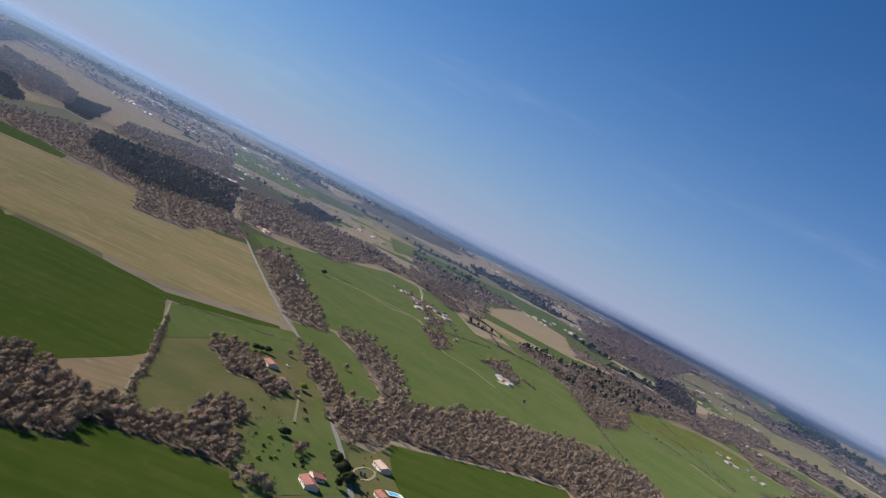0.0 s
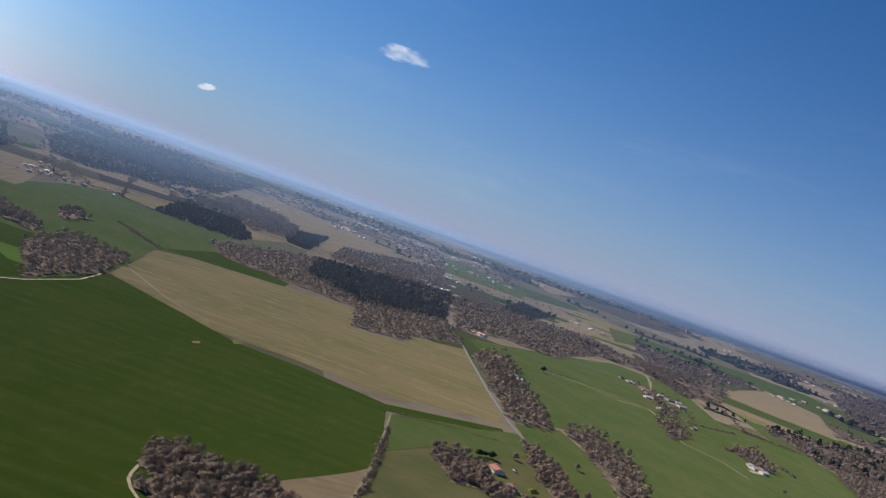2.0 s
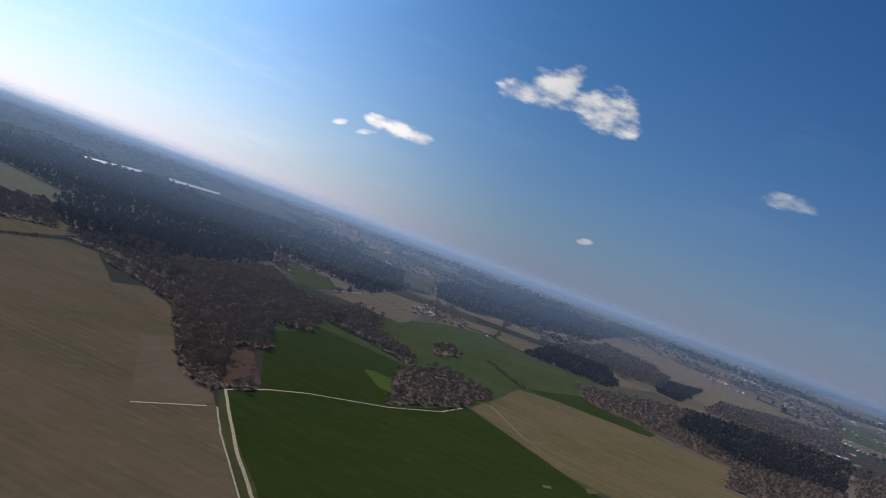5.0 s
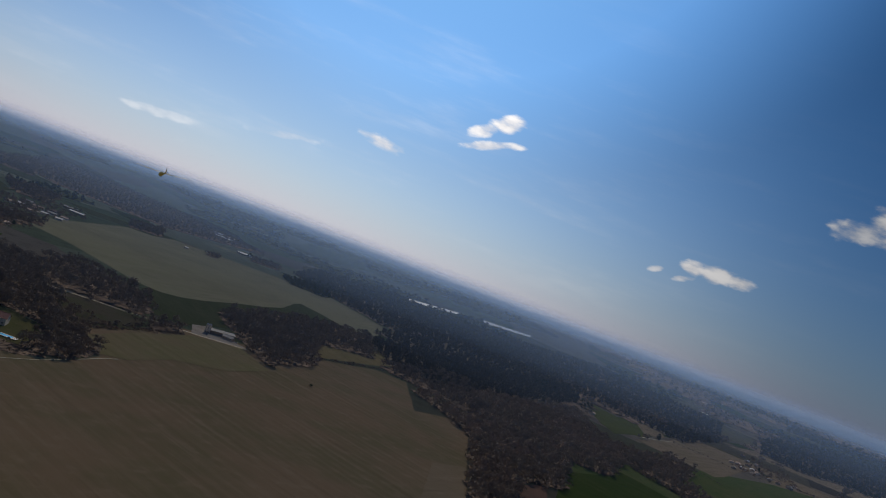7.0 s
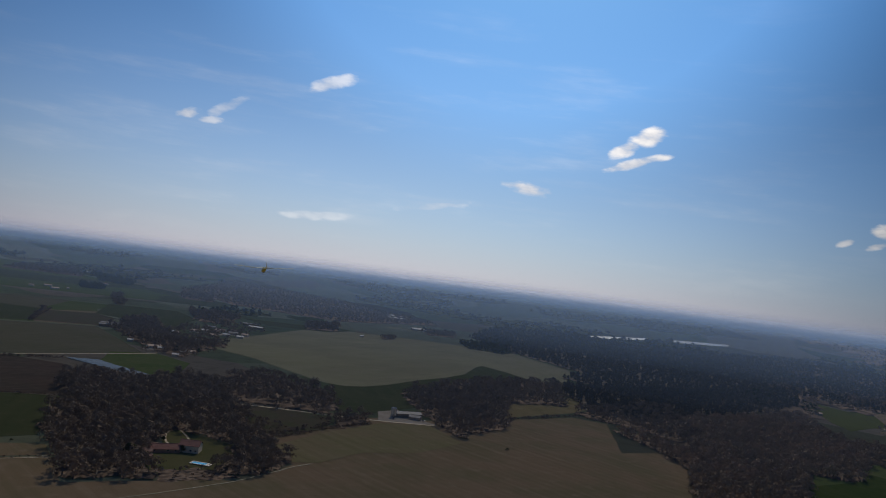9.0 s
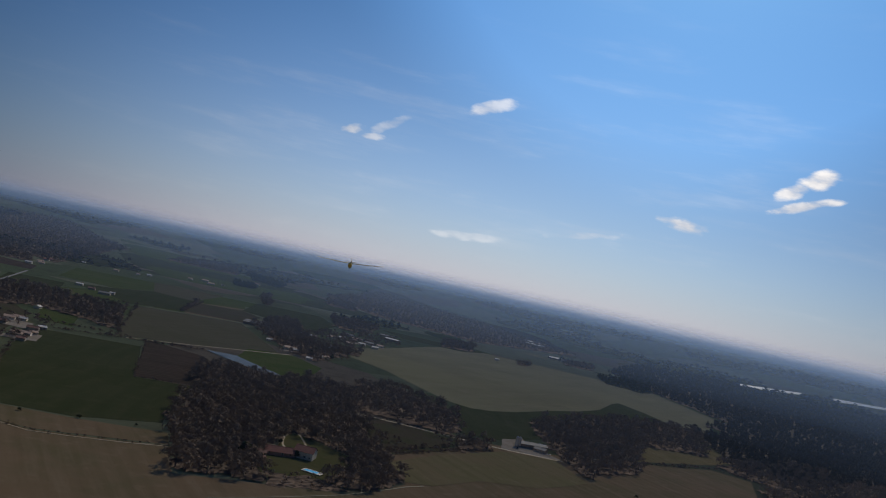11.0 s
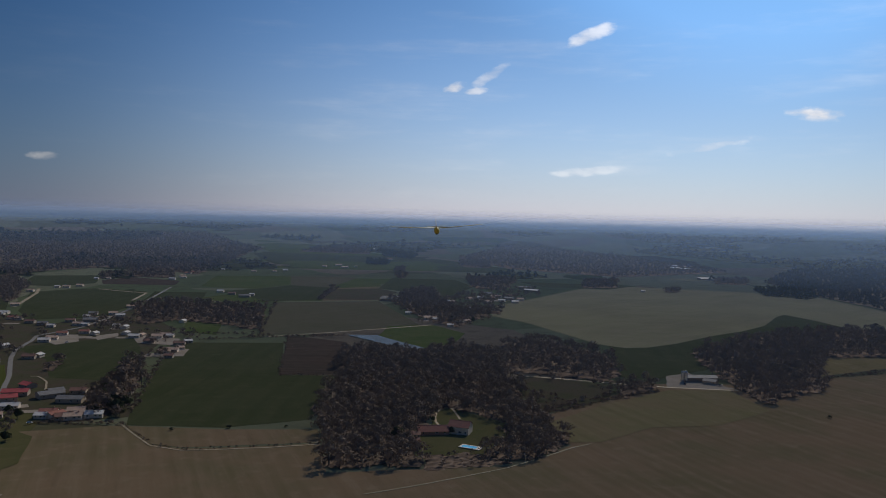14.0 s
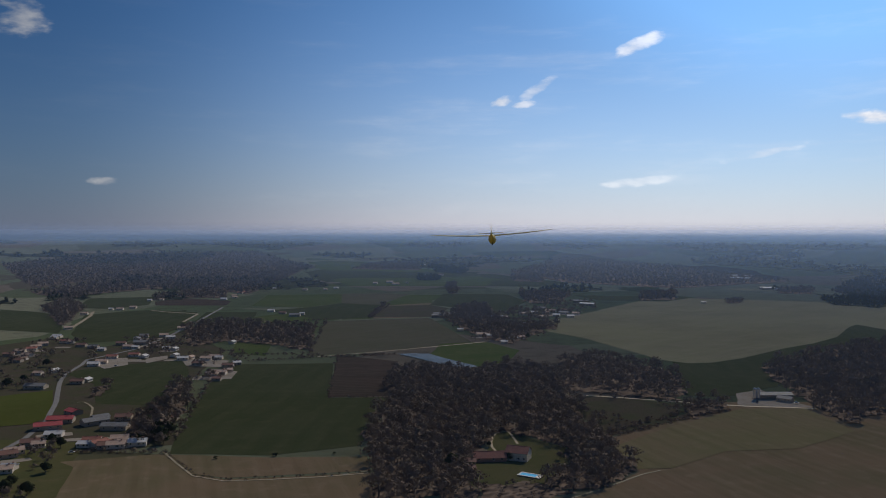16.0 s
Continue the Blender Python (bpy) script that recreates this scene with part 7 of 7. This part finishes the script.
sparse([(474, 414), (538, 437), (442, 323), (391, 320)], 10, 3, 6)
hedge([(-189, 571), (-159, 524), (-135, 514), (-80, 522), (-47, 531)], 0.9, 2.2)
hedge([(-257, 576), (-194, 576)], 1.95, 4.55)
hedge([(-238, 959), (-236, 836), (-198, 611)], 1.95, 5.2)
hedge([(-131, 1033), (-106, 766), (-49, 768)], 1.3, 2.86)
hedge([(-243, 979), (-134, 1014), (-59, 1033)], 1.95, 5.2)
hedge([(-166, 1023), (-200, 1425)], 2.6, 6.5)
hedge([(122, 615), (191, 675), (245, 711)], 1.95, 4.55)
hedge([(-129, 1471), (-111, 1739)], 2.6, 5.2)
hedge([(600, -78), (628, -137), (653, -201)], 1.04, 2.34)
hedge([(1307, -251), (1322, -296)], 1.95, 3.9)
hedge([(1189, 513), (1088, 405), (1072, 378)], 1.95, 5.2)
hedge([(1518, -483), (1288, -489), (1377, -603)], 1.95, 5.2)
hedge([(1861, -682), (1466, -647), (1451, -748)], 2.6, 6.5)
hedge([(500, -92), (410, -100), (314, -104)], 1.95, 4.55)
hedge([(894, -670), (695, -647)], 2.6, 5.2)
hedge([(385, -187), (329, -186), (284, -184)], 0.65, 1.43)
hedge([(385, -187), (397, -206)], 0.65, 1.43)
hedge([(459, -155), (470, -178), (475, -197)], 1.04, 2.34)
hedge([(1421, -974), (1283, -1030), (1100, -1017)], 1.95, 5.2)
hedge([(1199, 507), (1056, 375)], 1.95, 3.9)
hedge([(1614, 738), (1567, 635)], 2.6, 6.5)
hedge([(2007, 926), (1614, 738)], 3.9, 9.1)
hedge([(1164, 870), (1135, 661)], 1.3, 3.25)
hedge([(247, 736), (152, 658), (125, 630)], 1.95, 5.2)
hedge([(443, 786), (564, 838), (598, 806)], 1.95, 5.2)

hedge([(1131, -740), (915, -707), (754, -707)], 2.5, 6, 7)
hedge([(1297, -900), (1181, -952), (1063, -1006)], 2.5, 6, 7)
hedge([(1556, -1091), (1424, -1077), (1356, -1098)], 2.5, 5, 8)
hedge([(589, -83), (645, -145), (756, -244)], 0.8, 1.8, 4)
hedge([(385, -186), (329, -181), (298, -178)], 0.6, 1.2, 3)
hedge([(542, -90), (469, -98), (403, -102), (336, -105)], 1.5, 3.5, 4)
hedge([(1150, -534), (1211, -605), (1125, -632)], 3, 7, 5)
hedge([(1148, 472), (1106, 417), (1087, 388)], 2, 5, 5)
hedge([(877, 639), (858, 590), (857, 542), (872, 504), (879, 461)], 5, 9, 6)
hedge([(870, 627), (858, 577), (857, 532), (859, 490)], 4, 8, 7)
hedge([(1388, 966), (1414, 909), (1440, 852)], 2, 5, 9)
hedge([(1557, 860), (1587, 808), (1652, 757)], 3, 7, 7)
hedge([(-216, 1433), (-190, 1186), (-167, 1049)], 3, 7, 6)
hedge([(-130, 1480), (-123, 1664), (-124, 1754)], 5, 9, 6)
hedge([(-410, 1372), (-315, 1348), (-218, 1433)], 2, 5, 8)
hedge([(-249, 1034), (-200, 1034), (-142, 1025)], 2, 5, 6)


# ---- glider ----
def loft(sections, around=20):
    """A closed skin over oval sections (y, half width, half height, middle height)."""
    bm = bmesh.new()
    rows = []
    for y, w, h, z in sections:
        rows.append([bm.verts.new((w * math.cos(2 * math.pi * k / around), y, z + h * math.sin(2 * math.pi * k / around))) for k in range(around)])
    for a, b in zip(rows, rows[1:]):
        for k in range(around):
            bm.faces.new((a[k], a[(k + 1) % around], b[(k + 1) % around], b[k]))
    bm.faces.new(rows[0]), bm.faces.new(rows[-1][::-1])
    return bm


FOIL = [(0.0, 0.0), (0.03, 0.035), (0.15, 0.075), (0.35, 0.085), (0.65, 0.05), (1.0, 0.004), (0.65, -0.015), (0.35, -0.035), (0.15, -0.035), (0.03, -0.02)]


def wing_skin(stations, upright=False):
    """A wing over stations (out, leading edge y, chord, height)."""
    bm = bmesh.new()
    rows = []
    for out, lead, chord, z in stations:
        row = []
        for p, q in FOIL:
            row.append(bm.verts.new((q * chord * 0.8, lead + p * chord, out) if upright else (out, lead + p * chord, z + q * chord)))
        rows.append(row)
    for a, b in zip(rows, rows[1:]):
        for k in range(len(FOIL)):
            j = (k + 1) % len(FOIL)
            bm.faces.new((a[k], a[j], b[j], b[k]))
    bm.faces.new(rows[0]), bm.faces.new(rows[-1][::-1])
    return bm


def make_glider(place, heading, bank, climb):
    """A yellow sailplane in flight, its nose along -y before it is turned."""
    yellow, n, bsdf, where = material("yellow_gelcoat", 0.35, 0.5)
    n.put(bsdf.inputs["Base Color"], n.mix(n.step(n.noise(where, 1.2, 4), 0.35, 0.7), (0.74, 0.55, 0.03), (0.64, 0.46, 0.03)))
    cream = plain_material("cream_wing_skin", (0.78, 0.70, 0.40), (0.70, 0.62, 0.34), 1.4, 0.4, 0.5)
    dark = plain_material("dark_skid", (0.03, 0.028, 0.026), (0.05, 0.045, 0.04), 5.0, 0.7)
    glider = new("glider")
    body = [(-2.9, 0.03, 0.03, -0.1), (-2.75, 0.2, 0.22, -0.1), (-2.3, 0.38, 0.42, -0.06), (-1.5, 0.47, 0.56, 0.0), (-0.5, 0.47, 0.6, 0.02), (0.6, 0.4, 0.5, 0.08), (1.8, 0.24, 0.3, 0.16), (3.2, 0.15, 0.2, 0.24), (4.6, 0.1, 0.15, 0.32), (5.0, 0.05, 0.12, 0.34)]
    fuselage = part("fuselage", loft(body), yellow, glider, "bright yellow rounded fuselage", True)
    part("skid", box(bmesh.new(), -0.07, 0.07, -2.3, 0.2, -0.68, -0.5, 0.03), dark, fuselage)
    part("wheel", bmesh_wheel(0.24, 0.13, (0, 0.35, -0.5)), dark, fuselage)
    canopy = loft([(-2.1, 0.05, 0.04, 0.36), (-1.8, 0.25, 0.2, 0.4), (-1.2, 0.33, 0.36, 0.44), (-0.6, 0.3, 0.36, 0.46), (-0.15, 0.18, 0.2, 0.46), (0.05, 0.04, 0.04, 0.44)])
    part("canopy", canopy, GLASS, glider, "clear rounded cockpit canopy", True)
    for s in (-1, 1):
        stations = [(s * 0.2, -0.75, 1.35, 0.42), (s * 3.0, -0.7, 1.25, 0.52), (s * 5.6, -0.5, 0.95, 0.68), (s * 7.3, -0.3, 0.55, 0.82), (s * 7.5, -0.15, 0.3, 0.85)]
        wing = part("wing", wing_skin(stations), cream, glider, "long tapered cream and yellow wing", True)
        part("aileron", wing_skin([(s * 4.0, 0.32, 0.26, 0.585), (s * 5.6, 0.26, 0.24, 0.69), (s * 7.1, 0.12, 0.16, 0.81)]), yellow, wing)
        tail = part("tailplane", wing_skin([(s * 0.05, 4.1, 0.75, 0.5), (s * 1.3, 4.2, 0.5, 0.53), (s * 1.5, 4.3, 0.3, 0.54)]), yellow, glider, smooth=True)
        part("elevator", wing_skin([(s * 0.1, 4.82, 0.28, 0.5), (s * 1.35, 4.68, 0.18, 0.53)]), yellow, tail)
    fin = part("fin", wing_skin([(0.3, 3.95, 1.05, 0), (1.1, 4.3, 0.75, 0), (1.65, 4.5, 0.5, 0)], True), yellow, glider, smooth=True)
    part("rudder", wing_skin([(0.25, 4.98, 0.5, 0), (1.1, 5.02, 0.42, 0), (1.6, 4.98, 0.32, 0)], True), yellow, fin)
    glider.matrix_basis = Matrix.Translation(place) @ Matrix.Rotation(radians(heading), 4, "Z") @ Matrix.Rotation(radians(climb), 4, "X") @ Matrix.Rotation(radians(bank), 4, "Y")
    return tagged(glider, "bright yellow sailplane with long slim wings in flight", "glider")


def bmesh_wheel(radius, width, at):
    bm = bmesh.new()
    bmesh.ops.create_cone(bm, cap_ends=True, segments=16, radius1=radius, radius2=radius, depth=width, matrix=Matrix.Translation(at) @ Matrix.Rotation(radians(90), 4, "Y"))
    return bm


make_glider((6.0, 102.0, 153.6), 176, 3, 3)
